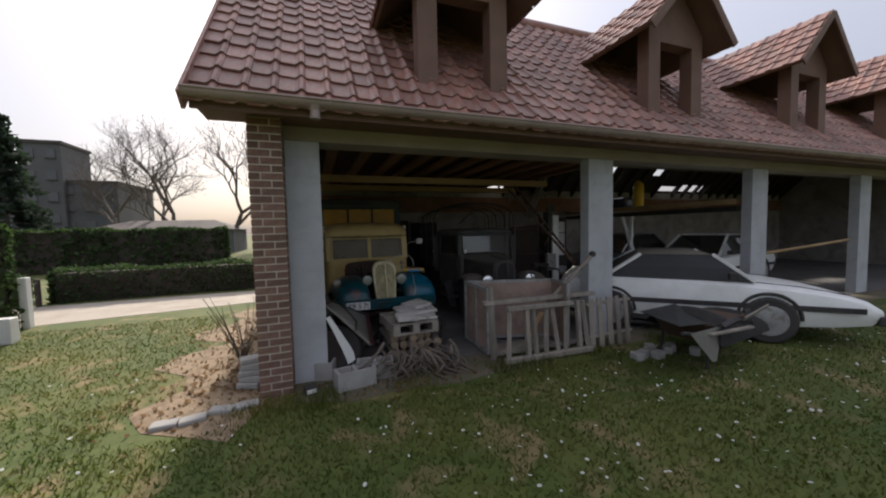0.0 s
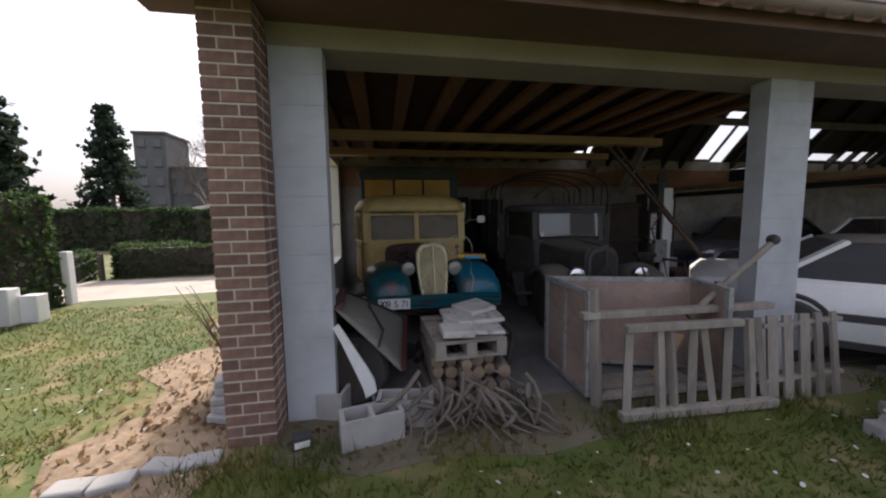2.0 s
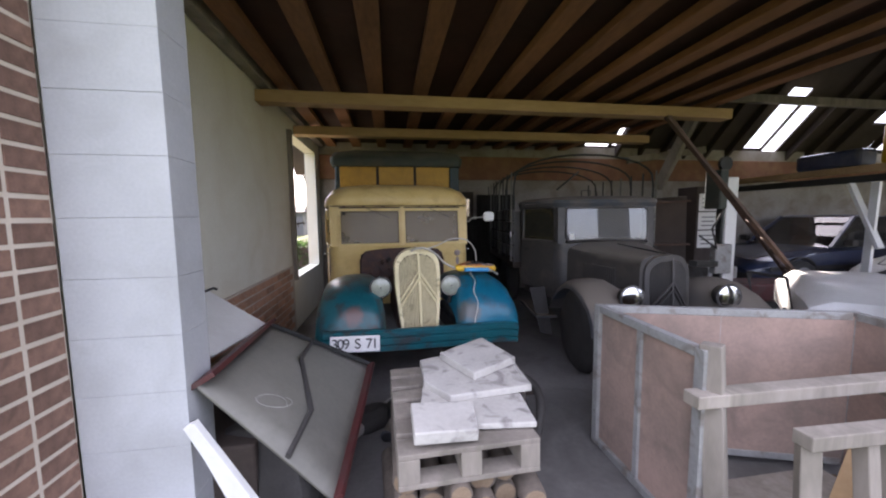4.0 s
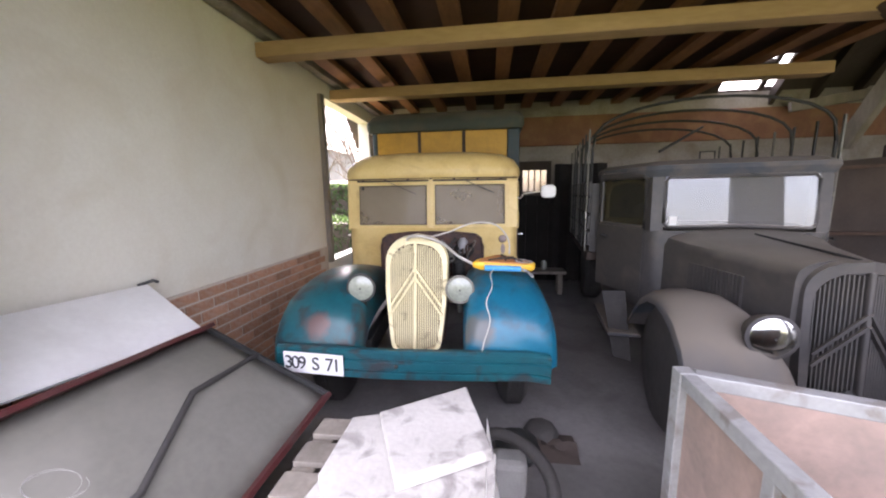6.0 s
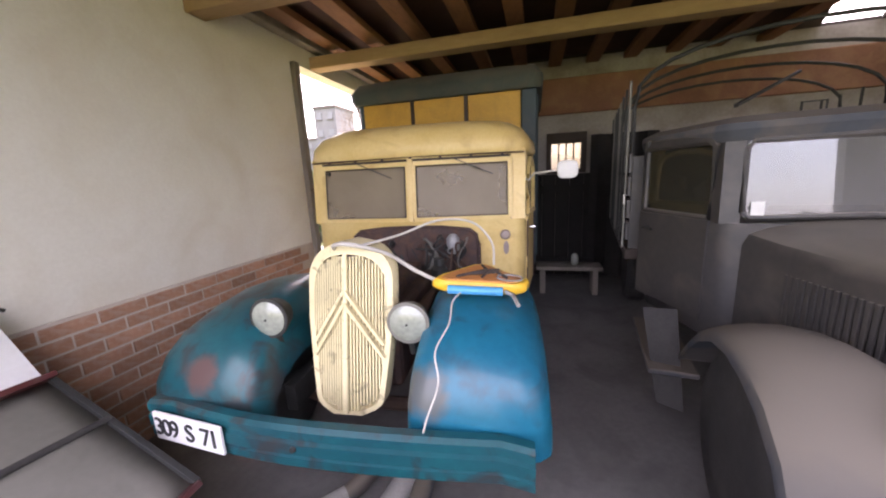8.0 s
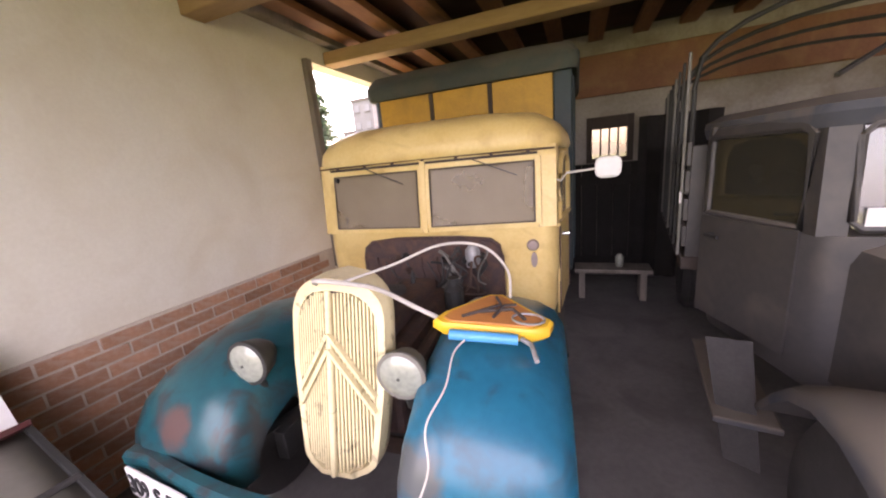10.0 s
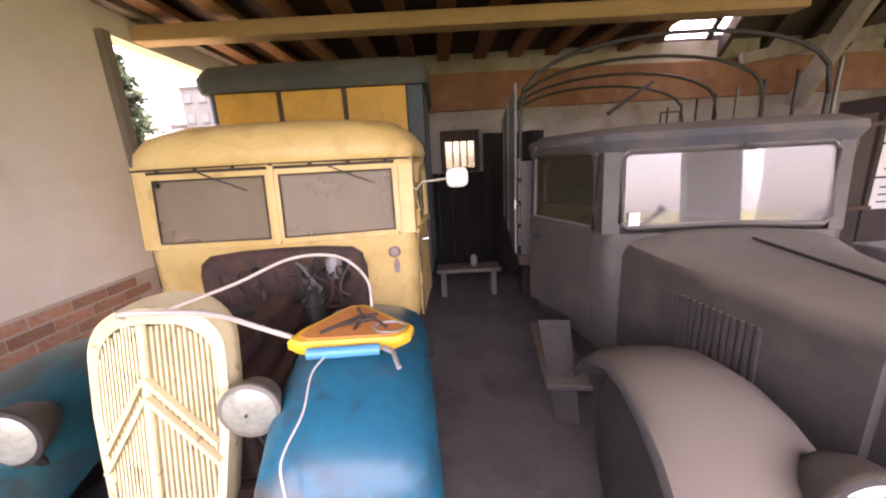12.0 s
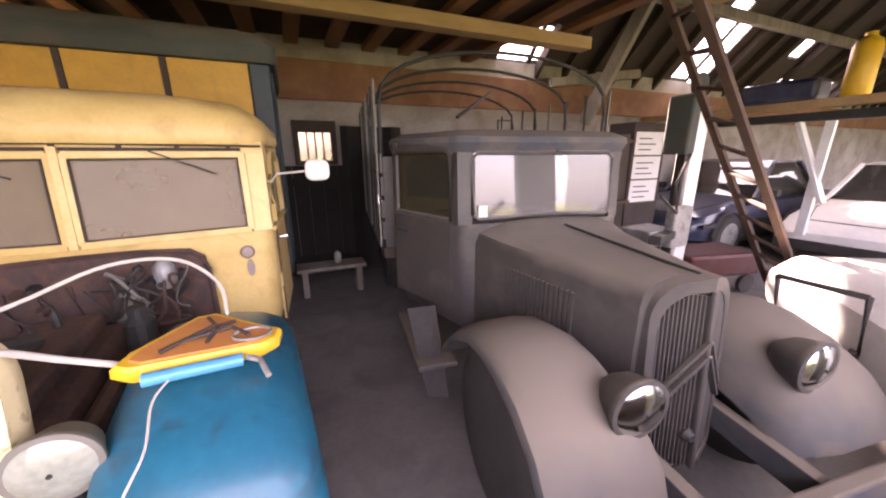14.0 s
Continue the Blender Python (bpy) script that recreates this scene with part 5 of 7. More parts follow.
roots = thing("root_heap", "tangle of dry roots and cut branches", "branches")
for k in range(46):
    r2 = random.Random(100 + k)
    x, y = 1.58 + r2.uniform(-0.40, 0.42), -0.22 + r2.uniform(-0.2, 0.12)
    a = r2.uniform(0, 2 * math.pi)
    l = r2.uniform(0.2, 0.5)
    h = r2.uniform(0.1, 0.36)
    pts = [(x + l * math.cos(a) * u + 0.05 * math.sin(5 * u + k), y - 0.12 * u + 0.03 * math.cos(7 * u + k), 0.01 + h * (1 - u) ** 1.3 + 0.03 * math.sin(6 * u + k) * (1 - u)) for u in [j / 6 for j in range(7)]]
    part("branch", tube(pts, r2.uniform(0.008, 0.024), 6, 0.004), M["bark"], roots, "", True)


def stone_slab(poly, z0, z1, tilt, label, material="stone"):
    cx, cy = sum(p[0] for p in poly) / len(poly), sum(p[1] for p in poly) / len(poly)
    o = tagged(part("stone_slab", slab([(x - cx, y - cy) for x, y in poly], 2, 0, z1 - z0, 0.006), M[material]), label, "slab")
    o.matrix_basis = pose(cx, cy, z0, *tilt)
    return o


stone_slab([(1.44, 0.02), (1.92, -0.02), (1.97, 0.50), (1.84, 0.62), (1.52, 0.55)], 0.535, 0.56, (-1, 1, 0), "pale broken slab lying on the pallet")
stone_slab([(1.50, 0.34), (1.50, 0.60), (1.63, 0.64), (2.01, 0.48), (2.0, 0.22), (1.60, 0.18)], 0.562, 0.597, (0, 0, 0), "pale chipped slab lying on another slab")
stone_slab([(1.61, 0.58), (1.90, 0.76), (2.00, 0.44), (1.74, 0.30)], 0.602, 0.642, (1, -1, 0), "white flaking slab on top of the pile")
stone_slab([(1.40, -0.06), (1.64, -0.10), (1.70, 0.08), (1.44, 0.14)], 0.56, 0.61, (3, 3, 12), "small rough stone on the pallet")
sack = thing("paper_sack", "torn pale paper sack hanging from the slabs", "sack")
part("sheet", loft([[(1.98 + 0.05 * u, 0.30 + 0.34 * v, 0.60 - 0.34 * u ** 1.2 + 0.015 * math.sin(9 * v + 4 * u)) for v in [j / 7 for j in range(8)]] for u in [j / 7 for j in range(8)]], False, False), M["paper"], sack, "", True)

hose = thing("hose", "thick black rubber hose looped round the slabs", "hose")
part("tube", tube(flow([(1.80, 0.86, 0.05), (1.90, 0.90, 0.24), (1.99, 0.89, 0.35), (2.09, 0.85, 0.37), (2.18, 0.76, 0.36), (2.22, 0.66, 0.33), (2.20, 0.55, 0.27), (2.14, 0.47, 0.15), (2.10, 0.44, 0.038)]), 0.026, 10), M["black"], hose, "", True)

# the car tailgate lying on edge, white board and car parts
A, B, C, D = Vector((0.58, 0.99, 0.73)), Vector((1.20, 0.98, 0.42)), Vector((1.12, 0.02, 0.30)), Vector((0.665, 0.03, 0.80))
hatch = thing("car_bonnet", "old grey and dark red car bonnet leaning on the wall", "car part")
n = (B - A).cross(D - A).normalized()
n = n if n.z > 0 else -n
rings = []
for u in [j / 10 for j in range(11)]:
    row = []
    for v in [j / 10 for j in range(11)]:
        p = A.lerp(B, u).lerp(D.lerp(C, u), v)
        row.append(p + n * (0.05 * math.sin(math.pi * u) * math.sin(math.pi * v) ** 0.6))
    rings.append(row)
sk = part("skin", loft(rings, False, False), M["panelgrey"], hatch, "dusty dark grey steel skin", True)
sk.modifiers.new("thickness", "SOLIDIFY").thickness = 0.015
part("red_edge", bar(A + n * 0.015, D + n * 0.015, 0.09, 0.02, 30), M["red"], hatch, "dark red painted edge")
part("red_edge", bar(B + n * 0.012, C + n * 0.012, 0.05, 0.02, 30), M["red"], hatch, "dark red painted edge")
part("far_edge", bar(A + n * 0.012, B + n * 0.012, 0.02, 0.02), M["iron"], hatch)
part("crease", tube([A.lerp(B, 0.42) + n * 0.02, A.lerp(B, 0.42).lerp(D.lerp(C, 0.40), 0.42) + n * 0.062, A.lerp(B, 0.7).lerp(D.lerp(C, 0.62), 0.75) + n * 0.05, D.lerp(C, 0.62) + n * 0.01], 0.012, 8), M["black"], hatch, "black rubber seam", True)
for k in range(5):
    c = A.lerp(B, 0.35).lerp(D.lerp(C, 0.4), 0.86) + n * 0.05
    part("scribble", tube([c + Vector((0.05 * math.cos(a + k) * (1 + 0.1 * k), 0.045 * math.sin(a * 1.1 + k), 0)) - n * 0.0 + n * 0.004 - Vector((0, 0, 0.024 * math.cos(a + k))) for a in [0.3 * j for j in range(12)]], 0.0006, 5), M["block"], hatch)
board = thing("white_board", "smooth white panel leaning against the wall", "panel")
part("sheet", quad_plate([(0.23, 1.03, 0.94), (0.22, 0.27, 0.975), (0.55, 0.27, 0.785), (0.575, 0.98, 0.725)], 0.012), M["whitepaint"], board)
part("hook", tube([(0.21, 1.0, 0.95), (0.25, 1.05, 0.965), (0.27, 1.06, 0.955)], 0.008), M["iron"], board)
prop = thing("support_box", "dark wooden box under the leaning bonnet", "box")
part("side", box((0.35, 0.12, 0.0), (0.80, 0.85, 0.5), None, 0.01), M["brownboard"], prop)
strip = thing("curved_bumper", "curved white car body panel standing on its edge", "car part")
rings = []
for x, z, w in ((0.665, 0.69, 0.03), (0.73, 0.57, 0.035), (0.79, 0.45, 0.045), (0.85, 0.33, 0.055), (0.89, 0.24, 0.06), (0.905, 0.16, 0.055)):
    rings.append([(x - w, -0.03, z - w * 0.4), (x + w * 0.4, -0.045, z + w * 0.5), (x + w * 0.45, -0.02, z + w * 0.5), (x - w, 0.0, z - w * 0.4)])
part("skin", loft(rings), M["whitepaint"], strip, "", True)
part("stem", tube([(0.90, -0.02, 0.18), (0.925, -0.03, 0.0)], 0.014), M["steel"], strip)
tyre = thing("tyre", "worn black tyre leaning inside the pillar", "tyre", pose(0.78, 0.22, 0.27, 0, 8, 70))
part("tread", lathe([(0.17, -0.08), (0.25, -0.085), (0.27, -0.05), (0.27, 0.05), (0.25, 0.085), (0.17, 0.08)], 28, "X"), M["black"], tyre, "", True)


def cinder_block(x, y, z, turn, tilt=0):
    o = thing("concrete_block", "grey hollow concrete block on the ground", "block", pose(x, y, z, tilt, 0, turn), "loose concrete blocks")
    bm = bmesh.new()
    for lo, hi in (((0, 0, 0), (0.4, 0.025, 0.19)), ((0, 0.165, 0), (0.4, 0.19, 0.19)), ((0, 0.025, 0), (0.03, 0.165, 0.19)), ((0.37, 0.025, 0), (0.4, 0.165, 0.19)), ((0.185, 0.025, 0), (0.215, 0.165, 0.19))):
        add_box(bm, lo, hi)
    bmesh.ops.remove_doubles(bm, verts=bm.verts, dist=0.0005)
    part("shell", bm, M["block"], o)
    part("floor_web", box((0.03, 0.025, 0.0), (0.185, 0.165, 0.03)), M["block"], o)
    part("floor_web", box((0.215, 0.025, 0.0), (0.37, 0.165, 0.03)), M["block"], o)


cinder_block(0.68, -0.06, 0.0, 75)
cinder_block(0.72, -0.42, 0.0, 12)
cinder_block(0.92, -0.20, 0.0, -8)
cap = thing("small_box", "small black box with a white label by the pillar", "box", pose(0.46, -0.30, 0.0, 0, 0, 15))
part("body", box((-0.06, -0.04, 0), (0.06, 0.04, 0.09), None, 0.008), M["black"], cap)
part("label", box((-0.045, -0.043, 0.02), (0.045, -0.0405, 0.06)), M["paper"], cap)

for k, (a, b, r) in enumerate((((1.05, 0.80, 0.05), (1.50, 1.35, 0.05), 0.045), ((1.30, 0.78, 0.045), (1.55, 1.5, 0.05), 0.04), ((1.62, 0.85, 0.06), (1.75, 1.6, 0.06), 0.05), ((1.85, 0.95, 0.05), (1.80, 1.6, 0.05), 0.045))):
    pp = thing("pipe", "dusty grey length of pipe on the floor", "pipe", None, "pipes under the truck")
    part("wall", tube([a, b], r, 14), M["dust"] if k % 2 else M["block"], pp, "", True)
    # black disc on the closed end paints the dark of the hollow
    part("bore", lathe([(r * 0.75, 0), (r * 0.75, 0.004)], 14, "Y"), M["ink"], pp).location = (a[0], a[1] - 0.003, a[2])
for k, (x, y, l, w, h, turn, key) in enumerate(((1.20, 0.98, 0.34, 0.10, 0.12, 35, "black"), (1.42, 1.02, 0.28, 0.14, 0.16, -20, "iron"), (1.68, 1.0, 0.30, 0.09, 0.20, 70, "black"), (1.92, 1.06, 0.22, 0.12, 0.14, 15, "rust"), (2.14, 1.22, 0.26, 0.12, 0.10, -35, "iron"), (2.28, 1.36, 0.20, 0.10, 0.08, 20, "black"))):
    sc = thing("scrap_part", "dark oily machine part lying on the floor", "car part", pose(x, y, 0.012, 0, 0, turn), "scrap under the bumper")
    part("casting", loft([[(l * u * math.cos(a) * 0.5, w * u * math.sin(a), z) for a in [2 * math.pi * j / 8 + 0.3 for j in range(8)]] for u, z in ((0.9, 0.0), (1.0, h * 0.3), (0.85, h * 0.7), (0.5, h))]), M[key], sc, "", True)
    part("flange", lathe([(w * 0.4, h * 0.55), (w * 0.75, h * 0.6), (w * 0.75, h * 0.72), (w * 0.4, h * 0.76)], 12), M["iron"], sc)
brick_lump = thing("broken_block", "broken concrete lump under the bumper", "block")
part("lump", box((2.0, 0.9, 0.012), (2.16, 1.02, 0.2), pose(0, 0, 0), 0.03), M["block"], brick_lump)

# inspection lamp and its cable on the teal wing
lamp = thing("work_lamp", "orange and yellow triangular work lamp lying on the wing", "lamp", pose(2.07, 1.62, 0.935, 3, 4, 8))
tri = lambda sc, z: [(sc * 0.17, -0.05 * sc, z), (sc * 0.185, 0.0, z), (sc * 0.13, 0.05 * sc, z), (sc * 0.02, 0.17 * sc, z), (-sc * 0.03, 0.165 * sc, z), (-sc * 0.17, 0.0, z), (-sc * 0.19, -0.05 * sc, z), (-sc * 0.16, -0.075 * sc, z), (sc * 0.13, -0.075 * sc, z)]
part("rim", loft([tri(0.95, 0.0), tri(1.03, 0.012), tri(1.03, 0.035), tri(0.97, 0.045)]), M["yellowplastic"], lamp, "yellow plastic rim", True)
part("plate", loft([tri(0.86, 0.04), tri(0.84, 0.05)]), M["orange"], lamp, "orange plate")
for pts in (((-0.10, -0.04, 0.054), (0.02, 0.06, 0.056), (0.0, 0.12, 0.054)), ((-0.05, 0.0, 0.054), (0.06, 0.03, 0.057), (0.10, -0.03, 0.054)), ((0.0, -0.03, 0.054), (0.03, 0.05, 0.057), (0.07, 0.07, 0.054))):
    part("rib", tube(pts, 0.006, 6), M["brownboard"], lamp, "", True)
part("ring", tube([(0.11 + 0.05 * math.cos(a), -0.025 + 0.035 * math.sin(a), 0.054) for a in [2 * math.pi * k / 16 for k in range(16)]], 0.004, 6, None, True), M["steel"], lamp)
part("blue_tube", tube([(-0.13, -0.10, 0.02), (0.08, -0.105, 0.025)], 0.017, 12), M["blueplastic"], lamp, "bright blue tube", True)
part("clamp", tube([(0.09, -0.09, 0.02), (0.12, -0.11, 0.015), (0.135, -0.17, 0.0)], 0.008), M["steel"], lamp)
cable = thing("cable", "white electric cable looped over the grille to the lamp", "cable")
part("sheath", tube(flow([(1.50, 1.50, 1.10), (1.53, 1.42, 1.145), (1.61, 1.40, 1.155), (1.71, 1.50, 1.10), (1.80, 1.58, 1.01), (1.90, 1.60, 0.955)]), 0.0085, 8), M["cable"], cable, "", True)
part("sheath", tube(flow([(1.62, 1.43, 1.14), (1.74, 1.58, 1.16), (1.88, 1.68, 1.205), (2.02, 1.72, 1.19), (2.10, 1.74, 1.10), (2.11, 1.73, 1.00)]), 0.005, 8), M["cable"], cable, "", True)
part("thin_wire", tube(flow([(2.02, 1.52, 0.955), (1.99, 1.44, 0.935), (2.0, 1.33, 0.895), (1.97, 1.25, 0.83), (1.99, 1.20, 0.75), (1.96, 1.155, 0.65), (1.94, 1.12, 0.56)]), 0.003, 6), M["cable"], cable, "", True)
hook = thing("wall_hook", "rusty iron hook on the jamb", "hook")
part("rod", tube([(0.23, 3.17, 1.33), (0.32, 3.12, 1.35), (0.34, 3.10, 1.32)], 0.008), M["rust"], hook)
part("rod", tube([(0.25, 3.17, 1.36), (0.25, 3.17, 1.29)], 0.006), M["rust"], hook)
rag = thing("sacking", "dirty sacking crumpled on the floor", "cloth")
part("fold", loft([[(2.15 + 0.3 * u, 1.15 + 0.22 * v, 0.02 + 0.05 * abs(math.sin(5 * u + 7 * v)) * (1 - abs(2 * v - 1))) for v in [j / 8 for j in range(9)]] for u in [j / 8 for j in range(9)]], False, False), M["brownboard"], rag, "", True)

# rear of the bay
door = thing("door_1", "brown boarded door in the rear wall, coloured near-black as in shade", "door", pose(2.36, BACK - 0.06, 0.012), kind="structure")
# boards widened and coloured near-black for the unlit gap between the trucks
for k in range(7):
    part("board", box((0.17 * k - 0.33, 0.0, 0.0), (0.17 * k - 0.164, 0.035, 1.34), None, 0.004), M["nearblack"], door)
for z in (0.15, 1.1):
    part("ledge", box((-0.3, -0.02, z), (0.8, -0.001, z + 0.1), None, 0.004), M["nearblack"], door)
bench = thing("bench_board", "dusty plank on blocks by the rear wall", "plank")
part("plank", box((2.3, 4.2, 0.30), (3.0, 4.45, 0.34), None, 0.006), M["greywood"], bench)
for x in (2.34, 2.9):
    part("leg", box((x, 4.24, 0.012), (x + 0.06, 4.42, 0.30), None, 0.006), M["greywood"], bench)
bag = thing("dark_cover", "dark cloth beside the rear door, widened to stand for shade", "cloth")
# cloth made wide, tall and near-black to carry the same gap's shade
part("cloth", loft([[(2.93 + 0.75 * u, BACK - 0.16 - 0.05 * math.sin(17 * u), 0.05 + 1.75 * v) for u in [j / 10 for j in range(11)]] for v in (0, 0.3, 0.6, 1)], False, False), M["nearblack"], bag, "", True)
jar = thing("lamp_glass", "small dusty glass jar on the floor", "jar", pose(2.72, 4.33, 0.34))
part("body", lathe([(0.03, 0), (0.04, 0.02), (0.04, 0.1), (0.02, 0.13)], 14), M["lens"], jar, "", True)

# workshop to the side: board, papers, lift column, ladder
rails = [(5.03, 3.38, 0.25), (5.83, 3.33, 0.22)], [(5.03, 3.38, 0.95), (5.82, 3.33, 0.95)], [(5.03, 3.38, 1.56), (5.80, 3.33, 1.60)]
wb = thing("board_panel", "large brown hardboard panel standing on edge", "board")
part("sheet", quad_plate([(5.0, 3.45, 0.2), (5.85, 3.40, 0.15), (5.80, 3.40, 1.68), (5.02, 3.44, 1.62)], 0.02), M["brownboard"], wb)
for a, b in rails:
    part("batten", bar(a, b, 0.06, 0.03), M["rust"], wb)
cab = thing("notice_cupboard", "narrow cupboard with white notices pinned to it", "cupboard", pose(6.45, 3.86, 0.012))
part("carcass", box((0, 0, 0), (0.62, 0.4, 1.85), None, 0.008), M["brownboard"], cab)
for k in range(3):
    pz = 0.82 + 0.31 * k
    p = part("notice", box((0.04, -0.006, pz), (0.56, -0.002, pz + 0.29)), M["paper"], cab, "white printed notice")
    for j in range(3):
        part("text_bar", box((0.10, -0.009, pz + 0.06 + 0.07 * j), (0.34 + 0.08 * ((j + k) % 2), -0.0065, pz + 0.075 + 0.07 * j)), M["ink"], p)
low = thing("metal_bin", "grey metal bin beside the cupboard", "bin")
part("body", box((5.95, 3.1, 0.012), (6.45, 3.5, 0.62), None, 0.02), M["steel"], low)
lift = thing("vehicle_lift", "white steel column of a vehicle lift", "lift", pose(5.66, 2.62, 0.012))
part("column", box((0, 0, 0), (0.17, 0.14, 1.86), None, 0.012), M["whitepaint"], lift)
part("guide", box((-0.035, 0.03, 0.05), (-0.002, 0.11, 1.9), None, 0.004), M["iron"], lift)
part("motor_box", box((-0.16, -0.05, 1.45), (-0.04, 0.18, 1.95), None, 0.02), M["boxgreen"], lift, "dark motor housing")
part("carriage", box((-0.22, -0.1, 0.62), (0.02, -0.002, 1.0), None, 0.02), M["steel"], lift)
part("arm", bar((-0.2, -0.06, 0.75), (-0.75, -0.3, 0.80), 0.09, 0.07), M["iron"], lift)
part("foot", box((-0.15, -0.15, 0), (0.32, 0.28, 0.03), None, 0.006), M["iron"], lift)
part("pulley", lathe([(0.001, -0.02), (0.09, -0.02), (0.09, 0.02), (0.001, 0.02)], 18, "Y"), M["iron"], lift).location = (-0.08, -0.02, 2.02)
part("hose", tube([(-0.1, -0.06, 1.45), (-0.3, -0.1, 1.2), (-0.22, -0.1, 0.95), (-0.5, -0.12, 1.12)], 0.012), M["black"], lift, "", True)
lad = thing("ladder", "rusty brown ladder leaning up into the roof", "ladder")
ra, rb, ta, tb = Vector((6.70, 2.2, 0.03)), Vector((6.40, 1.8, 0.03)), Vector((4.40, 2.2, 2.46)), Vector((4.02, 1.8, 2.34))
for a, b in ((ra, ta), (rb, tb)):
    part("rail", bar(a, b, 0.05, 0.03), M["rust"], lad)
for k in range(1, 13):
    part("rung", tube([ra.lerp(ta, k / 13), rb.lerp(tb, k / 13)], 0.016), M["rust"], lad)
cross = thing("storage_beam", "pale timber loft beam between pillar and rear wall", "beam")
part("timber", bar((8.1, 0.3, 2.02), (8.1, 5.05, 2.02), 0.12, 0.10), M["timber"], cross)
part("under_beam", bar((8.12, 0.3, 1.88), (8.12, 5.05, 1.88), 0.14, 0.10), M["iron"], cross)
for a, b in (((8.0, 2.5, 0.9), (8.05, 2.9, 1.82)), ((8.0, 2.62, 0.5), (8.05, 2.62, 1.82))):
    part("white_prop", bar(a, b, 0.09, 0.05), M["whitepaint"], cross, "white painted prop")
drum = thing("yellow_drum", "yellow plastic drum stored on the loft beam", "drum", pose(8.2, 2.55, 2.07))
part("body", lathe([(0.10, 0), (0.12, 0.03), (0.12, 0.5), (0.10, 0.56), (0.05, 0.60), (0.05, 0.64)], 20), M["yellowplastic"], drum, "", True)
tarp = thing("blue_sheet", "folded dark blue sheet on the loft beam", "sheet")
part("fold", box((8.0, 2.8, 2.07), (8.35, 3.6, 2.32), None, 0.05), M["navy"], tarp)
tool = thing("red_trolley", "dark red metal trolley on the floor", "trolley", pose(6.35, 2.75, 0.012, 0, 0, -12))
part("tray", box((-0.4, -0.25, 0.22), (0.5, 0.25, 0.46), None, 0.03), M["red"], tool)
for x in (-0.3, 0.4):
    for y in (-0.2, 0.2):
        part("wheel", lathe([(0.001, -0.02), (0.1, -0.02), (0.1, 0.02), (0.001, 0.02)], 16, "Y"), M["black"], tool).location = (x, y, 0.11)
chair = thing("folding_frame", "black tubular folding frame", "frame")
for y in (1.10, 1.42):
    part("tube", tube([(4.55, y, 0.02), (4.72, y, 0.45), (4.60, y, 0.86)], 0.014), M["black"], chair, "", True)
    part("tube", tube([(4.95, y, 0.02), (4.75, y, 0.45), (4.60, y, 0.60)], 0.014), M["black"], chair, "", True)
part("crossbar", tube([(4.60, 1.10, 0.86), (4.60, 1.42, 0.86)], 0.014), M["black"], chair)
part("crossbar", tube([(4.72, 1.10, 0.45), (4.72, 1.42, 0.45)], 0.014), M["black"], chair)


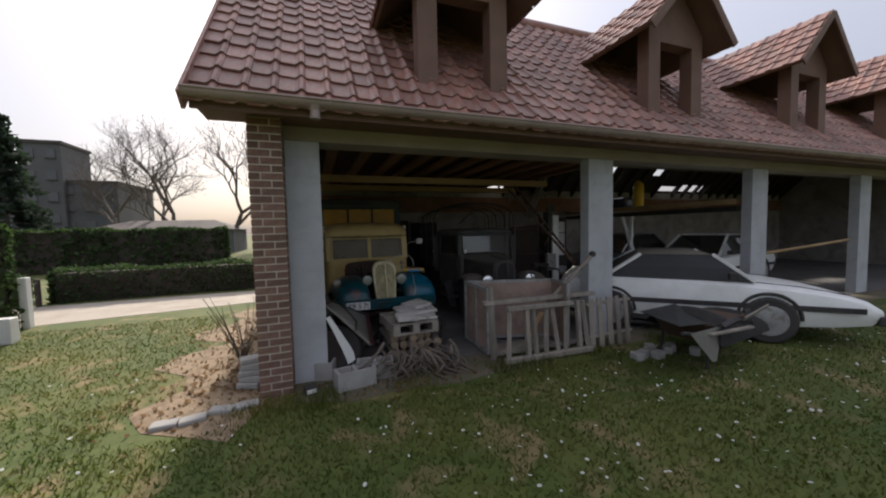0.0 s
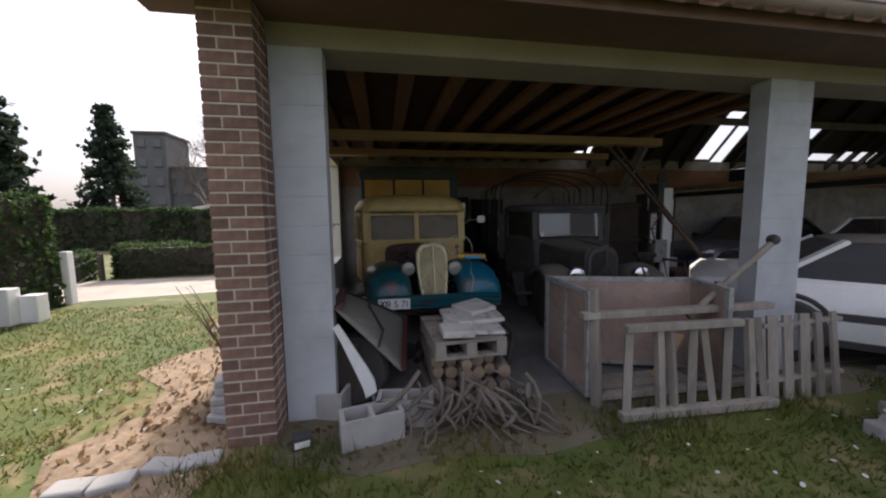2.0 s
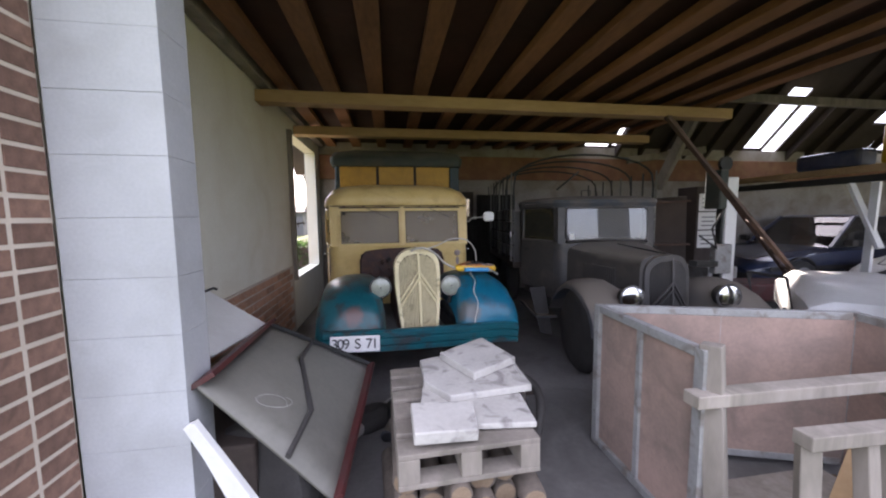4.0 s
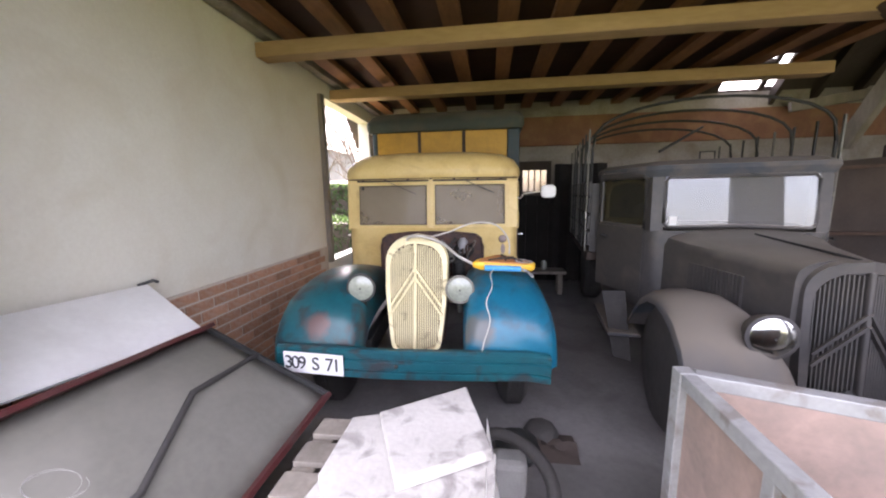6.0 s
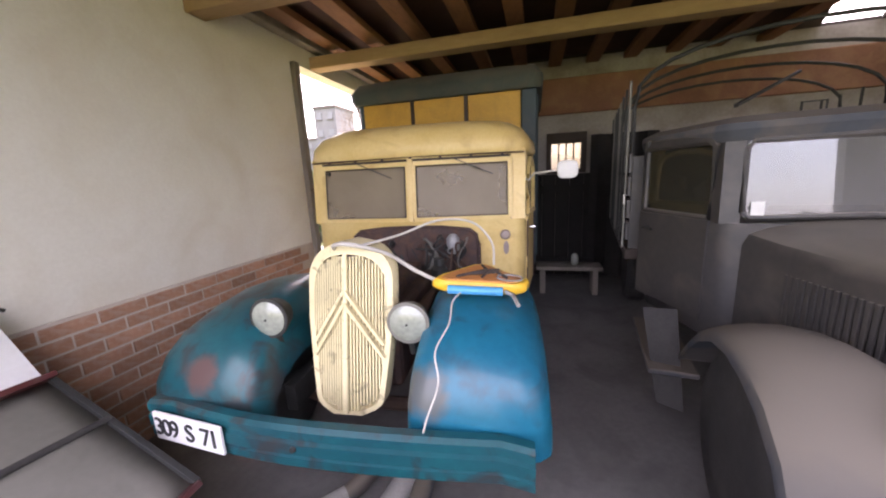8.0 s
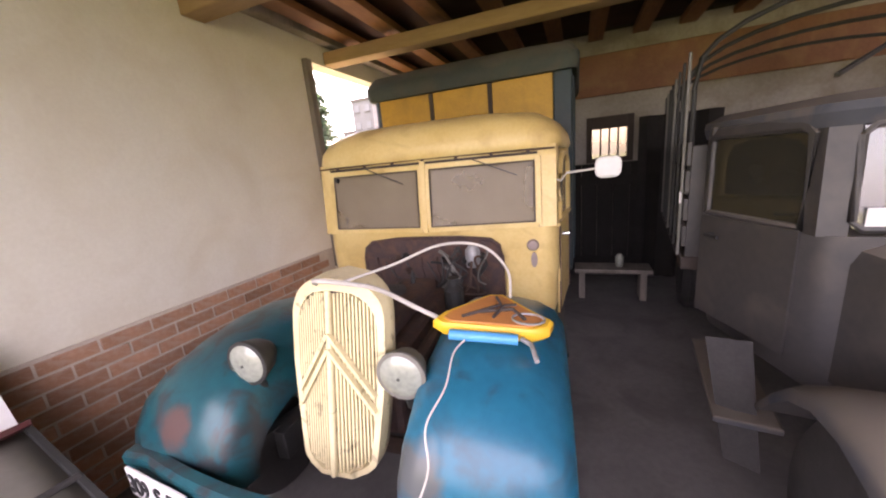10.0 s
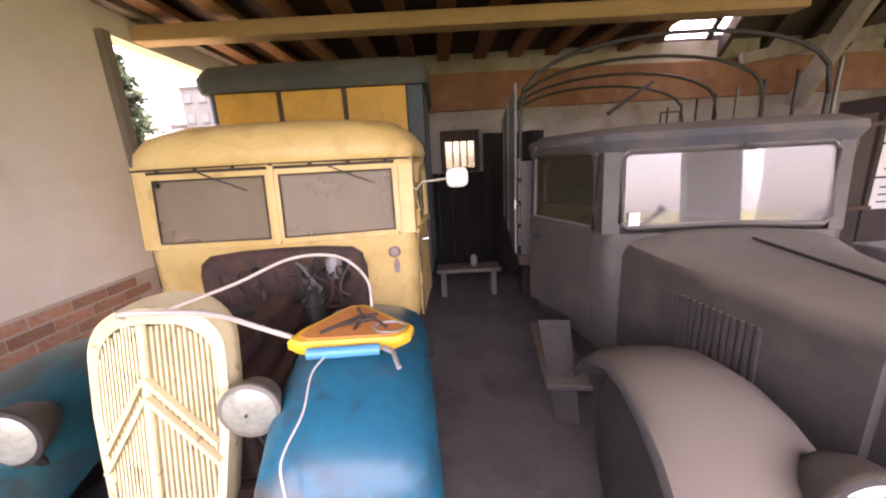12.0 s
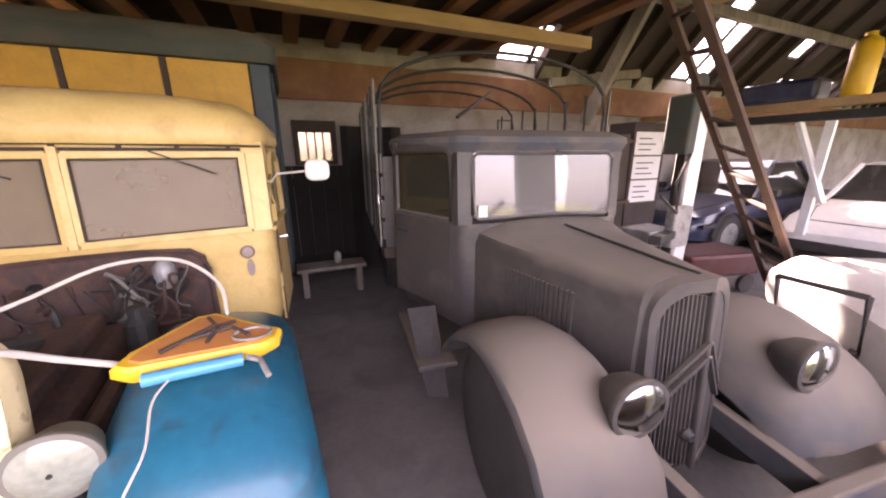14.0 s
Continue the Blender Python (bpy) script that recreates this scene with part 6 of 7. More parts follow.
# ---- cars ----
def car(label, m, paint, length=4.4, width=1.68, roof=1.2, cover=False):
    """A low car; its nose points along +x."""
    c = thing("car", label, "car", m)
    L, W = length, width / 2
    w_u, b_u, r_u = (0.2, 0.17, 0.05) if cover else (0.30, 0.13, -0.02)
    side = [(-0.5, 0.50, 0.72, 0.9), (-0.47, 0.30, 0.82, 0.97), (-0.35, 0.24, 0.84, 1.0), (-0.2, 0.22, 0.83, 1.0), (0.0, 0.22, 0.82, 1.0), (0.12, 0.22, 0.80, 1.0), (0.25, 0.23, 0.76, 0.99), (0.38, 0.26, 0.68, 0.97), (0.47, 0.30, 0.58, 0.9), (0.5, 0.36, 0.50, 0.8)]
    rings = []
    for u, z0, z1, w in side:
        h = z1 - z0
        half = [(W * w * 0.93, z0), (W * w, z0 + h * 0.35), (W * w, z0 + h * 0.62), (W * w * 0.95, z0 + h * 0.9), (W * w * 0.8, z1), (W * w * 0.3, z1 + 0.015)]
        rings.append([(u * L, y, z) for y, z in half] + [(u * L, -y, z) for y, z in half[::-1]])
    body = part("body", loft(rings), paint, c, "", True)
    gh = []
    for z, x0, x1, w in ((0.80, -0.34, b_u, 0.86), (0.98, -0.27, b_u - 0.07, 0.80), (roof - 0.04, -0.19, r_u, 0.70), (roof, -0.16, r_u - 0.03, 0.6)):
        gh.append([(x0 * L, -W * w, z), (x1 * L, -W * w, z), (x1 * L, W * w, z), (x0 * L, W * w, z)])
    part("cabin_glass", loft(gh[:3]), GLASS_CAR if not cover else M["ink"], c, "dark side and front glass")
    part("roof", loft([[(x * 1.0, y * 1.02, z) for x, y, z in gh[2]], gh[3]]), M["dust"] if cover else paint, c, "", True)
    for s in (-1, 1):
        part("side_trim", box((-0.47 * L, s * W - 0.012, 0.46), (0.44 * L, s * W + 0.008, 0.53), None, 0.006), M["black"], c)
        part("screen_pillar", bar((b_u * L, s * W * 0.86, 0.80), (r_u * L, s * W * 0.70, roof - 0.03), 0.05, 0.04), paint, c)
        part("rear_pillar", bar((-0.33 * L, s * W * 0.86, 0.80), (-0.19 * L, s * W * 0.70, roof - 0.03), 0.09, 0.04), paint, c)
        part("sill", box((-0.3 * L, s * W * 0.95 - 0.02, 0.2), (0.27 * L, s * W * 0.95 + 0.02, 0.27), None, 0.008), M["black"], c)
        part("mirror", box((0.08 * L, s * (W + 0.06) - 0.06, 0.84), (0.11 * L, s * (W + 0.06) + 0.06, 0.94), None, 0.02), M["black"], c)
        for u in (-0.30, w_u):
            part("arch", tube([(u * L + 0.335 * math.cos(a), s * (W - 0.004), 0.33 + 0.335 * math.sin(a)) for a in [math.pi * k / 16 for k in range(17)]], 0.022, 8), M["black"], c, "", True)
            wh = part("wheel", lathe([(0.18, -0.09), (0.28, -0.09), (0.31, -0.06), (0.31, 0.06), (0.28, 0.09), (0.18, 0.09)], 26, "Y"), M["black"], c, "", True)
            wh.location = (u * L, s * (W - 0.055), 0.31)
            part("hubcap", lathe([(0.20, s * -0.092), (0.17, s * -0.10), (0.13, s * -0.095), (0.06, s * -0.115), (0.001, s * -0.118)], 20, "Y"), M["steel"], wh, "", True)
    part("front_bumper", box((0.485 * L, -W * 0.86, 0.30), (0.505 * L, W * 0.86, 0.42), None, 0.012), M["black"], c)
    part("bonnet_line", tube([(0.15 * L, -W * 0.8, 0.80), (0.30 * L, -W * 0.74, 0.745), (0.44 * L, -W * 0.60, 0.64), (0.45 * L, W * 0.60, 0.635), (0.30 * L, W * 0.74, 0.745), (0.15 * L, W * 0.8, 0.80)], 0.006, 6), M["black"], c)
    return c


car("white wedge-shaped coupe with black trim, parked half out of its bay", pose(6.2, -0.08, 0.0, 0, 0, -45), M["whitepaint"], 3.8, 1.58, cover=True)
car("dark blue saloon car parked by the rear wall", pose(9.2, 4.15, 0.012, 0, 0, 180), M["navy"], 4.2, 1.6, 1.35)
car("dusty white car parked inside the barn", pose(10.2, 2.35, 0.012, 0, 0, 185), M["whitepaint"], 4.2, 1.65, 1.32)
heap = thing("wheelbarrow", "rusty wheelbarrow loaded with scrap sheet metal", "wheelbarrow", pose(4.85, -1.12, 0, 0, 0, 8))
part("tray", loft([rounded(0.28, -0.22, 0.22, 0.05, 0.28), rounded(0.42, -0.32, 0.32, 0.06, 0.52)]), M["rust"], heap, "", True)
part("wheel", lathe([(0.001, -0.04), (0.18, -0.04), (0.2, 0.0), (0.18, 0.04), (0.001, 0.04)], 22, "Y"), M["black"], heap, "", True).location = (0.62, 0, 0.2)
for s in (-1, 1):
    part("handle", tube([(0.62, s * 0.06, 0.2), (0.2, s * 0.24, 0.27), (-0.85, s * 0.28, 0.5)], 0.02), M["iron"], heap, "", True)
    part("leg", tube([(-0.25, s * 0.24, 0.3), (-0.3, s * 0.26, 0.0)], 0.016), M["iron"], heap)
part("scrap_sheet", quad_plate([(-0.85, -0.25, 0.56), (-0.25, -0.30, 0.52), (-0.18, 0.15, 0.64), (-0.80, 0.2, 0.62)], 0.008), M["iron"], heap, "bent grey sheet metal")
part("hanging_sheet", quad_plate([(-0.80, -0.33, 0.50), (-0.20, -0.36, 0.50), (-0.42, -0.40, 0.16), (-0.50, -0.40, 0.17)], 0.006), M["panelgrey"], heap, "torn triangular grey sheet")
part("dark_sheet", loft([[(-0.35 + 1.15 * u, 0.42 * math.cos(v), 0.30 + (0.30 + 0.07 * math.sin(7 * u)) * math.sin(v) ** 0.8 * (1 - 0.45 * u)) for v in [math.pi * j / 10 for j in range(11)]] for u in [k / 8 for k in range(9)]], False, False), M["nearblack"], heap, "black plastic sheet over the load", True)
for k in range(5):
    r2 = random.Random(300 + k)
    part("scrap_bar", bar((-0.5 + 0.2 * k, -0.38 + r2.uniform(-0.05, 0.05), 0.45 + r2.uniform(-0.05, 0.1)), (0.1 + 0.2 * k, -0.30 + r2.uniform(-0.2, 0.2), 0.50 + r2.uniform(-0.1, 0.12)), 0.05, 0.02, 40 * k), (M["greywood"], M["iron"], M["rust"])[k % 3], heap)
rock = thing("rubble", "pale lumps of broken concrete on the grass", "rubble")
for k in range(7):
    r2 = random.Random(k + 40)
    part("lump", box((-0.07, -0.05, -0.02), (0.07, 0.06, 0.09), pose(4.15 + 0.13 * k, -0.75 - r2.uniform(0, 0.35), 0.0, 0, 0, r2.uniform(0, 90)), 0.02), M["block"], rock)
ply = thing("long_pole", "long pale pole stored across the next bay", "pole")
part("shaft", tube([(8.395, 0.15, 1.0), (11.655, 0.15, 1.18)], 0.03), M["timber"], ply)


# ---- outside: hedges, trees, far buildings, grass ----
def leaves(name, points, size, material, parent=None, up=0.3, seed=1, kind=""):
    """Many small leaf blades at the given points."""
    g = np.random.default_rng(seed)
    p = np.asarray(points, float)
    n = len(p)
    a = g.normal(size=(n, 3)); a /= np.linalg.norm(a, axis=1)[:, None]
    b = g.normal(size=(n, 3)); b[:, 2] += up; b -= a * (a * b).sum(1)[:, None]; b /= np.linalg.norm(b, axis=1)[:, None]
    s = size * g.uniform(0.6, 1.4, (n, 1))
    v = np.stack([p - a * s * 0.35, p + b * s * 0.6 + a * s * 0.1, p + a * s * 0.35, p - b * s * 0.6], 1).reshape(-1, 3)
    f = np.arange(4 * n).reshape(-1, 4)
    me = bpy.data.meshes.new(name)
    me.from_pydata(v.tolist(), [], f.tolist())
    me.materials.append(material)
    ob = new(name, me)
    if parent is not None:
        ob.parent = parent
    if kind:
        ob["kind"] = kind
    return ob


def hedge(label, x0, y0, x1, y1, w, h, count, seed, size=0.07):
    a, b = Vector((x0, y0)), Vector((x1, y1))
    L = (b - a).length
    ang = math.atan2(y1 - y0, x1 - x0)
    o = thing("hedge", label, "hedge", Matrix.Translation((x0, y0, 0)) @ Matrix.Rotation(ang, 4, "Z"))
    # a solid dark box stands in for the shaded inside of the hedge
    bm = bmesh.new()
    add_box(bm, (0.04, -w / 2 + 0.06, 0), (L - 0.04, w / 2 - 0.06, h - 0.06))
    part("core", bm, M["darkwood"], o, "solid dark filling for the shaded inner twigs")
    g = np.random.default_rng(seed)
    face = g.integers(0, 4, count)
    u, v = g.uniform(0, L, count), g.uniform(0, 1, count)
    bulge = 0.04 * np.sin(u * 2.1) + 0.03 * np.sin(u * 5.3 + 1)
    j = g.normal(0, 0.03, count)
    pts = np.where((face == 0)[:, None], np.stack([u, -w / 2 - bulge + j, v * h], 1), np.where((face == 1)[:, None], np.stack([u, w / 2 + bulge + j, v * h], 1), np.where((face == 2)[:, None], np.stack([u, (v - 0.5) * w, h + j + bulge], 1), np.stack([np.where(u > L / 2, L, 0) + j, (v - 0.5) * w, g.uniform(0, h, count)], 1))))
    leaves("leaf", pts, size, M["hedge"], o, seed=seed, kind="stuff")


hedge("clipped low green hedge across the drive", -5.55, 7.5, 9, 8.2, 0.6, 0.78, 20000, 1)
hedge("clipped low green hedge beside the gate", -9.5, 6.6, -5.9, 7.0, 0.6, 0.66, 3000, 2)
hedge("tall clipped dark hedge along the lawn", -5.2, -2.4, -4.85, 4.3, 0.9, 1.8, 20000, 3, 0.08)
hedge("tall dark shrub row behind the drive", -16, 16, -4, 18, 1.2, 1.9, 9000, 4, 0.18)
post = thing("gate_post", "grey concrete gate post by the hedge", "post", pose(-4.36, 4.42, 0))
part("shaft", box((-0.06, -0.06, 0), (0.06, 0.06, 0.92), None, 0.01), M["whitepaint"], post)
gate = thing("low_fence", "low wire fence beside the gate post", "fence")
for z in (0.3, 0.6):
    part("wire", tube([(-4.36, 4.46, z), (-5.6, 6.9, z)], 0.003), M["iron"], gate)
part("post", box((-5.64, 6.86, 0), (-5.56, 6.94, 0.65)), M["darkwood"], gate)
for dx, h in ((0.0, 0.52), (0.22, 0.40)):
    wp = thing("bollard", "pale concrete block standing on the lawn edge", "bollard", pose(-4.2 + dx, 3.2 + dx * 0.6, 0), "pale blocks")
    part("body", box((-0.11, -0.09, 0), (0.11, 0.09, h), None, 0.012), M["whitepaint"], wp)
for k in range(4):
    kb = tagged(part("kerb_stone", box((-0.10, -0.06, -0.03), (0.10, 0.06, 0.04), None, 0.015), M["block"]), "rough pale edging stone beside the pier", "stone", "edging stones")
    kb.matrix_basis = pose(-0.10 - 0.2 * k, -0.34 - 0.05 * k + 0.04 * (k % 2), 0.0, rng.uniform(-4, 4), rng.uniform(-4, 4), rng.uniform(-15, 15))
for k in range(5):
    kb = tagged(part("flat_stone", box((-0.11, -0.08, -0.02), (0.11, 0.08, 0.035), None, 0.01), M["block"]), "flat grey stone stacked beside the pier", "stone", "stacked stones")
    kb.matrix_basis = pose(-0.14 + 0.02 * (k % 2), 0.12 + 0.03 * k, 0.03 + 0.055 * k, 0, 0, rng.uniform(-20, 20))
shrub = thing("shrub", "bare twiggy shrub with dead leaves by the wall", "shrub", pose(-0.32, 0.75, 0))
dead = []
for k in range(26):
    r2 = random.Random(k)
    a, l, h = r2.uniform(0, 6.28), r2.uniform(0.1, 0.45), r2.uniform(0.35, 0.95)
    pts = [(l * u * math.cos(a + 0.5 * u), l * u * math.sin(a + 0.5 * u), h * u ** 0.8) for u in [j / 5 for j in range(6)]]
    part("twig", tube(pts, 0.008, 5, 0.002), M["bark"], shrub)
    dead += [Vector(pts[j]) * 1.0 + Vector((r2.uniform(-0.05, 0.05), r2.uniform(-0.05, 0.05), r2.uniform(-0.1, 0.02))) for j in (1, 2, 3)]
leaves("dead_leaf", dead + [(random.Random(k).gauss(0, 0.3), random.Random(k + 999).gauss(-0.2, 0.4), 0.02) for k in range(250)], 0.05, M["straw"], shrub, seed=9, kind="stuff")


def bare_tree(x, y, h, seed, spread=0.55):
    t = thing("tree", "tall bare winter tree with fine twigs", "tree", pose(x, y, -0.2))
    r2 = random.Random(seed)
    trunk, limbs, twigs = bmesh.new(), bmesh.new(), bmesh.new()
    def grow(p, d, l, r, depth):
        pts, q, e = [p], p.copy(), d.copy()
        for _ in range(3):
            e = (e + Vector((r2.gauss(0, 0.13), r2.gauss(0, 0.13), 0.05))).normalized()
            q = q + e * l / 3
            pts.append(q.copy())
        add_tube(trunk if depth == 0 else limbs if depth < 3 else twigs, pts, max(r, 0.012), 7 if depth < 2 else 4 if depth < 4 else 3, r * 0.62)
        if depth >= 7:
            return
        for k in range(3 if depth < 5 else 2):
            ax = Vector((r2.gauss(0, 1), r2.gauss(0, 1), r2.gauss(0.3, 0.5))).normalized()
            nd = (e * (1 - spread * 0.5) + ax * spread).normalized()
            grow(pts[-1] if k < 2 else pts[2], nd, l * r2.uniform(0.62, 0.82), r * 0.6, depth + 1)
    grow(Vector((0, 0, 0)), Vector((0, 0, 1)), h * 0.27, h * 0.017, 0)
    part("trunk", trunk, M["bark"], t, "", True)
    part("limb", limbs, M["bark"], t)
    tagged(part("twig", twigs, M["bark"], t), kind="stuff")


bare_tree(-12.6, 36, 14.5, 1, 0.62)
bare_tree(-6.8, 32, 14.5, 2, 0.58)
bare_tree(-20.0, 44, 15.0, 3, 0.6)
bare_tree(-16.0, 46, 14.0, 7, 0.62)
bare_tree(-3.0, 33, 13.5, 5, 0.6)


def conifer(x, y, h, r, seed):
    t = thing("conifer", "dark green conifer with drooping boughs", "tree", pose(x, y, 0))
    part("trunk", tube([(0, 0, 0), (0.05, 0, h * 0.5), (0, 0, h)], h * 0.018, 8, 0.02), M["bark"], t, "", True)
    g = random.Random(seed)
    pts, boughs = [], bmesh.new()
    z = h * 0.08
    while z < h * 0.98:
        reach = r * (1 - z / h) ** 0.85 * g.uniform(0.75, 1.15) + 0.1
        for k in range(7):
            a = g.uniform(0, 6.28)
            e = reach * g.uniform(0.6, 1.1)
            tip = Vector((e * math.cos(a), e * math.sin(a), z - e * 0.25 + g.uniform(-0.1, 0.15)))
            add_tube(boughs, [Vector((0, 0, z)), tip * 0.5 + Vector((0, 0, z * 0.5 + e * 0.05)), tip], 0.03, 4, 0.008)
            for _ in range(int(14 + 22 * e / r)):
                u = g.uniform(0.25, 1.02)
                pts.append(Vector((0, 0, z)).lerp(tip, u) + Vector((g.gauss(0, 0.16 * u), g.gauss(0, 0.16 * u), g.gauss(-0.05, 0.1))))
        z += h * 0.032
    tagged(part("bough", boughs, M["bark"], t), kind="stuff")
    leaves("needle", pts, h * 0.036, M["needle"], t, -0.4, seed, "stuff")


conifer(-15.2, 22, 8.3, 2.9, 1)
conifer(-20.5, 21, 11.0, 3.2, 2)
conifer(-23.5, 24, 9.0, 2.4, 3)
conifer(0.3, 40, 8.0, 2.4, 4)


def building(label, x0, x1, y0, y1, h, storeys, cols, roof_h):
    b = thing("building", label, "building", pose(x0, y0, 0))
    w, d = x1 - x0, y1 - y0
    part("wall", box((0, 0, 0), (w, d, h)), M["farwall"], b)
    if roof_h:
        part("roof", loft([[(-0.3, -0.3, h), (w + 0.3, -0.3, h), (w + 0.3, d + 0.3, h), (-0.3, d + 0.3, h)], [(w * 0.2, d * 0.5 - 0.05, h + roof_h), (w * 0.8, d * 0.5 - 0.05, h + roof_h), (w * 0.8, d * 0.5 + 0.05, h + roof_h), (w * 0.2, d * 0.5 + 0.05, h + roof_h)]]), M["farroof"], b)
    else:
        part("parapet", box((-0.15, -0.15, h), (w + 0.15, d + 0.15, h + 0.35)), M["farroof"], b)
    for r in range(storeys):
        for c in range(cols):
            x, z = w * (c + 0.5) / cols, h * (r + 0.55) / storeys
            win = part("window", box((x - w * 0.22 / cols, -0.08, z - h * 0.2 / storeys), (x + w * 0.22 / cols, 0.0, z + h * 0.2 / storeys)), M["farglass"], b)
            part("sill", box((x - w * 0.26 / cols, -0.14, z - h * 0.24 / storeys), (x + w * 0.26 / cols, 0.0, z - h * 0.2 / storeys)), M["farroof"], win)
    return b


building("grey tower block with a roof hut", -33, -22, 50, 60, 8.0, 4, 6, 0)
building("square grey tower top with few windows", -30.4, -26.7, 49.4, 55, 12.4, 5, 2, 0)
building("low house with a dark hipped roof", -16, -6, 30, 36, 2.0, 1, 4, 0.9)

# grass blades, thicker near the barn, and daisies
g = np.random.default_rng(7)
def lawn_points(n, x0, x1, y0, y1):
    p = np.stack([g.uniform(x0, x1, n), g.uniform(y0, y1, n)], 1)
    bare = (p[:, 0] > 0.1) & (p[:, 1] > -0.35 - 0.25 * np.abs(np.sin(p[:, 0] * 2.3))) | (p[:, 0] > -1.1) & (p[:, 1] > -0.7) & (g.uniform(0, 1, n) < 0.93)
    return p[~bare]
p = np.concatenate([lawn_points(52000, -5.5, 9.5, -4.2, 0.2), lawn_points(12000, -4.6, -0.3, 0.0, 4.0), lawn_points(15000, -1.5, 4.5, -3.6, 0.0)])
n = len(p)
h, a, w = g.uniform(0.018, 0.045, n), g.uniform(0, 6.28, n), g.uniform(0.004, 0.009, n)
dx, dy, lean = np.cos(a) * w, np.sin(a) * w, g.normal(0, 0.02, (n, 2))
v = np.stack([np.stack([p[:, 0] - dx, p[:, 1] - dy, 0 * h], 1), np.stack([p[:, 0] + dx, p[:, 1] + dy, 0 * h], 1), np.stack([p[:, 0] + lean[:, 0], p[:, 1] + lean[:, 1], h], 1)], 1).reshape(-1, 3)
me = bpy.data.meshes.new("grass")
me.from_pydata(v.tolist(), [], np.arange(3 * n).reshape(-1, 3).tolist())
me.materials.append(M["grass"])
tagged(new("grass", me), "short uneven green and yellowing grass", "grass", "", "stuff")
n = 4200
p = np.stack([g.uniform(-0.3, 5.2, n), g.normal(-0.52, 0.14, n)], 1)
p = p[(p[:, 1] < -0.26) & (np.sin(p[:, 0] * 5.1) + np.sin(p[:, 0] * 2.3 + 1) + g.normal(0, 0.5, n) > -0.2)]
n = len(p)
h, a, w = g.uniform(0.05, 0.13, n), g.uniform(0, 6.28, n), g.uniform(0.003, 0.006, n)
dx, dy, lean = np.cos(a) * w, np.sin(a) * w, g.normal(0, 0.035, (n, 2))
v = np.stack([np.stack([p[:, 0] - dx, p[:, 1] - dy, 0 * h], 1), np.stack([p[:, 0] + dx, p[:, 1] + dy, 0 * h], 1), np.stack([p[:, 0] + lean[:, 0], p[:, 1] + lean[:, 1], h], 1)], 1).reshape(-1, 3)
me = bpy.data.meshes.new("grass_tufts")
me.from_pydata(v.tolist(), [], np.arange(3 * n).reshape(-1, 3).tolist())
me.materials.append(M["grass"])
tagged(new("grass_tufts", me), "longer rough grass along the front of the barn", "grass", "", "stuff")
p = np.concatenate([lawn_points(420, 0.5, 9, -3.6, -0.5), lawn_points(160, -4, 0.4, -3.6, 1)])
bm = bmesh.new()
for x, y in p:
    r = g.uniform(0.008, 0.017)
    z = g.uniform(0.03, 0.06)
    tx, ty = g.normal(0, 0.3, 2)
    c = bm.verts.new((x, y, z + 0.002))
    ring = [bm.verts.new((x + r * math.cos(k), y + r * math.sin(k), z + r * (tx * math.cos(k) + ty * math.sin(k)))) for k in [2 * math.pi * j / 8 for j in range(8)]]
    for k in range(8):
        bm.faces.new((c, ring[k], ring[(k + 1) % 8]))
tagged(part("daisies", bm, M["daisy"]), "small white daisies scattered in the grass", "flowers", "", "stuff")
g2 = random.Random(12)
leaves("dead_leaves", [(g2.gauss(-0.6, 0.5), g2.uniform(-0.6, 3.5), 0.015) for _ in range(500)] + [(g2.uniform(0.4, 4.6), g2.gauss(-0.35, 0.15), 0.015) for _ in range(300)], 0.04, M["straw"], None, 1.0, 12, "stuff")
tagged(bpy.data.objects["dead_leaves"], "dry brown leaves scattered on bare earth", "leaves")


# ---- bricks and tiles ----
def piece_mesh(name, size, material, bevel=0.003):
    bm = box([-v / 2 for v in size], [v / 2 for v in size], None, bevel)
    bmesh.ops.recalc_face_normals(bm, faces=bm.faces)
    me = bpy.data.meshes.new(name)
    bm.to_mesh(me)
    bm.free()
    me.materials.append(material)
    return me


def piece(name, me, parent, loc, turn=0.0):
    ob = new(name, me)
    ob.parent = parent
    ob.matrix_basis = pose(*loc, 0, 0, turn)
    return ob


pier = thing("brick_pier", "dark brown brick pier with pale mortar at the barn corner", "pier", kind="structure")
part("mortar", box((0.006, -0.235, 0), (0.295, -0.001, 2.715)), M["mortar"], pier)
course = 0.0733
half, stretch, back = (piece_mesh("brick", s, M["brick"]) for s in ((0.095, 0.105, 0.06), (0.19, 0.105, 0.06), (0.12, 0.122, 0.06)))
for c in range(37):
    z = course * (c + 0.5)
    jog = lambda: rng.uniform(-0.002, 0.002)
    first, second = (half, stretch) if c % 2 else (stretch, half)
    w1 = 0.095 if c % 2 else 0.19
    piece("brick", first, pier, (w1 / 2, -0.1895 + jog(), z), rng.uniform(-0.5, 0.5))
    piece("brick", second, pier, (w1 + 0.012 + (0.285 - w1) / 2, -0.1895 + jog(), z), rng.uniform(-0.5, 0.5))
    piece("brick", back, pier, (0.237 + jog(), -0.064, z))
mort = part("mortar", box((0.155, 0.26, 0.0), (0.176, 3.155, 0.825)), M["mortar"], wall_left)
full, short = piece_mesh("brick", (0.03, 0.213, 0.06), M["brick_in"]), piece_mesh("brick", (0.03, 0.1, 0.06), M["brick_in"])
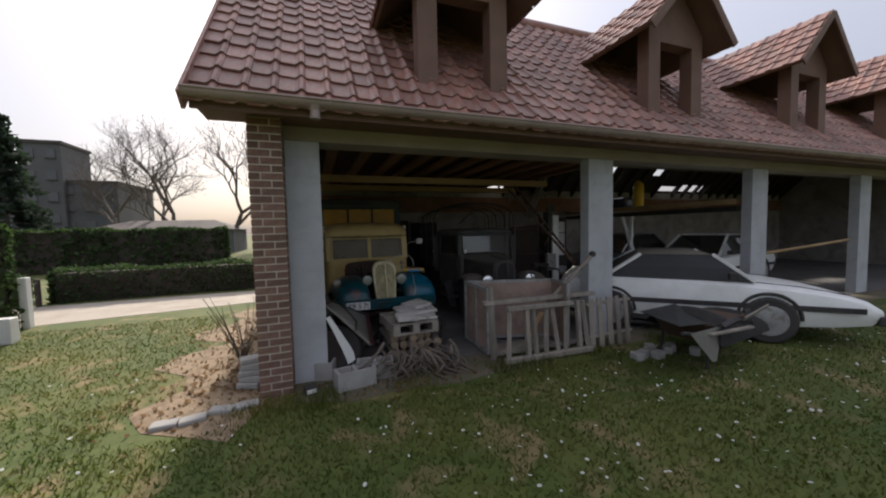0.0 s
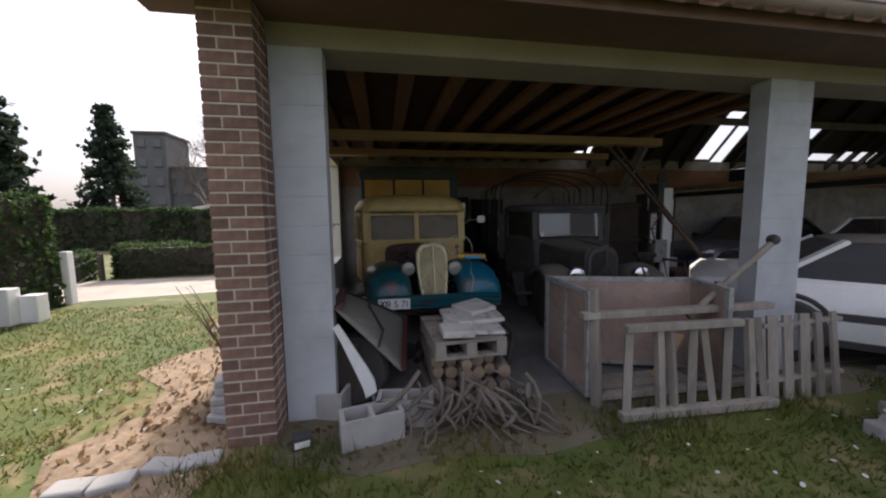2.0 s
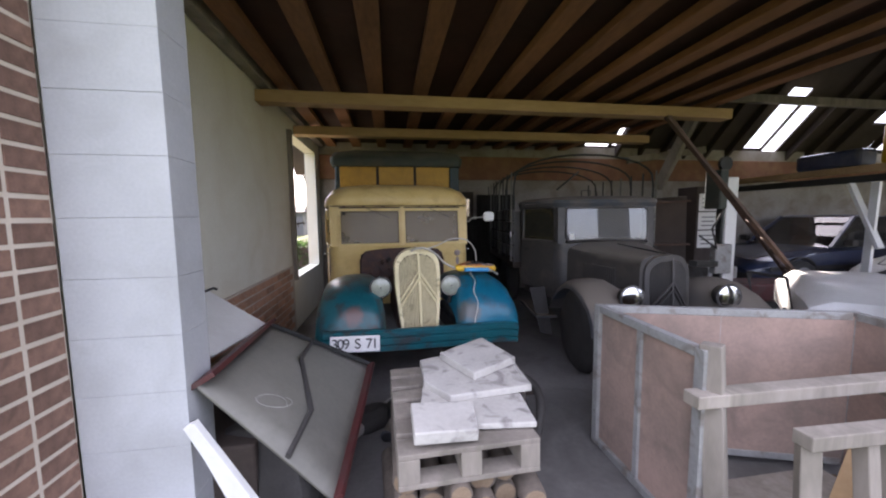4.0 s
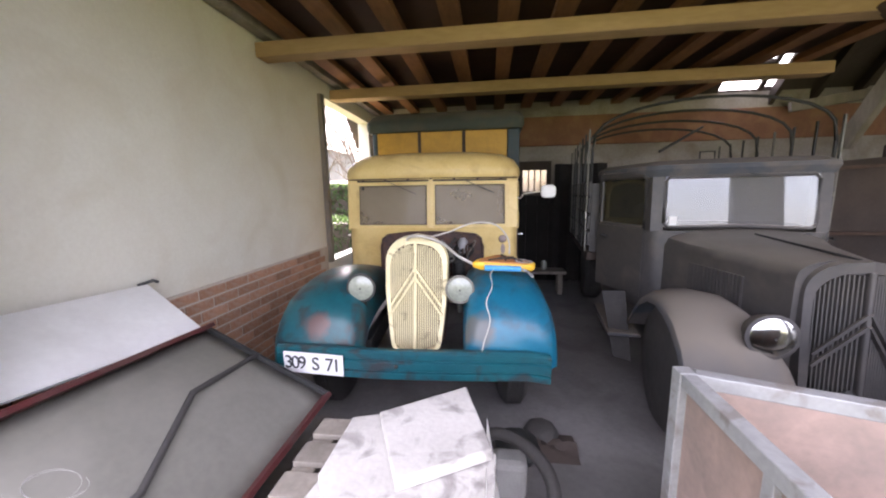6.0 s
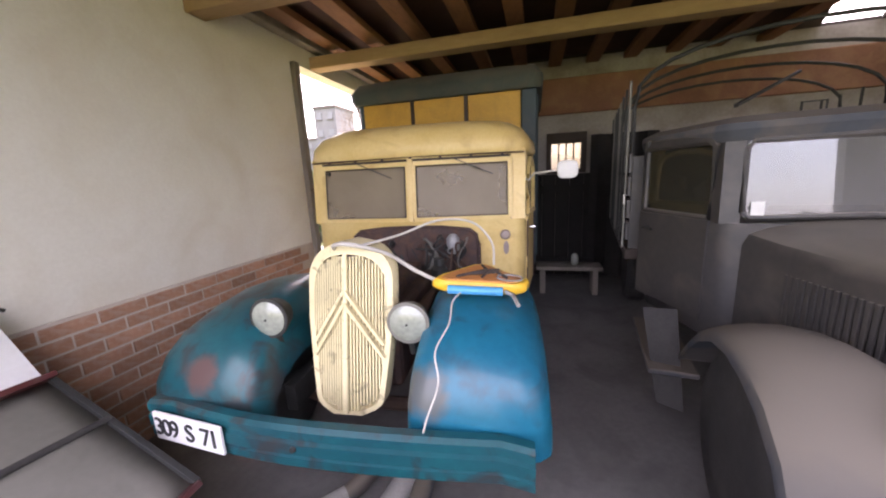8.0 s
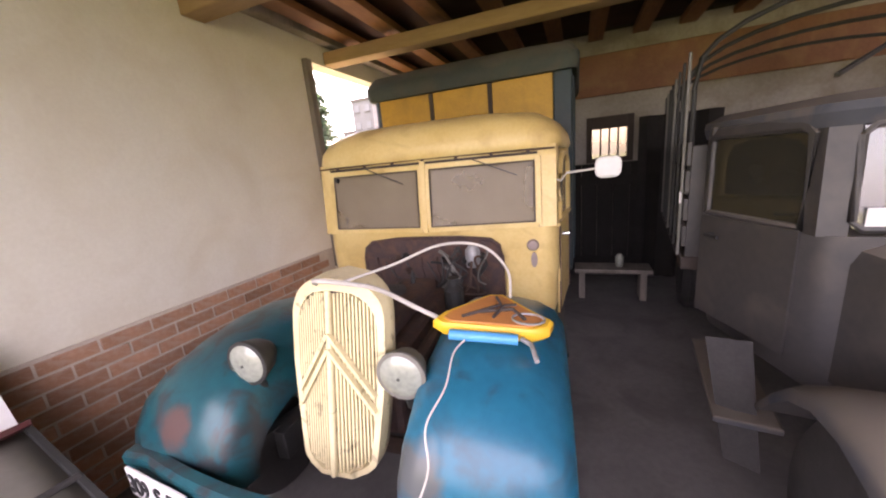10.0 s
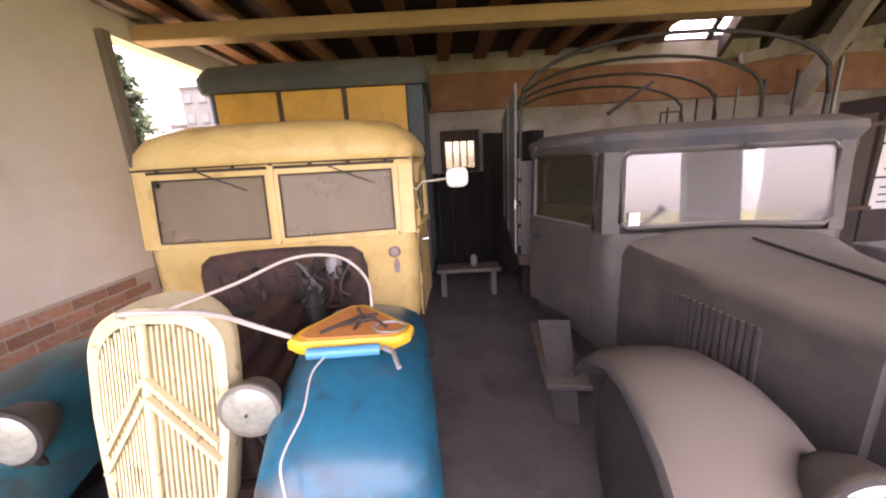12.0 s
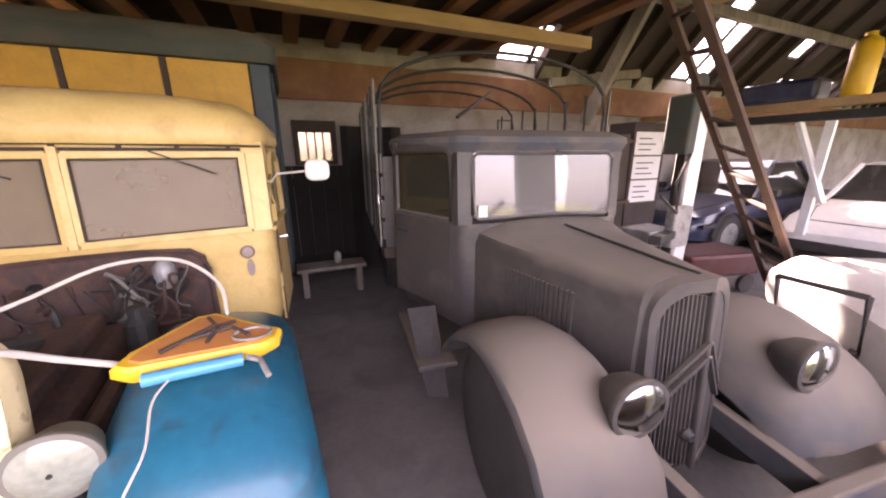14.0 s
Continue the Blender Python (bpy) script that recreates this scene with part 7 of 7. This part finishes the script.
for c in range(11):
    y = 0.27
    z = course * (c + 0.5) + 0.01
    if c % 2:
        piece("brick", short, wall_left, (0.168, y + 0.05, z))
        y += 0.112
    while y + 0.213 < 3.17:
        piece("brick", full, wall_left, (0.168 + rng.uniform(-0.002, 0.002), y + 0.1065, z))
        y += 0.225

# roof tiles: pan and roll, with a thick lower lip
TW, TL = 0.235, 0.29
prof = [(0.0, 0.012), (0.02, 0.004), (0.14, 0.0), (0.165, 0.012), (0.185, 0.034), (0.21, 0.036), (0.232, 0.016)]
slope_dir = Vector((0, 1, SLOPE)).normalized()
up = Vector((0, -SLOPE, 1)).normalized()
def tile_faces(bm, o):
    top = [bm.verts.new(o + Vector((x, 0, 0)) + slope_dir * (TL + 0.04) + up * (h - 0.004)) for x, h in prof]
    low = [bm.verts.new(o + Vector((x, 0, 0)) + up * (h + 0.022)) for x, h in prof]
    lip = [bm.verts.new(o + Vector((x, 0, 0)) + up * (h + 0.004)) for x, h in prof]
    for k in range(len(prof) - 1):
        bm.faces.new((low[k], low[k + 1], top[k + 1], top[k]))
        bm.faces.new((lip[k], lip[k + 1], low[k + 1], low[k]))
tiles = thing("roof_tiles", "weathered red-brown clay tiles of the front roof slope", "roof tiles", kind="structure")
bm = bmesh.new()
tile_faces(bm, Vector((0, 0, 0)))
bmesh.ops.recalc_face_normals(bm, faces=bm.faces)
tile_me = bpy.data.meshes.new("tile")
bm.to_mesh(tile_me)
bm.free()
tile_me.materials.append(M["tile"])
rest = bmesh.new()
start = Vector((-0.40, -0.60, 2.78 - SLOPE * 0.1 + 0.02))
for r in range(14):
    for c in range(86):
        o = start + Vector((TW * c, 0, 0)) + slope_dir * (TL * r) + up * rng.uniform(-0.003, 0.003)
        if c < 21:
            piece("tile", tile_me, tiles, o, rng.uniform(-0.6, 0.6))
        else:
            tile_faces(rest, o)
tagged(part("tile", rest, M["tile"], tiles), kind="stuff")
part("ridge", tube([(-0.4, RIDGE_Y, RIDGE_Z + 0.09), (END + 0.3, RIDGE_Y, RIDGE_Z + 0.09)], 0.1, 12), M["tile"], tiles)
part("verge", bar((-0.40, -0.58, 2.70), (-0.40, RIDGE_Y, RIDGE_Z + 0.02), 0.03, 0.16), M["tile"], tiles)
